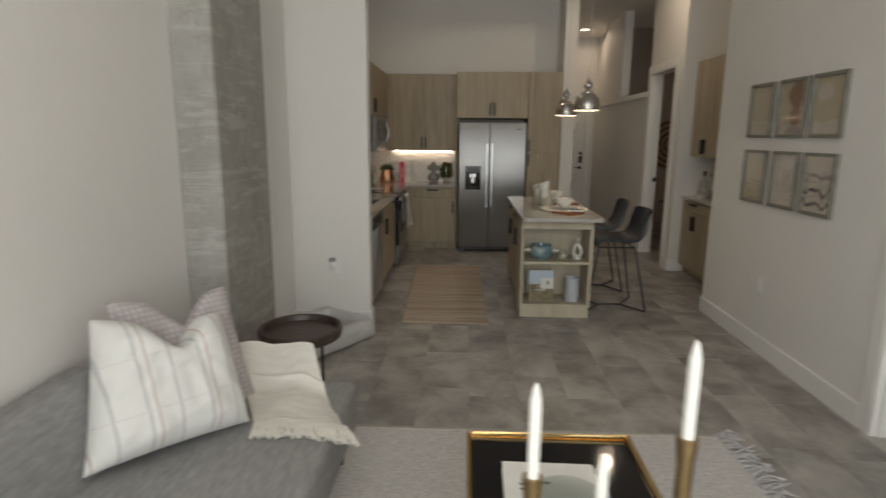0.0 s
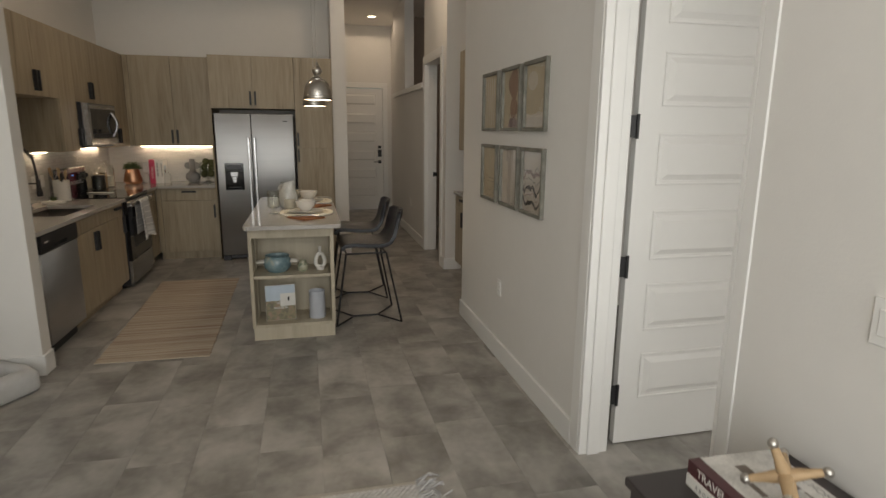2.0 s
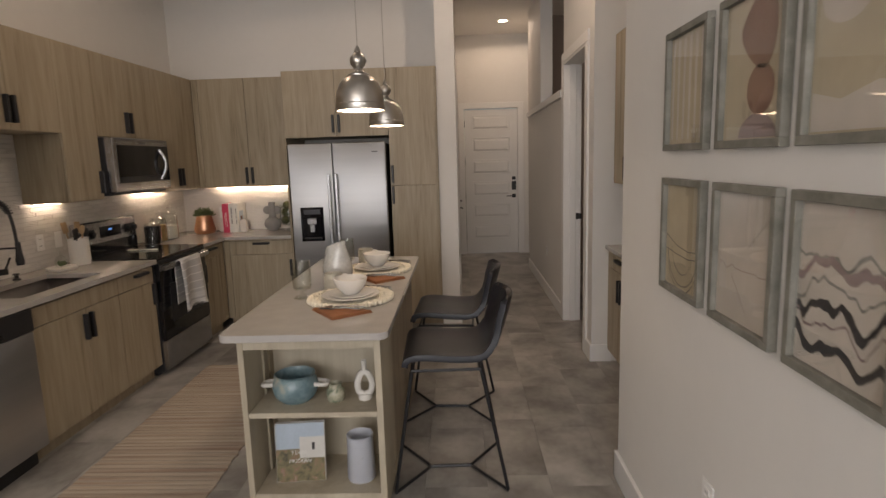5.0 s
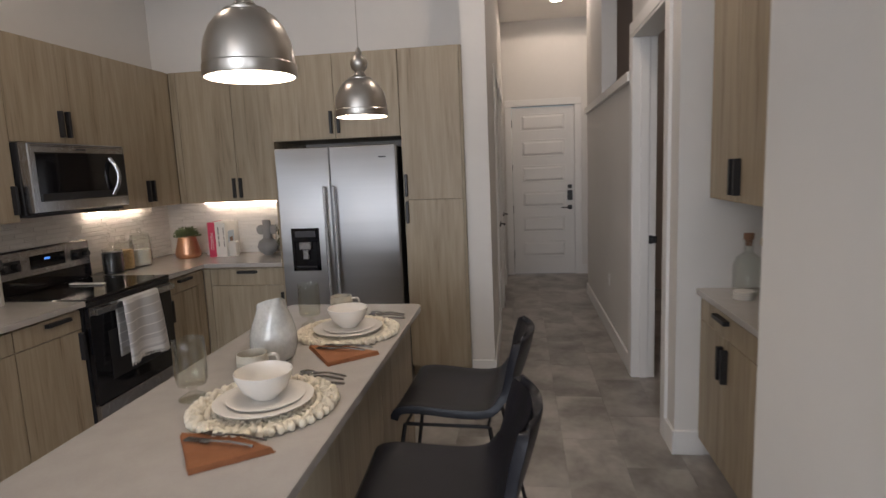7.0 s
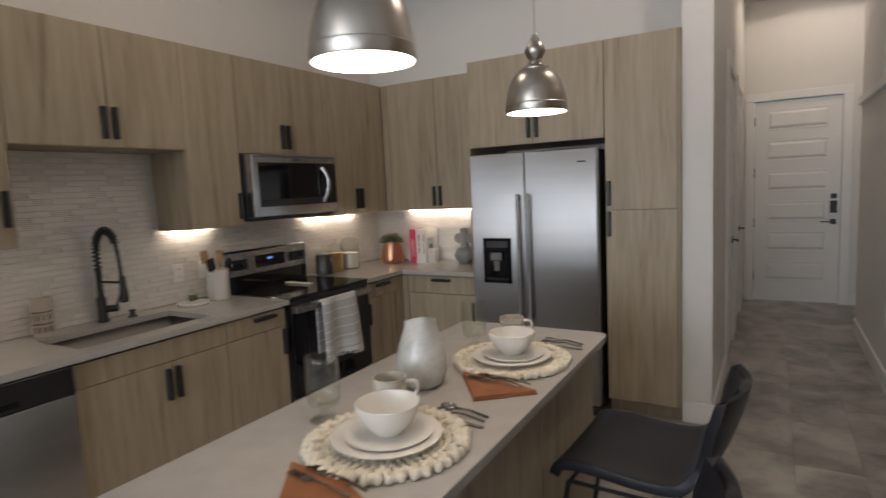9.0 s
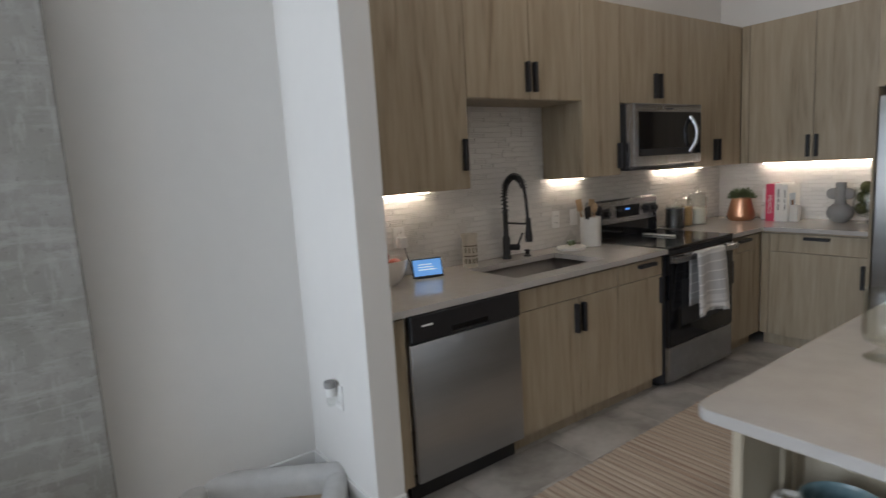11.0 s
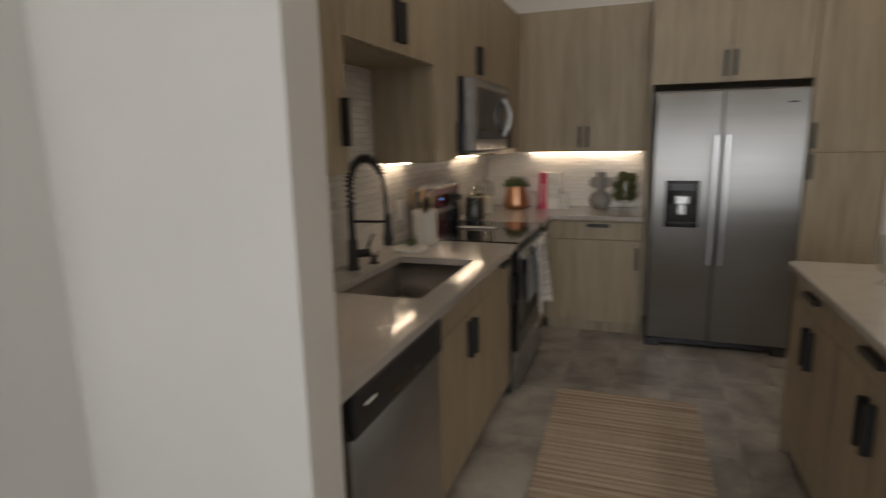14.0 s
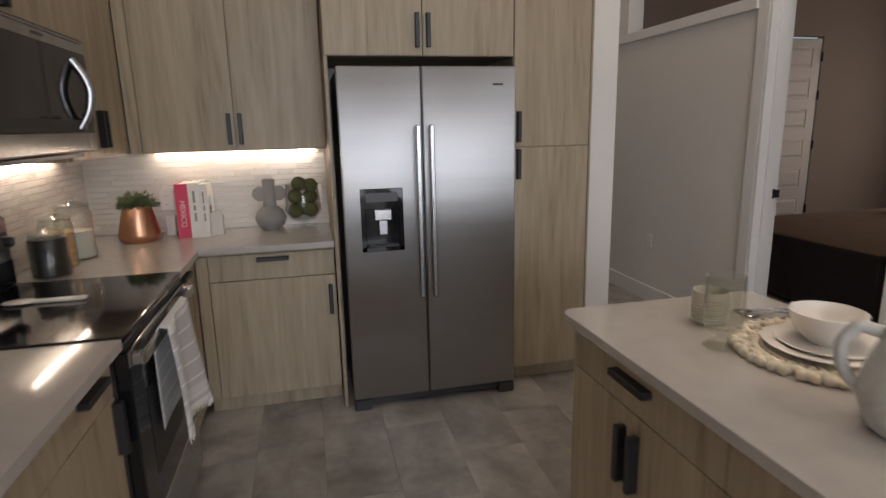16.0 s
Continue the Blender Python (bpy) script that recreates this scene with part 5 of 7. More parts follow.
def book(name, w, d, h, m, cover, label, group="", title=None, title_mat=None, size=0.02):
    """A closed book: spine along x at y = 0, lying flat."""
    root = thing(name, (0, 0, 0), label, "book", group)
    part("cover", boxes((0, w, 0, d, 0, 0.003), (0, w, 0, d, h - 0.003, h), (0, w, 0, 0.004, 0.003, h - 0.003)), cover, root)
    part("page_block", box(0.004, w - 0.004, 0.004, d - 0.004, 0.003, h - 0.003), PAPER, root)
    if title:
        letters(title, size, pose(w * 0.12, -0.0006, h * 0.28, 90, 0, 0), title_mat, root)
    return place(root, m)


SLATE = plain("slate_blue_cover", (0.10, 0.14, 0.18), 0.5, vary=0.08)
book("coffee_book", 0.325, 0.38, 0.032, pose(0.575, 1.43, GT, 0, 0, -3), SLATE, "slate blue book at the bottom of a pile", "coffee table books")
book("coffee_book", 0.30, 0.36, 0.028, pose(0.577, 1.45, GT + 0.032, 0, 0, -1), PAPER, "white coffee table book with pale cover", "coffee table books")
single("cover_bars", boxes((0.63, 0.73, 1.68, 1.69, GT + 0.0602, GT + 0.0606), (0.63, 0.69, 1.655, 1.663, GT + 0.0602, GT + 0.0606)), INK, "dark printed bars on the book cover", "print")
single("ribbed_dish", lathe([(0, 0.012)] + [(0.02 + 0.007 * i, 0.012 + 0.0022 * (i % 2) + 0.0001 * i * i) for i in range(14)] + [(0.112, 0.030), (0.10, 0.022), (0.04, 0.0), (0, 0.0)], (0.765, 1.58, GT + 0.0601), 40), glass("frosted_ribbed_glass", (0.80, 0.84, 0.82), 0.25), "frosted ribbed glass dish on the books", "dish", shade=True)


def candlestick(x, y, h, label):
    root = thing("candlestick", (x, y, GT), label, "candlestick", "candlesticks on the coffee table")
    hh = h - GT
    part("stem", lathe([(0, 0), (0.045, 0), (0.046, 0.008), (0.020, 0.022), (0.011, 0.06)] + [(0.011 + 0.0035 * i / 8 + 0.0012 * (i % 2), 0.06 + (hh - 0.12) * i / 8) for i in range(9)] + [(0.015, hh - 0.045), (0.0185, hh - 0.01), (0.0185, hh), (0.012, hh), (0.012, hh - 0.02), (0, hh - 0.02)], (x, y, GT), 20), AGED, root, "hammered aged brass stem", shade=True)
    part("candle", lathe([(0, hh - 0.018), (0.0104, hh - 0.018), (0.0104, hh + 0.146), (0.0080, hh + 0.152), (0.0066, hh + 0.164), (0.0026, hh + 0.176), (0, hh + 0.178)], (x, y, GT), 20), WAX, root, "unlit white taper candle", shade=True)


candlestick(0.837, 0.984, 1.076, "tall hammered brass candlestick with white taper")
candlestick(0.572, 0.978, 0.996, "hammered brass candlestick with white taper")
candlestick(0.694, 0.978, 0.865, "short hammered brass candlestick with white taper")
candlestick(0.716, 0.930, 0.800, "shortest hammered brass candlestick with white taper")

# ---- dresser with books ----
dr = thing("sideboard", (2.4, 1.1, 0), "dark espresso sideboard with glazed doors", "sideboard")
DX, DY0, DY1, DZ = 2.162, -0.10, 1.785, 0.73
part("top", box(DX - 0.012, 2.652, DY0 - 0.01, DY1 + 0.01, DZ - 0.025, DZ, 0.003), ESPRESSO, dr)
part("case", boxes((DX + 0.02, 2.650, DY1 - 0.02, DY1, 0.08, DZ - 0.025), (DX + 0.02, 2.650, DY0, DY0 + 0.02, 0.08, DZ - 0.025), (2.63, 2.65, DY0 + 0.02, DY1 - 0.02, 0.08, DZ - 0.025), (DX + 0.02, 2.63, DY0 + 0.02, DY1 - 0.02, 0.08, 0.10)), ESPRESSO, dr)
for k in range(4):
    y0 = DY0 + (DY1 - DY0) * k / 4
    y1 = DY0 + (DY1 - DY0) * (k + 1) / 4
    dd = part("door", boxes((DX, DX + 0.02, y0 + 0.002, y0 + 0.05, 0.09, DZ - 0.03), (DX, DX + 0.02, y1 - 0.05, y1 - 0.002, 0.09, DZ - 0.03), (DX, DX + 0.02, y0 + 0.05, y1 - 0.05, 0.09, 0.14), (DX, DX + 0.02, y0 + 0.05, y1 - 0.05, DZ - 0.08, DZ - 0.03), bevel=0.002), ESPRESSO, dr)
    part("pane", box(DX + 0.008, DX + 0.013, y0 + 0.051, y1 - 0.051, 0.141, DZ - 0.081), plain("smoked_pane", (0.03, 0.028, 0.03), 0.06) if k == 0 else bpy.data.materials["smoked_pane"], dd, "smoked glass pane")
    ang = [2 * math.pi * q / 24 for q in range(24)]
    part("ring_fretwork", tube([(DX + 0.006, (y0 + y1) / 2 + 0.13 * math.cos(a), 0.40 + 0.13 * math.sin(a)) for a in ang], 0.005, 6, closed=True), ESPRESSO, dd)
for lx in (DX + 0.04, 2.62):
    for ly in (DY0 + 0.05, DY1 - 0.05):
        part("foot", lathe([(0, 0), (0.015, 0), (0.022, 0.082), (0, 0.082)], (lx, ly, 0), 12), ESPRESSO, dr)
bm_ = pose(2.285, 1.735, DZ, 0, 0, -93)
book("decor_book", 0.305, 0.235, 0.030, bm_, PAPER, "white hardback book lying on the sideboard", "books on the sideboard", "A B O D E", GREYCER, 0.016)
travel = book("decor_book", 0.300, 0.235, 0.036, pose(2.288, 1.737, DZ + 0.030, 0, 0, -92), MAROON, "maroon-spined hardback book with pale photo cover", "books on the sideboard", "TRAVEL HOME", PAPER, 0.030)
part("photo_panel", box(0.002, 0.298, 0.030, 0.232, 0.0361, 0.0368), plain("photo_print", (0.55, 0.53, 0.50), 0.35, vary=0.35, scale=16), travel, "pale photographic cover")
PRINTBROWN = plain("print_brown", (0.13, 0.10, 0.08), 0.4)
for x0, x1, y0, y1 in ((0.05, 0.09, 0.09, 0.12), (0.10, 0.13, 0.13, 0.15), (0.12, 0.17, 0.07, 0.085), (0.13, 0.16, 0.16, 0.18), (0.19, 0.23, 0.12, 0.15), (0.22, 0.26, 0.09, 0.10), (0.17, 0.25, 0.175, 0.18)):
    part("print_bar", box(x0, x1, y0, y1, 0.0369, 0.0372), PRINTBROWN, travel)
letters("TRAVEL HOME", 0.026, pose(0.05, 0.205, 0.0369, 0, 0, 0), GREYCER, travel)
jack = thing("decor_jack", (2.355, 1.52, DZ + 0.067), "wooden jack ornament with silver ball tips", "ornament")
jc = Vector((2.355, 1.520, DZ + 0.067 + 0.090))
jm = Matrix.Rotation(radians(-17), 3, Vector((0.70, 0.60, -0.38))) @ pose(0, 0, 0, 9, -8, -50).to_3x3()
jc.z = DZ + 0.0675 + 0.0115 + max(abs(jm[2][q]) for q in range(3)) * 0.079
for ax in range(3):
    d = jm @ Vector([1.0 if q == ax else 0.0 for q in range(3)])
    pm2 = Matrix.Translation(jc) @ d.to_track_quat("Z", "Y").to_matrix().to_4x4()
    bm = lathe([(0, -0.073), (0.008, -0.073), (0.011, -0.04), (0.016, -0.010), (0.016, 0.010), (0.011, 0.04), (0.008, 0.073), (0, 0.073)], seg=16)
    bmesh.ops.transform(bm, matrix=pm2, verts=bm.verts)
    part("arm", bm, BEECH, jack, shade=True)
    for s in (-1, 1):
        bm = bmesh.new()
        bmesh.ops.create_uvsphere(bm, u_segments=16, v_segments=10, radius=0.0115, matrix=Matrix.Translation(jc + s * 0.079 * d))
        part("tip", bm, NICKEL, jack, "silver ball tip", shade=True)

# ---- framed prints on the east wall ----
def arc(cx, cy, r, a0, a1, n=16):
    return [(cx + r * math.cos(radians(a0 + (a1 - a0) * i / n)), cy + r * math.sin(radians(a0 + (a1 - a0) * i / n))) for i in range(n + 1)]


def flat_shape(pts, z):
    bm = bmesh.new()
    bm.faces.new([bm.verts.new((x, y, z)) for x, y in pts])
    bmesh.ops.triangulate(bm, faces=bm.faces)
    return bm


def flat_line(pts, w, z):
    bm = bmesh.new()
    prev = None
    for i, (x, y) in enumerate(pts):
        a, b = pts[max(i - 1, 0)], pts[min(i + 1, len(pts) - 1)]
        d = Vector((b[0] - a[0], b[1] - a[1], 0)).normalized()
        nrm = Vector((-d.y, d.x, 0)) * w / 2
        cur = (bm.verts.new(Vector((x, y, z)) + nrm), bm.verts.new(Vector((x, y, z)) - nrm))
        if prev:
            bm.faces.new((prev[0], prev[1], cur[1], cur[0]))
        prev = cur
    return bm


SAND = plain("sand_paper", (0.40, 0.34, 0.24), 0.8, vary=0.06, scale=12)
BLUSH = plain("blush_paper", (0.47, 0.42, 0.36), 0.8, vary=0.06, scale=12)
TERRA = plain("terracotta_ink", (0.19, 0.10, 0.065), 0.8, vary=0.08)
MAUVE = plain("mauve_ink", (0.24, 0.18, 0.17), 0.8, vary=0.08)
PANE = glass("picture_glass", (1, 1, 1), 0.0, 1.3)
PW, PH = 0.335, 0.395


def print_frame(col, row, label, paper):
    root = thing("framed_print", (0, 0, 0), label, "framed print", "six framed prints")
    b = 0.022
    part("frame", boxes((-PW / 2, PW / 2, -PH / 2, -PH / 2 + b, 0, 0.024), (-PW / 2, PW / 2, PH / 2 - b, PH / 2, 0, 0.024), (-PW / 2, -PW / 2 + b, -PH / 2 + b, PH / 2 - b, 0, 0.024), (PW / 2 - b, PW / 2, -PH / 2 + b, PH / 2 - b, 0, 0.024), bevel=0.0015), GREYFRAME, root, "weathered grey wooden frame")
    part("paper", box(-PW / 2 + b, PW / 2 - b, -PH / 2 + b, PH / 2 - b, 0.002, 0.006), paper, root)
    pn = part("pane", box(-PW / 2 + b, PW / 2 - b, -PH / 2 + b, PH / 2 - b, 0.010, 0.012), PANE, root, "clear glass pane")
    pn.visible_shadow = False
    y = (4.535, 4.125, 3.733)[col]
    place(root, Matrix.Translation((2.669, y, (1.790, 1.302)[row])) @ Matrix(((0, 0, -1, 0), (-1, 0, 0, 0), (0, 1, 0, 0), (0, 0, 0, 1))))
    return root


f = print_frame(0, 0, "framed print of pale vertical stripes", SAND)
for k in range(6):
    part("stripe", flat_shape([(-0.13 + 0.046 * k, -0.16), (-0.115 + 0.046 * k, -0.16), (-0.112 + 0.046 * k, 0.16), (-0.132 + 0.046 * k, 0.16)], 0.0066), BLUSH, f)
f = print_frame(1, 0, "framed print of stacked brown rounded shapes", SAND)
part("blob", flat_shape([(0.02 + 0.085 * math.cos(a), 0.09 + 0.09 * math.sin(a) + 0.02 * math.sin(2 * a)) for a in [2 * math.pi * q / 28 for q in range(28)]], 0.0066), TERRA, f)
part("blob", flat_shape([(0.04 + 0.065 * math.cos(a), -0.055 + 0.062 * math.sin(a)) for a in [2 * math.pi * q / 28 for q in range(28)]], 0.0066), TERRA, f)
part("blob", flat_shape([(0.03 + 0.09 * math.cos(a), -0.172 + 0.06 * math.sin(a)) for a in [math.pi * q / 20 for q in range(21)]], 0.0064), MAUVE, f)
f = print_frame(2, 0, "framed print of a pale sun on sand", SAND)
part("sun", flat_shape([(-0.050 + 0.075 * math.cos(a), 0.085 + 0.052 * math.sin(a)) for a in [2 * math.pi * q / 28 for q in range(28)]], 0.0066), BLUSH, f)
part("hill", flat_shape([(-0.14, -0.17), (0.14, -0.17), (0.14, -0.10), (0.05, -0.085), (-0.05, -0.11), (-0.14, -0.09)], 0.0066), BLUSH, f)
f = print_frame(0, 1, "framed print of thin black arcs", SAND)
for r, cy in ((0.12, -0.045), (0.085, -0.04), (0.125, -0.06)):
    part("arc", flat_line(arc(0.0, cy, r, 180, 360), 0.003, 0.0066), INK, f)
part("arc", flat_line([(-0.14, 0.0), (-0.05, -0.03), (0.05, -0.04), (0.14, -0.03)], 0.003, 0.0066), INK, f)
part("arc", flat_line([(-0.14, -0.05), (-0.05, -0.06), (0.05, -0.065), (0.14, -0.055)], 0.003, 0.0066), INK, f)
f = print_frame(1, 1, "framed print of a faint contour line", BLUSH)
rng = random.Random(5)
pts = [(-0.13 + 0.013 * i, -0.03 + 0.02 * noise.noise(Vector((i * 0.45, 1, 0)))) for i in range(21)]
part("contour", flat_line(pts, 0.0022, 0.0066), MAUVE, f)
part("contour", flat_line([(-0.06 + 0.01 * i, -0.05 - 0.011 * i - 0.01 * noise.noise(Vector((i * 0.4, 4, 0)))) for i in range(12)], 0.0018, 0.0066), MAUVE, f)
part("contour", flat_line([(0.02 + 0.01 * i, 0.03 + 0.009 * i + 0.012 * noise.noise(Vector((i * 0.4, 7, 0)))) for i in range(12)], 0.0018, 0.0066), GREYFRAME, f)
f = print_frame(2, 1, "framed print of black brushed mountain bands", BLUSH)
for k, (base, wd, mt) in enumerate(((0.07, 0.012, GREYFRAME), (0.045, 0.03, MAUVE), (-0.005, 0.012, GREYFRAME), (-0.035, 0.030, INK), (-0.07, 0.010, MAUVE), (-0.105, 0.034, INK))):
    n = 30
    top = [(-0.144 + 0.288 * i / n, base + 0.05 * noise.noise(Vector((i * 0.16, k * 0.3, 2))) + 0.012 * noise.noise(Vector((i * 0.5, k, 5)))) for i in range(n + 1)]
    part("band", flat_shape(top + [(x, y - wd * (0.5 + 0.7 * abs(noise.noise(Vector((x * 12, k, 9)))))) for x, y in top[::-1]], 0.0066 + 0.0002 * k), mt, f)

# ---- island shelves: pots, book and vase ----
SH = 0.508
pot = thing("stock_pot", (1.13, 5.12, SH), "blue glazed stoneware pot with side handles", "pot")
part("bowl", lathe([(0, 0), (0.07, 0), (0.098, 0.03), (0.105, 0.065), (0.098, 0.10), (0.088, 0.118), (0.094, 0.125), (0.088, 0.128), (0.082, 0.116), (0.09, 0.07), (0.06, 0.012), (0, 0.010)], (1.135, 5.11, SH), 36), BLUEGLAZE, pot, shade=True)
for s in (-1, 1):
    part("handle", tube(smooth_path([(1.135 + s * 0.095, 5.08, SH + 0.08), (1.135 + s * 0.145, 5.09, SH + 0.075), (1.135 + s * 0.145, 5.13, SH + 0.075), (1.135 + s * 0.095, 5.14, SH + 0.08)], 5), 0.010, 8), CERAMIC, pot, "pale loop handle", shade=True)
single("glazed_jug", lathe([(0, 0), (0.036, 0), (0.043, 0.02), (0.041, 0.05), (0.028, 0.068), (0.03, 0.082), (0.026, 0.083), (0.022, 0.068), (0.034, 0.04), (0.03, 0.008), (0, 0.006)], (1.325, 5.09, SH), 28), GREENGLAZE, "small green and cream glazed jug", "jug", shade=True)
ov = thing("loop_vase", (1.46, 5.10, SH), "white ceramic vase with an open loop body", "vase")
part("loop", tube(smooth_path([(1.46, 5.10, SH + 0.022), (1.432, 5.10, SH + 0.035), (1.426, 5.10, SH + 0.075), (1.440, 5.10, SH + 0.115), (1.46, 5.10, SH + 0.128), (1.480, 5.10, SH + 0.115), (1.494, 5.10, SH + 0.075), (1.488, 5.10, SH + 0.035)], 5), 0.015, 12, closed=True), CERAMIC, ov, shade=True)
part("neck", lathe([(0.012, 0.125), (0.011, 0.15), (0.0125, 0.185), (0.010, 0.186), (0.008, 0.15), (0, 0.13)], (1.46, 5.10, SH), 20), CERAMIC, ov, shade=True)
part("foot", lathe([(0, 0), (0.030, 0), (0.034, 0.012), (0.030, 0.026), (0, 0.028)], (1.46, 5.10, SH), 20), CERAMIC, ov, shade=True)
texas = thing("cook_book", (0, 0, 0), "upright book with desert house photo cover", "book")
part("cover", boxes((0, 0.205, 0, 0.003, 0, 0.250), (0, 0.205, 0.023, 0.026, 0, 0.250), (0, 0.003, 0.003, 0.023, 0, 0.250)), PAPER, texas)
part("page_block", box(0.003, 0.20, 0.003, 0.023, 0.003, 0.247), PAPER, texas)
part("sky_print", box(0.001, 0.204, -0.0006, 0, 0.14, 0.249), plain("sky_print", (0.42, 0.50, 0.58), 0.35, vary=0.1, scale=10), texas)
part("house_print", box(0.10, 0.204, -0.0012, 0, 0.10, 0.19), plain("house_print", (0.62, 0.60, 0.56), 0.35, vary=0.08), texas)
part("window_print", box(0.152, 0.164, -0.0016, 0, 0.135, 0.165), INK, texas)
part("garden_print", box(0.001, 0.204, -0.0009, 0, 0.001, 0.14), ramp_mat("garden_print", [(0.3, (0.06, 0.05, 0.03)), (0.5, (0.20, 0.17, 0.08)), (0.65, (0.27, 0.15, 0.10)), (0.8, (0.40, 0.36, 0.28))], (40, 40, 40), 1.0, 0.35), texas)
letters("TEXAS", 0.022, pose(0.065, -0.0022, 0.118, 90, 0, 0), PAPER, texas)
letters("MODERN", 0.022, pose(0.055, -0.0022, 0.082, 90, 0, 0), PAPER, texas)
place(texas, pose(1.035, 5.045, 0.123, -8, 0, 5) @ Matrix.Scale(1.10, 4))
single("white_canister", lathe([(0, 0), (0.062, 0), (0.066, 0.006), (0.060, 0.205), (0.063, 0.214), (0.060, 0.218), (0.056, 0.210), (0.060, 0.01), (0, 0.008)], (1.425, 5.09, 0.122), 32), plain("pale_blue_enamel", (0.50, 0.52, 0.57), 0.3, vary=0.03), "pale blue-white enamel canister", "canister", shade=True)

# ---- place settings on the island ----


def swell(x, y, z, k):
    """Scale about a foot point."""
    return Matrix.Translation((x, y, z)) @ Matrix.Scale(k, 4) @ Matrix.Translation((-x, -y, -z))


def setting(cx, cy, turn):
    rngs = random.Random(int(cy * 10))
    mat_ = thing("placemat", (cx, cy, CT), "round cream crocheted placemat with scalloped edge", "placemat", "placemats")
    bm = bmesh.new()
    for ring in range(1, 10):
        r = 0.0195 * ring
        n = max(8, int(2 * math.pi * r / 0.021))
        for k in range(n):
            a = 2 * math.pi * (k + 0.5 * (ring % 2)) / n
            bmesh.ops.create_uvsphere(bm, u_segments=7, v_segments=5, radius=1.0, matrix=Matrix.Translation((cx + r * math.cos(a), cy + r * math.sin(a), CT + 0.007)) @ Matrix.Rotation(a, 4, "Z") @ Matrix.Diagonal((0.011, 0.0105, 0.0075, 1)))
    part("woven_centre", bm, CROCHET, mat_, shade=True)["kind"] = "stuff"
    bm = bmesh.new()
    n = 22
    for k in range(n):
        a = 2 * math.pi * k / n + rngs.uniform(-0.02, 0.02)
        for q in range(7):
            w = (q - 3) * 0.55
            r0 = 0.016 if q % 2 else 0.027
            hx, hy = 0.180 + r0 * math.cos(w) + rngs.uniform(-0.002, 0.002), r0 * math.sin(w)
            rr, b = math.hypot(hx, hy), a + math.atan2(hy, hx)
            bmesh.ops.create_uvsphere(bm, u_segments=7, v_segments=5, radius=1.0, matrix=Matrix.Translation((cx + rr * math.cos(b), cy + rr * math.sin(b), CT + 0.0125)) @ Matrix.Rotation(b, 4, "Z") @ Matrix.Diagonal((0.0125, 0.0115, 0.0125, 1)))
    part("scalloped_edge", bm, CROCHET, mat_, shade=True)["kind"] = "stuff"
    z = CT + 0.013
    single("dinner_plate", lathe([(0, 0.004), (0.06, 0.004), (0.095, 0.008), (0.134, 0.014), (0.136, 0.017), (0.132, 0.018), (0.095, 0.012), (0.07, 0.009), (0, 0.009)], (cx, cy, z), 48), CERAMIC, "white stoneware dinner plate on the placemat", "plate", "dinner plates", True, swell(cx, cy, z, 1.05))
    single("side_plate", lathe([(0, 0.004), (0.05, 0.004), (0.075, 0.007), (0.104, 0.012), (0.106, 0.015), (0.102, 0.016), (0.075, 0.011), (0, 0.009)], (cx + 0.004, cy + 0.006, z + 0.0055), 48), CERAMIC, "white stoneware salad plate stacked on another", "plate", "salad plates", True, swell(cx, cy, z, 1.05))
    single("bowl", lathe([(0, 0), (0.032, 0), (0.036, 0.004), (0.060, 0.028), (0.074, 0.060), (0.0765, 0.072), (0.0745, 0.0735), (0.071, 0.060), (0.055, 0.030), (0.03, 0.009), (0, 0.008)], (cx, cy + 0.008, z + 0.0145), 40), CERAMIC, "white stoneware bowl on stacked plates", "bowl", "bowls", True, swell(cx, cy, z, 1.10))


setting(1.366, 5.358, 0)
setting(1.392, 6.095, 0)


def goblet(x, y, label):
    single("water_goblet", lathe([(0, 0.003), (0.033, 0.0), (0.036, 0.003), (0.030, 0.008), (0.010, 0.020), (0.009, 0.030), (0.022, 0.036), (0.0345, 0.041), (0.0380, 0.050), (0.0390, 0.075), (0.0390, 0.11), (0.0380, 0.156), (0.0374, 0.158), (0.0368, 0.156), (0.0378, 0.11), (0.0377, 0.075), (0.0367, 0.052), (0.033, 0.0455), (0.020, 0.0425), (0, 0.042)], (x, y, CT), 36), SMOKE, label, "glass", "water goblets", True, swell(x, y, CT, 1.2))


goblet(1.112, 5.410, "smoky recycled glass goblet on the island")
goblet(1.186, 6.208, "smoky recycled glass goblet on the island")


def mug(x, y, a):
    root = thing("mug", (x, y, CT), "cream stoneware mug with ribbed sides", "mug", "mugs")
    prof = [(0, 0), (0.034, 0), (0.040, 0.006)]
    for i in range(9):
        prof += [(0.0425, 0.010 + 0.0065 * i), (0.0405, 0.0132 + 0.0065 * i)]
    prof += [(0.0405, 0.078), (0.0385, 0.0785), (0.037, 0.07), (0.036, 0.01), (0, 0.008)]
    part("cup", lathe(prof, (x, y, CT), 36), plain("cream_stoneware", (0.45, 0.42, 0.345), 0.35, vary=0.12, scale=25) if "cream_stoneware" not in bpy.data.materials else bpy.data.materials["cream_stoneware"], root, shade=True)
    d = Vector((math.cos(a), math.sin(a), 0))
    c = Vector((x, y, CT))
    part("handle", tube(smooth_path([c + d * 0.038 + Vector((0, 0, 0.066)), c + d * 0.062 + Vector((0, 0, 0.064)), c + d * 0.066 + Vector((0, 0, 0.04)), c + d * 0.040 + Vector((0, 0, 0.018))], 5), 0.005, 8), CERAMIC, root, shade=True)
    root.scale = (1.2, 1.2, 1.24)


mug(1.238, 5.555, 0.5)
mug(1.278, 6.372, 0.3)

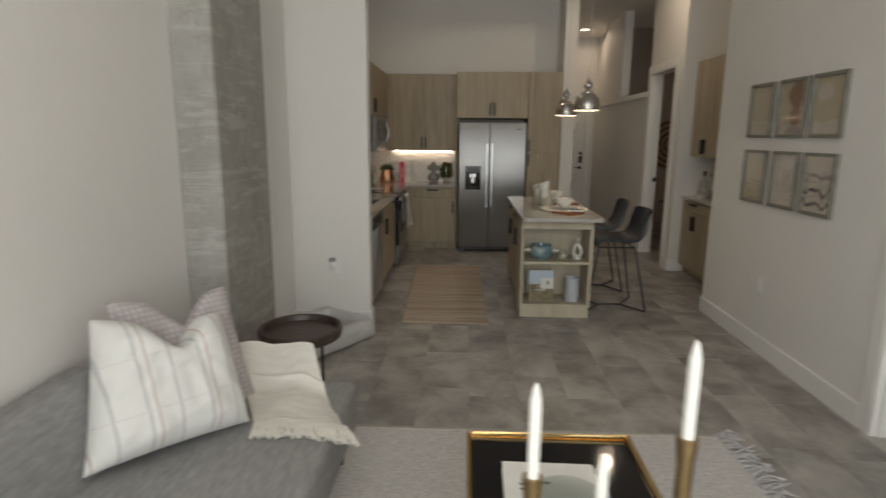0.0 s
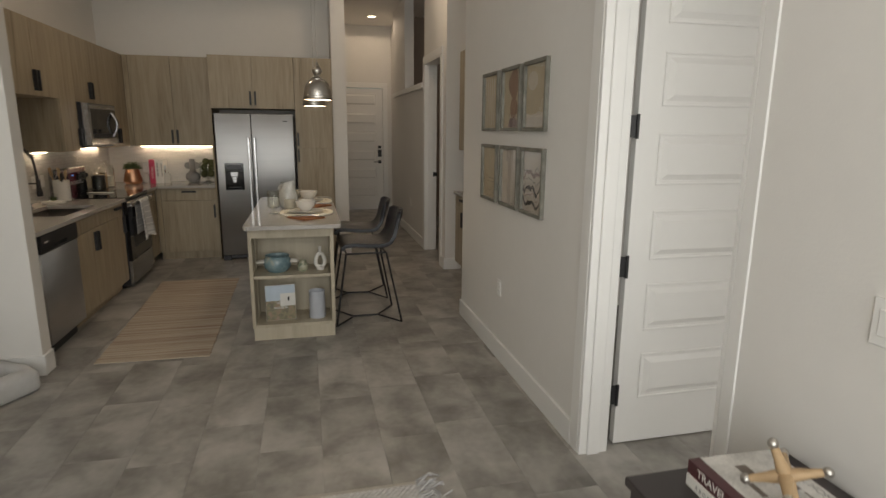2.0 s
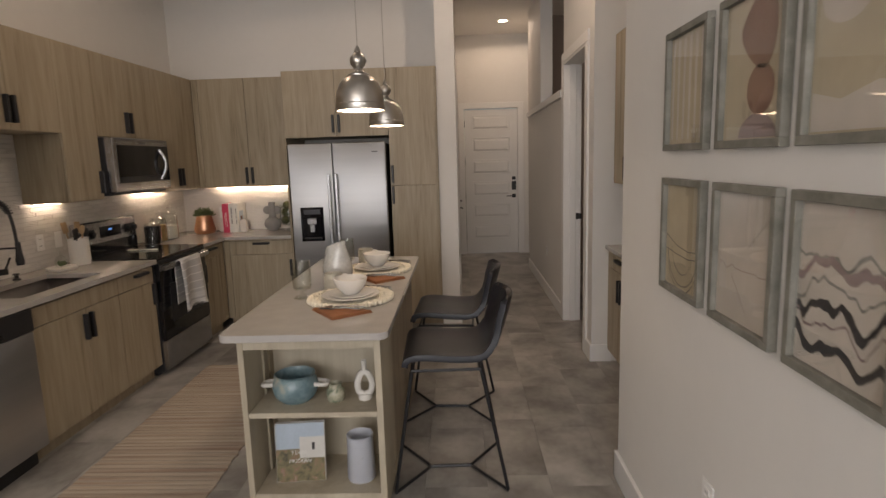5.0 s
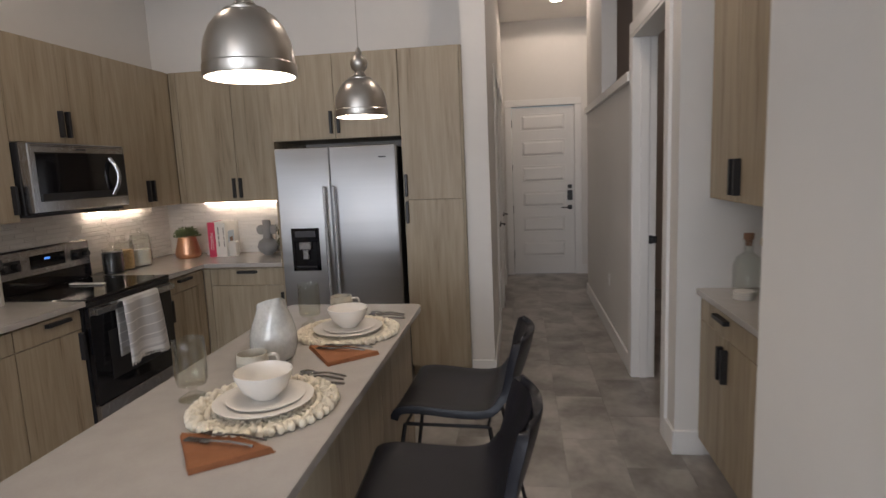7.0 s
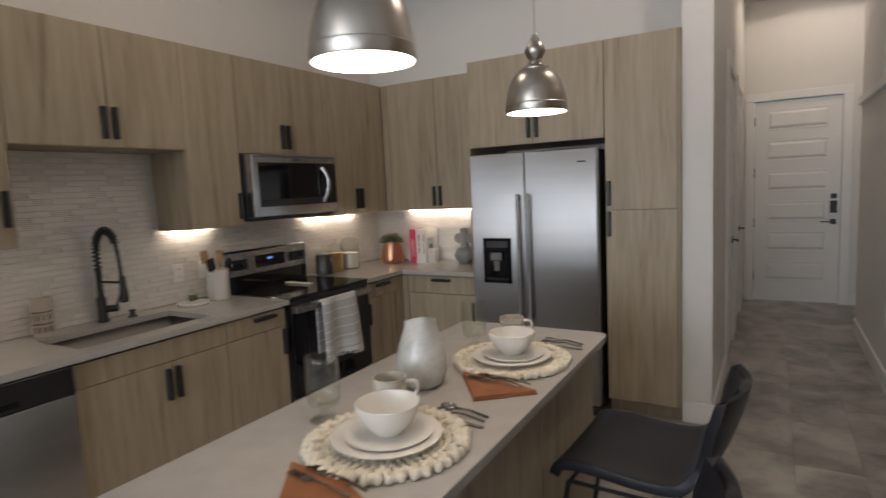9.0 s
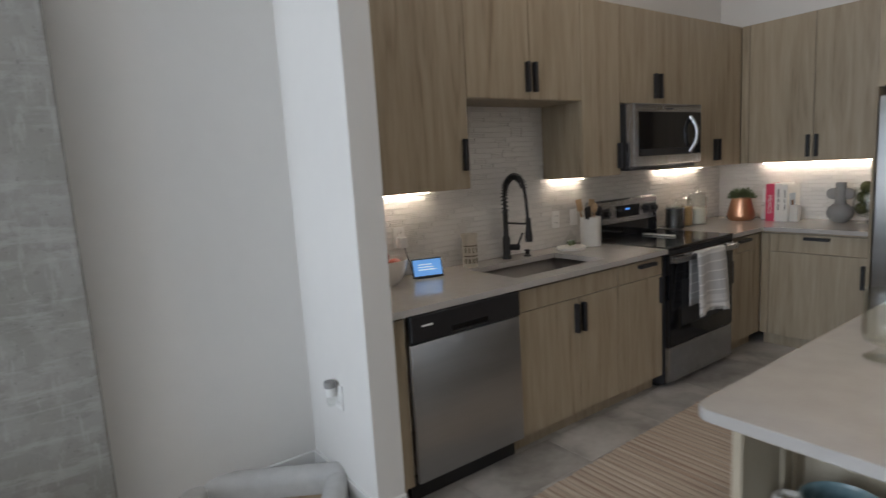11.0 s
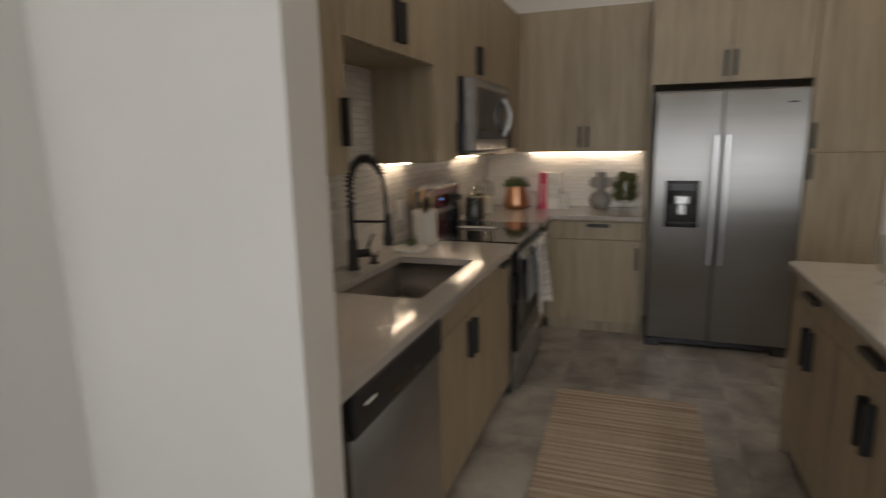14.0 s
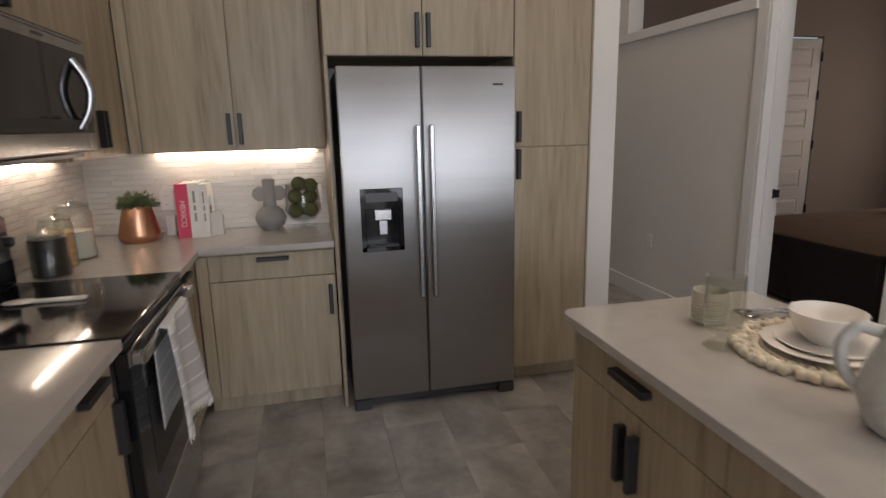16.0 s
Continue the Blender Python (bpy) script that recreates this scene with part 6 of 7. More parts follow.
# pitcher: flattened lathe with a spout and a loop handle
pi = thing("pitcher", (1.218, 5.765, CT), "pearly glazed ceramic pitcher with loop handle", "pitcher")
bm = lathe([(0, 0), (0.055, 0), (0.075, 0.015), (0.088, 0.055), (0.086, 0.095), (0.074, 0.135), (0.062, 0.165), (0.055, 0.185), (0.054, 0.200), (0.050, 0.200), (0.051, 0.185), (0.057, 0.165), (0.068, 0.13), (0.08, 0.09), (0.08, 0.055), (0.06, 0.012), (0, 0.010)], seg=44)
for v in bm.verts:
    if v.co.z > 0.13:
        t = (v.co.z - 0.13) / 0.07
        v.co.z += t * 0.034 * max(-0.4, v.co.x / 0.056)
        if v.co.x > 0.02:
            v.co.x += 0.040 * t * t * (v.co.x / 0.056) ** 2
            v.co.y *= 1 - 0.55 * t * t * (v.co.x / 0.095)
    v.co += 0.002 * noise.noise_vector(v.co * 22)
    v.co.z = max(v.co.z, 0)
pmx = pose(1.218, 5.765, CT, 0, 0, -48) @ Matrix.Diagonal((0.96, 0.96, 1.06, 1))
bmesh.ops.transform(bm, matrix=pmx, verts=bm.verts)
part("jug_body", bm, GLAZE, pi, shade=True)
bm = tube(smooth_path([(-0.058, 0, 0.175), (-0.095, 0, 0.178), (-0.118, 0, 0.145), (-0.112, 0, 0.10), (-0.082, 0, 0.065)], 6), 0.0115, 10)
bmesh.ops.transform(bm, matrix=pmx, verts=bm.verts)
part("handle", bm, GLAZE, pi, shade=True)


def cloth_fold(corners, label, seed):
    """A linen square folded to a flap: three thin layers, each a little smaller, with soft wavy edges."""
    bm = bmesh.new()
    mid = sum((Vector((x, y, 0)) for x, y in corners), Vector()) / 4
    for k in range(3):
        lo, hi = [], []
        for q in range(4):
            a, b = Vector((*corners[q], 0)), Vector((*corners[(q + 1) % 4], 0))
            for i in range(8):
                p = a.lerp(b, i / 8)
                p += (p - mid) * (-0.02 * k + 0.03 * noise.noise(Vector((p.x * 14, p.y * 14, seed + k))))
                lift = 0.0018 * noise.noise(Vector((p.x * 22, p.y * 22, seed + 3 * k)))
                lo.append(bm.verts.new((p.x, p.y, CT + 0.0006 + 0.0046 * k)))
                hi.append(bm.verts.new((p.x, p.y, CT + 0.0050 + 0.0046 * k + lift)))
        top = bm.verts.new((mid.x, mid.y, CT + 0.0058 + 0.0046 * k))
        bm.faces.new(lo[::-1])
        for i in range(32):
            bm.faces.new((lo[i], lo[(i + 1) % 32], hi[(i + 1) % 32], hi[i]))
            bm.faces.new((hi[i], hi[(i + 1) % 32], top))
    bmesh.ops.recalc_face_normals(bm, faces=bm.faces)
    return single("napkin", bm, RUST, label, "napkin", "napkins")


cloth_fold([(1.222, 5.165), (1.355, 4.985), (1.512, 5.100), (1.375, 5.160)], "folded rust linen napkin with cutlery on it", 1)
cloth_fold([(1.296, 5.895), (1.440, 5.695), (1.592, 5.825), (1.450, 5.885)], "folded rust linen napkin with cutlery on it", 6)


def fork(x, y, z, a, ln=0.17):
    root = thing("fork", (0, 0, 0), "dark polished steel fork on the napkin", "fork", "forks")
    part("handle", tube([(0, 0, 0.002), (ln * 0.35, 0, 0.007), (ln * 0.62, 0, 0.004)], 0.0032, 6), CUTLERY, root, shade=True)
    part("head", box(ln * 0.62, ln * 0.76, -0.010, 0.010, 0.001, 0.004, 0.001), CUTLERY, root)
    for q in range(4):
        part("tine", box(ln * 0.75, ln, -0.010 + 0.0057 * q, -0.0072 + 0.0057 * q, 0.001, 0.0035), CUTLERY, root)
    return place(root, pose(x, y, z, 0, 0, a))


def spoon(x, y, a, ln=0.17, knife=False):
    root = thing("knife" if knife else "spoon", (0, 0, 0), "dark polished steel table knife" if knife else "dark polished steel spoon on the island", "knife" if knife else "spoon", "knives" if knife else "spoons")
    if knife:
        part("handle", box(0, 0.09, -0.006, 0.006, 0.0, 0.006, 0.002), CUTLERY, root)
        part("blade", box(0.09, 0.19, -0.007, 0.004, 0.0005, 0.0025, 0.0008), CUTLERY, root)
    else:
        part("handle", tube([(0, 0, 0.003), (ln * 0.4, 0, 0.010), (ln * 0.72, 0, 0.004)], 0.0034, 6), CUTLERY, root, shade=True)
        bm = bmesh.new()
        bmesh.ops.create_uvsphere(bm, u_segments=16, v_segments=8, radius=1.0, matrix=Matrix.Translation((ln * 0.86, 0, 0.0055)) @ Matrix.Diagonal((0.028, 0.018, 0.005, 1)))
        part("bowl", bm, CUTLERY, root, shade=True)
    return place(root, pose(x, y, CT + 0.0005, 0, 0, a))


for bx, by in ((1.465, 5.115), (1.545, 5.840)):
    fork(bx + 0.015, by + 0.010, CT + 0.0175, 170, 0.195)
    fork(bx - 0.005, by - 0.022, CT + 0.0175, 172, 0.195)
for bx, by in ((1.535, 5.60), (1.572, 6.385)):
    spoon(bx, by, 168)
    spoon(bx, by - 0.028, 172)
    spoon(bx + 0.015, by - 0.065, 172, knife=True)

# ---- things along the west worktop ----
fb = thing("fruit_bowl", (-0.88, 5.03, CT), "pale ceramic bowl filled with red fruit", "bowl")
part("bowl", lathe([(0, 0), (0.06, 0), (0.095, 0.03), (0.118, 0.09), (0.122, 0.13), (0.117, 0.13), (0.11, 0.09), (0.085, 0.032), (0, 0.012)], (-0.88, 5.03, CT), 36), CERAMIC, fb, shade=True)
FRUIT = plain("red_fruit_skin", (0.42, 0.11, 0.07), 0.4, vary=0.25, scale=14)
for fx, fy, fz in ((-0.05, 0.02, 0.10), (0.03, -0.04, 0.10), (0.035, 0.045, 0.10), (-0.01, 0.0, 0.14), (-0.03, -0.05, 0.10)):
    single("fruit", lathe([(0, -0.034), (0.018, -0.033), (0.034, -0.012), (0.037, 0.006), (0.028, 0.028), (0.010, 0.034), (0, 0.030)], (-0.88 + fx, 5.03 + fy, CT + fz), 18), FRUIT, "ripe red fruit in the ceramic bowl", "fruit", "fruit in the bowl", True)
tabm = pose(-0.835, 5.275, CT, 0, 0, 72)
tab = thing("smart_display", (0, 0, 0), "small black smart display with blue screen", "display")
part("case", box(-0.085, 0.085, 0, 0.010, 0, 0.105, 0.003), BLACK, tab)
part("screen", box(-0.078, 0.078, -0.001, 0.0005, 0.010, 0.098), plain("lit_blue_screen", (0.14, 0.32, 0.62), 0.2, emit=0.9), tab, "lit blue screen")
part("text_bar", boxes(*[(-0.05, 0.045 - 0.01 * k, -0.0018, -0.0008, 0.040 + 0.014 * k, 0.045 + 0.014 * k) for k in range(3)]), plain("screen_text", (0.70, 0.78, 0.90), 0.3, emit=0.7), tab)
for o in tab.children:
    o.matrix_basis = pose(0, 0, 0.006, -22, 0, 0)
part("base", box(-0.06, 0.06, 0.006, 0.075, 0, 0.016, 0.005), BLACK, tab)
place(tab, tabm)
cv = thing("carved_vase", (-0.915, 5.625, CT), "cream cylinder vase with cut geometric pattern", "vase")
part("body", lathe([(0, 0), (0.034, 0), (0.036, 0.004), (0.036, 0.13), (0.040, 0.15), (0.040, 0.158), (0.034, 0.158), (0.030, 0.13), (0.030, 0.006), (0, 0.006)], (-0.915, 5.625, CT), 28), plain("cream_bisque", (0.55, 0.50, 0.42), 0.7, vary=0.05), cv, shade=True)
cut = plain("vase_cuts", (0.16, 0.13, 0.10), 0.8)
for k in range(5):
    a = -1.3 + 0.55 * k
    for z, w, hgt in ((0.02, 0.010, 0.022), (0.052, 0.018, 0.006), (0.07, 0.006, 0.024), (0.10, 0.018, 0.006)):
        bm = box(-w / 2, w / 2, -0.0368, -0.0355, z, z + hgt)
        bmesh.ops.transform(bm, matrix=Matrix.Translation((-0.915, 5.625, CT)) @ Matrix.Rotation(a + 1.57, 4, "Z"), verts=bm.verts)
        part("cut", bm, cut, cv)
cv.scale = (1.2, 1.2, 1.22)
single("round_trivet", lathe([(0, 0), (0.09, 0), (0.095, 0.006), (0.095, 0.014), (0.09, 0.018), (0, 0.018)], (-0.86, 6.43, CT), 40), plain("white_marble", (0.66, 0.64, 0.60), 0.3, vary=0.06, scale=7), "round white marble board on the worktop", "board", shade=True)
cl = thing("cloche", (-0.86, 6.43, CT + 0.018), "small glass cloche over a tiny green plant", "cloche")
part("dome", lathe([(0.036, 0), (0.038, 0.03), (0.034, 0.055), (0.018, 0.074), (0.005, 0.080), (0.006, 0.088), (0.010, 0.094), (0, 0.100)], (-0.86, 6.43, CT + 0.0185), 28), CLEAR, cl, shade=True)
bm = bmesh.new()
for k in range(18):
    bmesh.ops.create_icosphere(bm, subdivisions=1, radius=0.010, matrix=Matrix.Translation((-0.86 + rng.uniform(-0.018, 0.018), 6.43 + rng.uniform(-0.018, 0.018), CT + 0.03 + rng.uniform(0, 0.022))))
part("plant", bm, LEAF, cl)
cr = thing("utensil_crock", (-0.85, 6.615, CT), "white crock holding wooden kitchen utensils", "crock")
part("crock", lathe([(0, 0), (0.057, 0), (0.060, 0.004), (0.060, 0.150), (0.056, 0.152), (0.053, 0.148), (0.053, 0.01), (0, 0.01)], (-0.85, 6.615, CT), 36), bpy.data.materials["white_marble"], cr, shade=True)


cr.scale = (1.12, 1.12, 1.28)


def utensil(name, dx, dy, tilt_x, tilt_y, length, head, material, label):
    root = thing(name, (0, 0, 0), label, "utensil", "utensils in the crock")
    part("stick", lathe([(0, 0), (0.006, 0), (0.0055, length), (0, length)], seg=10), material, root, shade=True)
    if head == "spoon":
        bm = bmesh.new()
        bmesh.ops.create_uvsphere(bm, u_segments=14, v_segments=8, radius=1.0, matrix=Matrix.Translation((0, 0, length + 0.02)) @ Matrix.Diagonal((0.012, 0.026, 0.036, 1)))
    else:
        bm = box(-0.005, 0.005, -0.028, 0.028, length - 0.005, length + 0.075, 0.004)
    part("head", bm, material, root, shade=head == "spoon")
    return place(root, pose(-0.85 + dx, 6.615 + dy, CT + 0.04, tilt_x, tilt_y, 0))


utensil("wooden_spoon", 0.02, 0.0, 6, 9, 0.20, "spoon", BEECH, "pale wooden spoon standing in the crock")
utensil("wooden_spatula", -0.015, 0.01, -9, -3, 0.195, "flat", BEECH, "pale wooden spatula standing in the crock")
utensil("black_turner", 0.015, -0.02, 14, 6, 0.16, "flat", BLACK, "black nylon turner standing in the crock")
utensil("black_ladle", 0.0, 0.025, -15, 5, 0.17, "spoon", BLACK, "black nylon spoon standing in the crock")
utensil("wooden_paddle", -0.03, -0.015, 5, -8, 0.20, "flat", BEECH, "broad wooden paddle standing in the crock")
rest = bmesh.new()
bmesh.ops.create_uvsphere(rest, u_segments=20, v_segments=8, radius=1.0, matrix=Matrix.Translation((-0.79, 7.185, 0.928)) @ Matrix.Diagonal((0.055, 0.036, 0.0065, 1)))
bm_box(rest, -0.75, -0.585, 7.163, 7.195, 0.9225, 0.934, 0.005, 2)
single("spoon_rest", rest, CERAMIC, "white ceramic spoon rest on the cooktop", "spoon rest", shade=True)


def jar(x, y, r, h, fill, fill_h, label, group="storage jars"):
    root = thing("storage_jar", (x, y, CT), label, "jar", group)
    part("glass", lathe([(0, 0), (r, 0), (r, h * 0.86), (r * 0.9, h * 0.93), (r * 0.86, h), (r * 0.82, h), (r * 0.86, h * 0.92), (r * 0.95, h * 0.85), (r * 0.95, 0.005), (0, 0.005)], (x, y, CT), 32), CLEAR, root, shade=True)
    part("contents", lathe([(0, 0.006), (r * 0.93, 0.006), (r * 0.93, fill_h), (0, fill_h + 0.004)], (x, y, CT), 28), fill, root, shade=True)
    part("lid", lathe([(0, h), (r * 0.9, h), (r * 0.9, h + 0.008), (r * 0.3, h + 0.016), (0.008, h + 0.020), (0.014, h + 0.032), (0.010, h + 0.042), (0, h + 0.044)], (x, y, CT), 28), CLEAR, root, "glass lid with knob", shade=True)
    root.scale = (1.3, 1.3, 1.38)


jar(-0.855, 7.62, 0.056, 0.125, plain("coffee_beans", (0.012, 0.009, 0.008), 0.5, vary=0.4, scale=90, bump=1, bump_scale=120), 0.115, "glass jar of dark coffee beans")
jar(-0.885, 7.79, 0.052, 0.150, plain("dried_pasta", (0.52, 0.34, 0.14), 0.6, vary=0.4, scale=70, bump=1, bump_scale=90), 0.110, "glass jar of golden dried pasta")
jar(-0.875, 7.965, 0.060, 0.175, plain("white_flour", (0.70, 0.66, 0.58), 0.9, vary=0.04), 0.095, "tall glass jar half full of flour")
pp = thing("potted_plant", (-0.70, 8.33, CT), "green leafy plant in a copper pot", "plant")
part("pot", lathe([(0, 0), (0.060, 0), (0.072, 0.012), (0.076, 0.035), (0.050, 0.150), (0.046, 0.150), (0.046, 0.13), (0, 0.13)], (-0.70, 8.33, CT), 36), COPPER, pp, "brushed copper pot", shade=True)
bm = bmesh.new()
for k in range(1100):
    a, b = rng.uniform(0, 6.283), math.acos(rng.uniform(-0.1, 1.0))
    rr = rng.uniform(0.030, 0.074) * (1 + 0.15 * math.sin(5 * a))
    p = Vector((-0.70 + rr * math.sin(b) * math.cos(a), 8.33 + rr * math.sin(b) * math.sin(a), CT + 0.148 + 0.85 * rr * math.cos(b)))
    d = Vector((math.sin(b) * math.cos(a), math.sin(b) * math.sin(a), math.cos(b)))
    bmesh.ops.create_cone(bm, segments=4, radius1=0.0026, radius2=0.0, depth=0.015, cap_ends=False, matrix=Matrix.Translation(p) @ d.to_track_quat("Z", "Y").to_matrix().to_4x4())
part("foliage", bm, LEAF, pp, "small pointed green leaves")["kind"] = "stuff"


pp.scale = (1.38, 1.38, 1.25)


def upright_book(x, w, h, d, cover, label, lean=0):
    root = thing("recipe_book", (0, 0, 0), label, "book", "recipe books")
    part("cover", boxes((0, 0.003, 0, d, 0, h), (w - 0.003, w, 0, d, 0, h), (0.003, w - 0.003, 0, 0.004, 0, h)), cover, root)
    part("page_block", box(0.003, w - 0.003, 0.004, d - 0.003, 0.003, h - 0.003), PAPER, root)
    if cover is PINK:
        letters("MEXICO", 0.031, pose(w * 0.30, -0.0006, h * 0.70, 90, 0, 0) @ pose(0, 0, 0, 0, 0, -90), PAPER, root)
    else:
        part("spine_bar", boxes((w * 0.4, w * 0.62, -0.0008, 0.0003, h * 0.30, h * 0.46), (w * 0.4, w * 0.62, -0.0008, 0.0003, h * 0.50, h * 0.60), (w * 0.4, w * 0.62, -0.0008, 0.0003, h * 0.64, h * 0.86)), GREYCER, root)
    if "photo" in label:
        part("photo_print", box(w, w + 0.0006, 0.03, 0.11, h * 0.35, h * 0.75), bpy.data.materials["sky_print"], root, "small photo on the cover")
        part("photo_detail", box(w, w + 0.0010, 0.05, 0.09, h * 0.42, h * 0.56), TERRA, root)
    return place(root, pose(x, 8.33, CT, 0, lean, 0) @ Matrix.Scale(1.25, 4))


upright_book(-0.508, 0.052, 0.234, 0.18, PINK, "upright recipe book with crimson spine")
upright_book(-0.442, 0.044, 0.236, 0.18, PAPER, "upright recipe book with white spine")
upright_book(-0.386, 0.030, 0.230, 0.18, PAPER, "upright recipe book with a photo cover")
single("arch_bookend", (lambda b: (bmesh.ops.bevel(b, geom=[e for e in b.edges if abs(e.verts[0].co.z - CT - 0.13) < 1e-4 and abs(e.verts[1].co.z - CT - 0.13) < 1e-4 and abs(e.verts[0].co.x - e.verts[1].co.x) < 1e-4], offset=0.026, segments=6, profile=0.5, affect="EDGES"), b)[1])(box(-0.346, -0.284, 8.36, 8.42, CT, CT + 0.13)), CERAMIC, "white arched bookend beside the books", "bookend")
single("arch_bookend", box(-0.590, -0.540, 8.42, 8.46, CT, CT + 0.115, 0.010, 3), CERAMIC, "white bookend behind the crimson book", "bookend")
va = thing("sculptural_vase", (-0.03, 8.44, CT), "grey matte ceramic vase with two disc handles", "vase")
part("body", lathe([(0, 0), (0.030, 0), (0.055, 0.025), (0.062, 0.05), (0.052, 0.078), (0.026, 0.098), (0.024, 0.13), (0.024, 0.205), (0.020, 0.206), (0.018, 0.13), (0, 0.11)], (-0.03, 8.44, CT), 32), GREYCER, va, shade=True)
for s in (-1, 1):
    bm = lathe([(0, -0.007), (0.028, -0.007), (0.030, 0.0), (0.028, 0.007), (0, 0.007)], seg=24)
    bmesh.ops.transform(bm, matrix=pose(-0.03 + s * 0.036, 8.44, CT + 0.148, 90, 0, 0), verts=bm.verts)
    part("disc_handle", bm, GREYCER, va, shade=True)
va.scale = (1.42, 1.42, 1.42)
gb = thing("glass_compote", (0.155, 8.43, CT), "footed clear glass bowl of moss balls", "compote")
part("compote_glass", lathe([(0, 0), (0.05, 0), (0.052, 0.004), (0.014, 0.018), (0.014, 0.028), (0.05, 0.040), (0.074, 0.075), (0.072, 0.13), (0.066, 0.175), (0.070, 0.188), (0.068, 0.188), (0.063, 0.175), (0.070, 0.13), (0.071, 0.078), (0.045, 0.044), (0, 0.036)], (0.155, 8.43, CT), 36), CLEAR, gb, shade=True)
gb.scale = (1.38, 1.38, 1.38)
for bx, by, bz in ((-0.03, -0.015, 0.078), (0.030, -0.02, 0.080), (0.0, 0.03, 0.082), (-0.03, 0.0, 0.135), (0.030, 0.0, 0.132), (-0.012, -0.01, 0.188), (0.034, 0.01, 0.178)):
    bm = bmesh.new()
    bmesh.ops.create_icosphere(bm, subdivisions=3, radius=0.0425, matrix=Matrix.Translation((0.155 + 1.38 * bx, 8.43 + 1.38 * by, CT + 1.38 * bz)))
    for v in bm.verts:
        v.co += 0.002 * noise.noise_vector(v.co * 120)
    single("moss_ball", bm, MOSS, "dark green decorative moss ball", "moss ball", "moss balls", True)

# towel over the oven handle
tw = bmesh.new()
rows = []
for i in range(31):
    s = i / 30
    row = []
    for k in range(17):
        u = k / 16
        y = 6.935 + (0.35 + 0.05 * s) * u - 0.02 * s
        fold = (0.008 + 0.016 * s) * math.sin(2 * math.pi * (u * 1.6 + 0.1)) + 0.006 * math.sin(7 * u + 3 * s)
        z = 0.866 - 0.385 * s - 0.02 * u * s + 0.02 * s * math.sin(3 * u)
        row.append(tw.verts.new((-0.284 + fold * 0.9 + 0.020 * s + 0.018 * s * u, y, z)))
    rows.append(row)
back = [[tw.verts.new((-0.328 - 0.004 * math.sin(5 * k / 16), 6.925 + 0.35 * k / 16, 0.845 - 0.065 * q)) for k in range(17)] for q in range(6)]
top = [tw.verts.new((-0.308, 6.935 + 0.35 * k / 16, 0.874)) for k in range(17)]
seq = [r for r in back[::-1]] + [top] + rows
for a, b in zip(seq, seq[1:]):
    for k in range(16):
        tw.faces.new((a[k], a[k + 1], b[k + 1], b[k]))
bmesh.ops.recalc_face_normals(tw, faces=tw.faces)
towel = thing("dish_towel", (-0.30, 7.11, 0.48), "grey and white striped dish towel over the oven handle", "towel")
tc_ = part("cloth", tw, TOWEL, towel, shade=True)
md = tc_.modifiers.new("thick", "SOLIDIFY")
md.thickness = 0.003
bm = bmesh.new()
for k in range(60):
    u = k / 59
    v = Vector((-0.264 + 0.018 * u + 0.9 * (0.024 * math.sin(2 * math.pi * (u * 1.6 + 0.1)) + 0.006 * math.sin(7 * u + 3)), 6.915 + 0.40 * u, 0.483 - 0.02 * u + 0.02 * math.sin(3 * u)))
    tube([v, v + Vector((rng.uniform(-0.003, 0.003), rng.uniform(-0.003, 0.003), -rng.uniform(0.015, 0.024)))], 0.0016, 4, bm)
part("tassel_fringe", bm, PAPER, towel)["kind"] = "stuff"

# ---- niche things ----
bo = thing("glass_decanter", (3.20, 6.745, CT), "clear glass bottle with cork stopper", "bottle")
part("bottle", lathe([(0, 0), (0.048, 0), (0.052, 0.006), (0.052, 0.10), (0.040, 0.13), (0.018, 0.145), (0.016, 0.18), (0.019, 0.182), (0.019, 0.19), (0.013, 0.19), (0.013, 0.148), (0.036, 0.126), (0.048, 0.098), (0.048, 0.008), (0, 0.008)], (3.20, 6.745, CT), 32), CLEAR, bo, shade=True)
part("stopper", lathe([(0, 0.17), (0.012, 0.17), (0.013, 0.19), (0.018, 0.192), (0.018, 0.212), (0, 0.213)], (3.20, 6.745, CT), 20), plain("cork", (0.24, 0.13, 0.08), 0.8, vary=0.2, scale=60), bo, "brown cork stopper", shade=True)
bo.scale = (1.3, 1.3, 1.4)
co = thing("coaster_stack", (3.145, 6.645, CT), "stack of round white coasters", "coasters")
for k in range(4):
    part("coaster", lathe([(0, 0.0003), (0.045, 0.0003), (0.047, 0.004), (0.045, 0.0085), (0, 0.0085)], (3.145 + 0.002 * (k % 2), 6.645, CT + 0.0098 * k), 28), CERAMIC, co, shade=True)
for gx, gy in ((3.22, 6.52), (3.25, 6.40), (3.31, 6.48), (3.31, 6.34)):
    single("pink_tumbler", lathe([(0, 0), (0.032, 0), (0.036, 0.004), (0.038, 0.045), (0.036, 0.05), (0.039, 0.095), (0.037, 0.095), (0.034, 0.05), (0.036, 0.045), (0.033, 0.008), (0, 0.008)], (gx, gy, CT), 24), PINKGLASS, "pink ribbed glass tumbler", "glass", "pink tumblers", True)
dv = thing("dried_stems", (3.32, 6.78, CT), "dried cream stems in a slim vase", "dried flowers")
part("vase", lathe([(0, 0), (0.025, 0), (0.03, 0.03), (0.018, 0.09), (0.015, 0.12), (0.012, 0.12), (0.014, 0.09), (0, 0.02)], (3.32, 6.78, CT), 20), CERAMIC, dv, shade=True)
bm = bmesh.new()
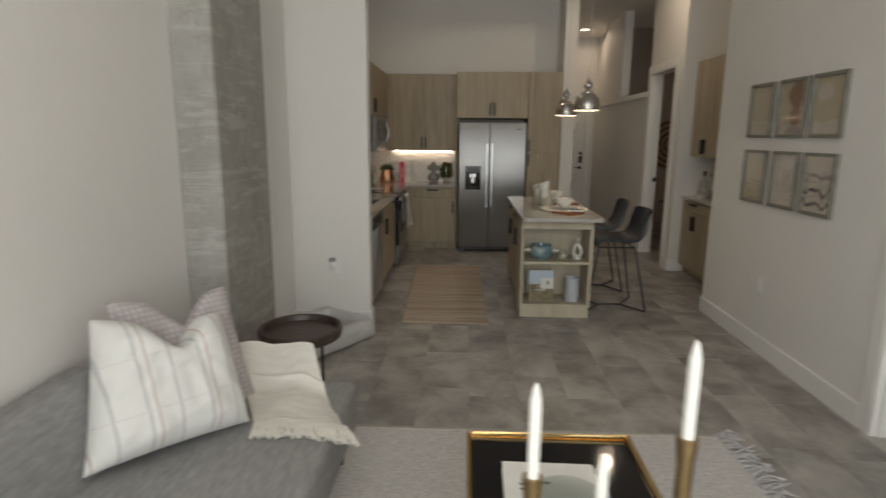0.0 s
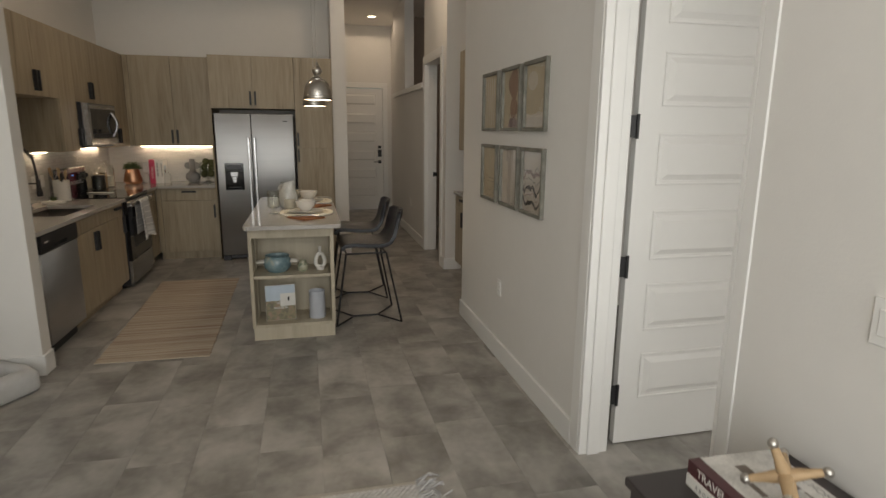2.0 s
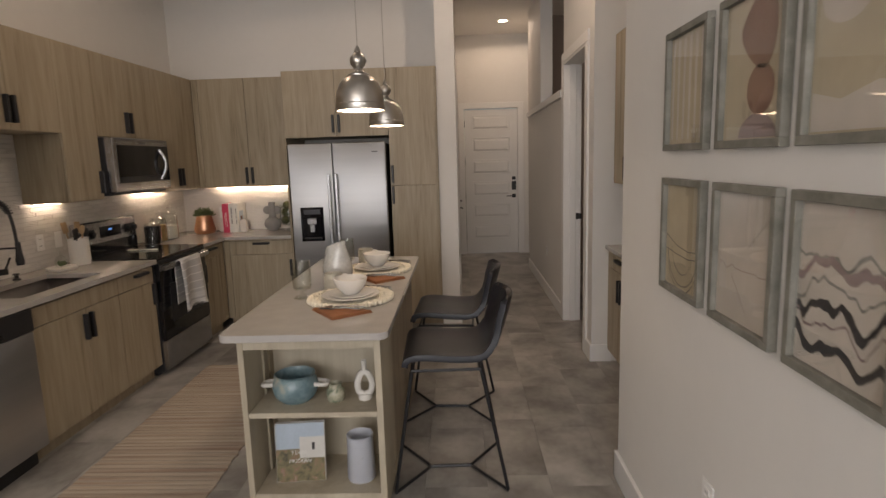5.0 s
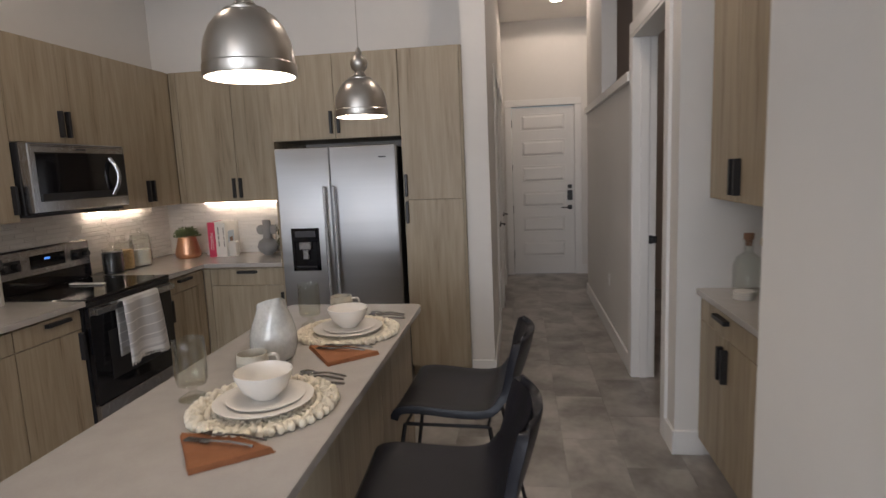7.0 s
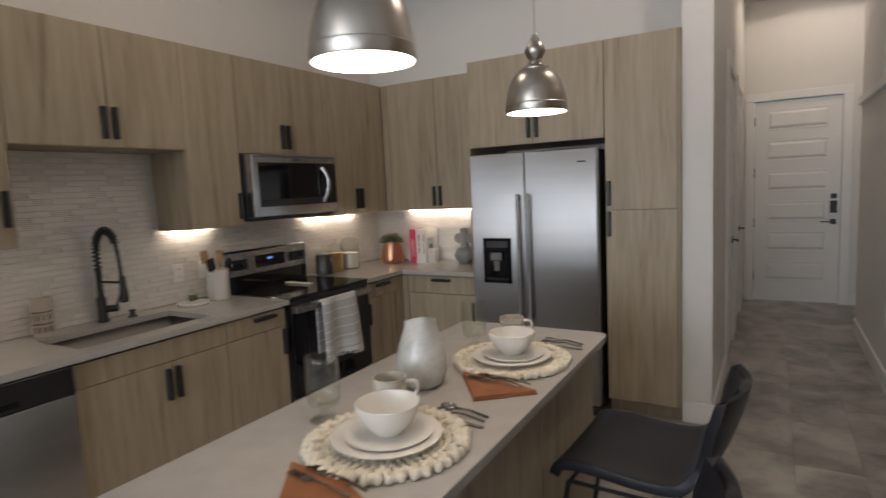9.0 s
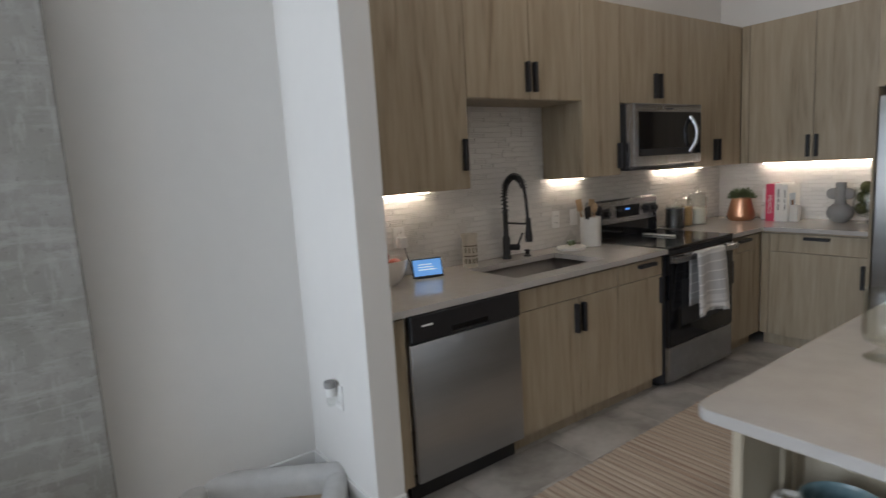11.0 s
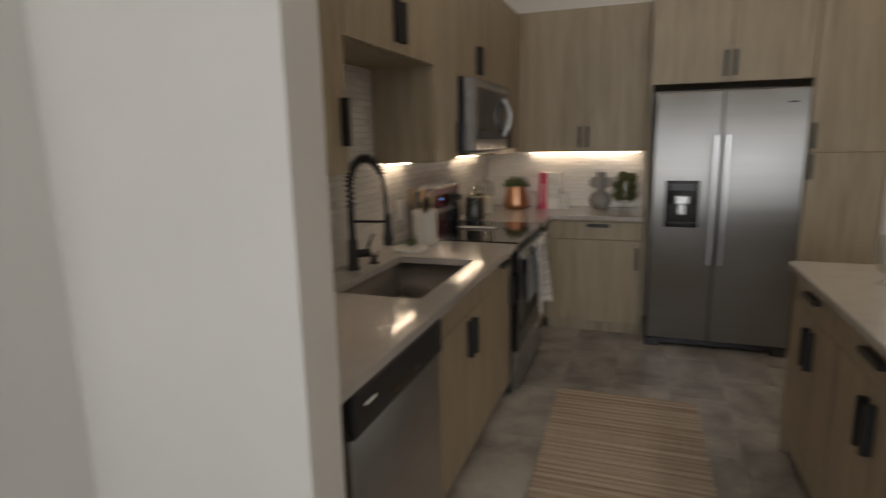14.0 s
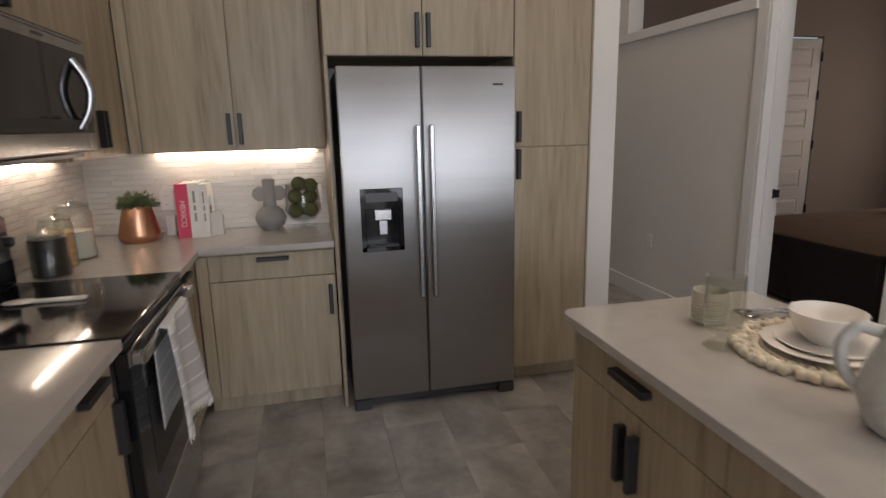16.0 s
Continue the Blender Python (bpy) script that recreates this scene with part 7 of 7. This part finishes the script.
for k in range(26):
    a, r = rng.uniform(0, 6.28), rng.uniform(0.005, 0.045)
    e = Vector((3.32 + r * math.cos(a), 6.78 + r * math.sin(a), CT + rng.uniform(0.24, 0.36)))
    tube([(3.32, 6.78, CT + 0.10), e], 0.0012, 4, bm)
    bmesh.ops.create_icosphere(bm, subdivisions=1, radius=0.012, matrix=Matrix.Translation(e) @ Matrix.Diagonal((1, 1, 1.8, 1)))
part("stems", bm, plain("dried_cream", (0.46, 0.37, 0.22), 0.9, vary=0.2, scale=40), dv)["kind"] = "stuff"

# ---- outlets and switches ----


def outlet(m, label, category="outlet", switch=False):
    root = thing("light_switch" if switch else "wall_outlet", (0, 0, 0), label, category, "switches" if switch else "outlets")
    part("plate", box(-0.036, 0.036, -0.006, 0, -0.057, 0.057, 0.002), TRIM, root)
    if switch:
        part("rocker", box(-0.017, 0.017, -0.010, -0.005, -0.033, 0.033, 0.002), TRIM, root)
    else:
        for z in (-0.024, 0.024):
            s = part("socket", box(-0.017, 0.017, -0.0075, -0.005, z - 0.015, z + 0.015, 0.003), TRIM, root)
            part("slots", boxes((-0.008, -0.006, -0.0080, -0.0074, z - 0.004, z + 0.006), (0.006, 0.008, -0.0080, -0.0074, z - 0.004, z + 0.006)), DARK, s)
    return place(root, m)


outlet(pose(2.669, 4.275, 0.517, 0, 0, -90), "white duplex outlet on the living room wall")
outlet(pose(2.909, 9.12, 0.515, 0, 0, -90), "white duplex outlet on the hallway wall")
outlet(pose(-0.625, 4.609, 0.515), "white duplex outlet with a plug-in freshener")
outlet(pose(2.669, 1.60, 1.17, 0, 0, -90), "white light switch above the sideboard", "switch", True)
outlet(pose(-1.010, 5.21, 1.13, 0, 0, 90), "white outlet on the tile backsplash")
outlet(pose(-1.010, 6.45, 1.10, 0, 0, 90), "white outlet on the tile backsplash")
outlet(pose(-1.010, 6.63, 1.10, 0, 0, 90), "white switch on the tile backsplash", "switch", True)
outlet(pose(-0.60, 8.566, 1.10), "white outlet on the tile backsplash")
outlet(pose(0.235, 8.566, 1.10), "white outlet on the tile backsplash")
pa2 = thing("power_adapter", (-0.985, 5.21, 1.105), "white power adapter plugged into the tile outlet", "adapter")
part("case", box(-1.0015, -0.955, 5.185, 5.235, 1.075, 1.135, 0.006, 2), TRIM, pa2)
part("lead", tube(smooth_path([(-0.958, 5.21, 1.08), (-0.945, 5.22, 1.02), (-0.94, 5.24, 0.95), (-0.92, 5.27, 0.922)], 5), 0.0022, 6), BLACK, pa2, "thin black lead", shade=True)
fs = thing("plug_in_freshener", (-0.64, 4.58, 0.5), "white and clear plug-in air freshener", "air freshener")
part("holder", lathe([(0, 0.035), (0.026, 0.035), (0.027, 0.055), (0.024, 0.062), (0, 0.063)], (-0.64, 4.575, 0.53), 24), GREYCER, fs, shade=True)
part("collar", lathe([(0, -0.005), (0.021, -0.005), (0.023, 0.035), (0, 0.036)], (-0.64, 4.575, 0.53), 24), TRIM, fs, shade=True)
part("bulb", lathe([(0, -0.05), (0.015, -0.05), (0.020, -0.03), (0.018, -0.005), (0, -0.004)], (-0.64, 4.575, 0.53), 24), CLEAR, fs, shade=True)

# ---- bedroom seen through the doorway ----
bed = thing("bed", (5.0, 8.9, 0), "low bed with brown bedding and a dark cover", "bed")
part("bed_frame", box(3.95, 6.3, 8.0, 9.7, 0.02, 0.34, 0.02), plain("dark_upholstery", (0.026, 0.024, 0.026), 0.9, vary=0.1, bump=0.4), bed)
part("mattress", box(3.97, 6.3, 8.02, 9.68, 0.34, 0.55, 0.05, 3), plain("beige_bedding", (0.29, 0.205, 0.145), 0.9, vary=0.08), bed, shade=True)
part("bed_throw", box(3.945, 4.3, 7.99, 9.71, 0.05, 0.535, 0.03, 3), plain("dark_throw", (0.030, 0.027, 0.030), 0.95, vary=0.15, scale=12), bed, "near-black woven cover over the edge", shade=True)
for py in (8.45, 9.15):
    pw = box(5.75, 6.2, py - 0.30, py + 0.30, 0.552, 0.70, 0.07, 4)
    for v in pw.verts:
        v.co += 0.02 * noise.noise_vector(v.co * 4)
        v.co.z = max(v.co.z + 0.25 * (v.co.x - 5.75) * (1 if v.co.z > 0.6 else 0), 0.552)
    single("bed_pillow", pw, bpy.data.materials["beige_bedding"], "brown pillow at the head of the bed", "pillow", "bed pillows", True)
ba = thing("wall_basket", (4.27, 10.98, 1.46), "large round woven wall basket with dark rings", "wall basket")
for k in range(14):
    r = 0.03 + 0.032 * k
    ringm = pose(4.27, 10.97 - 0.01 * math.cos(k), 1.46, 90, 0, 0)
    bm = lathe([(r - 0.016, -0.006), (r, -0.014 - 0.002 * k), (r + 0.016, -0.006), (r, 0.004), (r - 0.016, -0.006)], seg=40)
    bmesh.ops.transform(bm, matrix=ringm, verts=bm.verts)
    part("coil", bm, WALNUT if k % 3 == 0 else plain("straw", (0.36, 0.25, 0.15), 0.9, vary=0.2, scale=40) if k == 1 else bpy.data.materials["straw"], ba, shade=True)
ch = thing("bedroom_chair", (4.2, 10.4, 0), "slim dark chair beneath the woven basket", "chair")
part("seat", box(4.0, 4.42, 10.2, 10.6, 0.42, 0.46, 0.012), ESPRESSO, ch)
part("backrest", tube(smooth_path([(4.0, 10.6, 0.46), (4.0, 10.64, 0.80), (4.42, 10.64, 0.80), (4.42, 10.6, 0.46)], 5), 0.014, 8), BEECH, ch, shade=True)
for lx in (4.02, 4.40):
    for ly in (10.22, 10.58):
        part("leg", tube([(lx, ly, 0), (lx, ly, 0.42)], 0.012, 8), BEECH, ch)

# ---- floor tiles ----
STONE = ramp_mat("grey_stone_tile", [(0.28, (0.185, 0.171, 0.155)), (0.44, (0.285, 0.266, 0.244)), (0.58, (0.385, 0.362, 0.335)), (0.78, (0.50, 0.472, 0.44))], (3.6, 3.0, 0.0), 1.0, 0.36, detail=3, distort=0.35, bump=0.04, fine=0.20, spread=0.13)
TW, TL = 0.307, 0.614
me = bpy.data.meshes.new("tile")
tb = box(-TW / 2 + 0.0004, TW / 2 - 0.0004, -TL / 2 + 0.0004, TL / 2 - 0.0004, -0.012, 0.0)
bmesh.ops.bevel(tb, geom=[e for e in tb.edges if e.verts[0].co.z > -0.001 and e.verts[1].co.z > -0.001], offset=0.0006, segments=1, affect="EDGES")
tb.to_mesh(me)
tb.free()
me.materials.append(STONE)
count, far = 0, bmesh.new()
for k in range(-8, 24):
    cx = 1.10 + TW * (k + 0.5)
    first = 4.27 - TL / 3 * (k + 1) * (1 if k % 2 else 1.5)
    for r in range(-16, 20):
        cy = (first % TL) + TL * (r + 0.5)
        if not (-3.3 < cy < 12.4):
            continue
        if -0.8 < cx < 2.9 and 2.3 < cy < 9.8 and count < 300 and not (0.3 < cx < 1.3 and cy > 8.2) and not (cx < -0.45 and cy > 4.7):
            t = new("tile", me)
            t.location = (cx, cy, 0)
            t.parent = FLOOR
            count += 1
        elif cx < 3.5 or cy > 6.9 or cy < 5.3:
            bm_box(far, cx - TW / 2 + 0.0004, cx + TW / 2 - 0.0004, cy - TL / 2 + 0.0004, cy + TL / 2 - 0.0004, -0.012, 0.0)
fo = part("far_tiles", far, STONE)
fo.parent = FLOOR
tagged(fo, "grey stone-look floor tiles", kind="stuff")
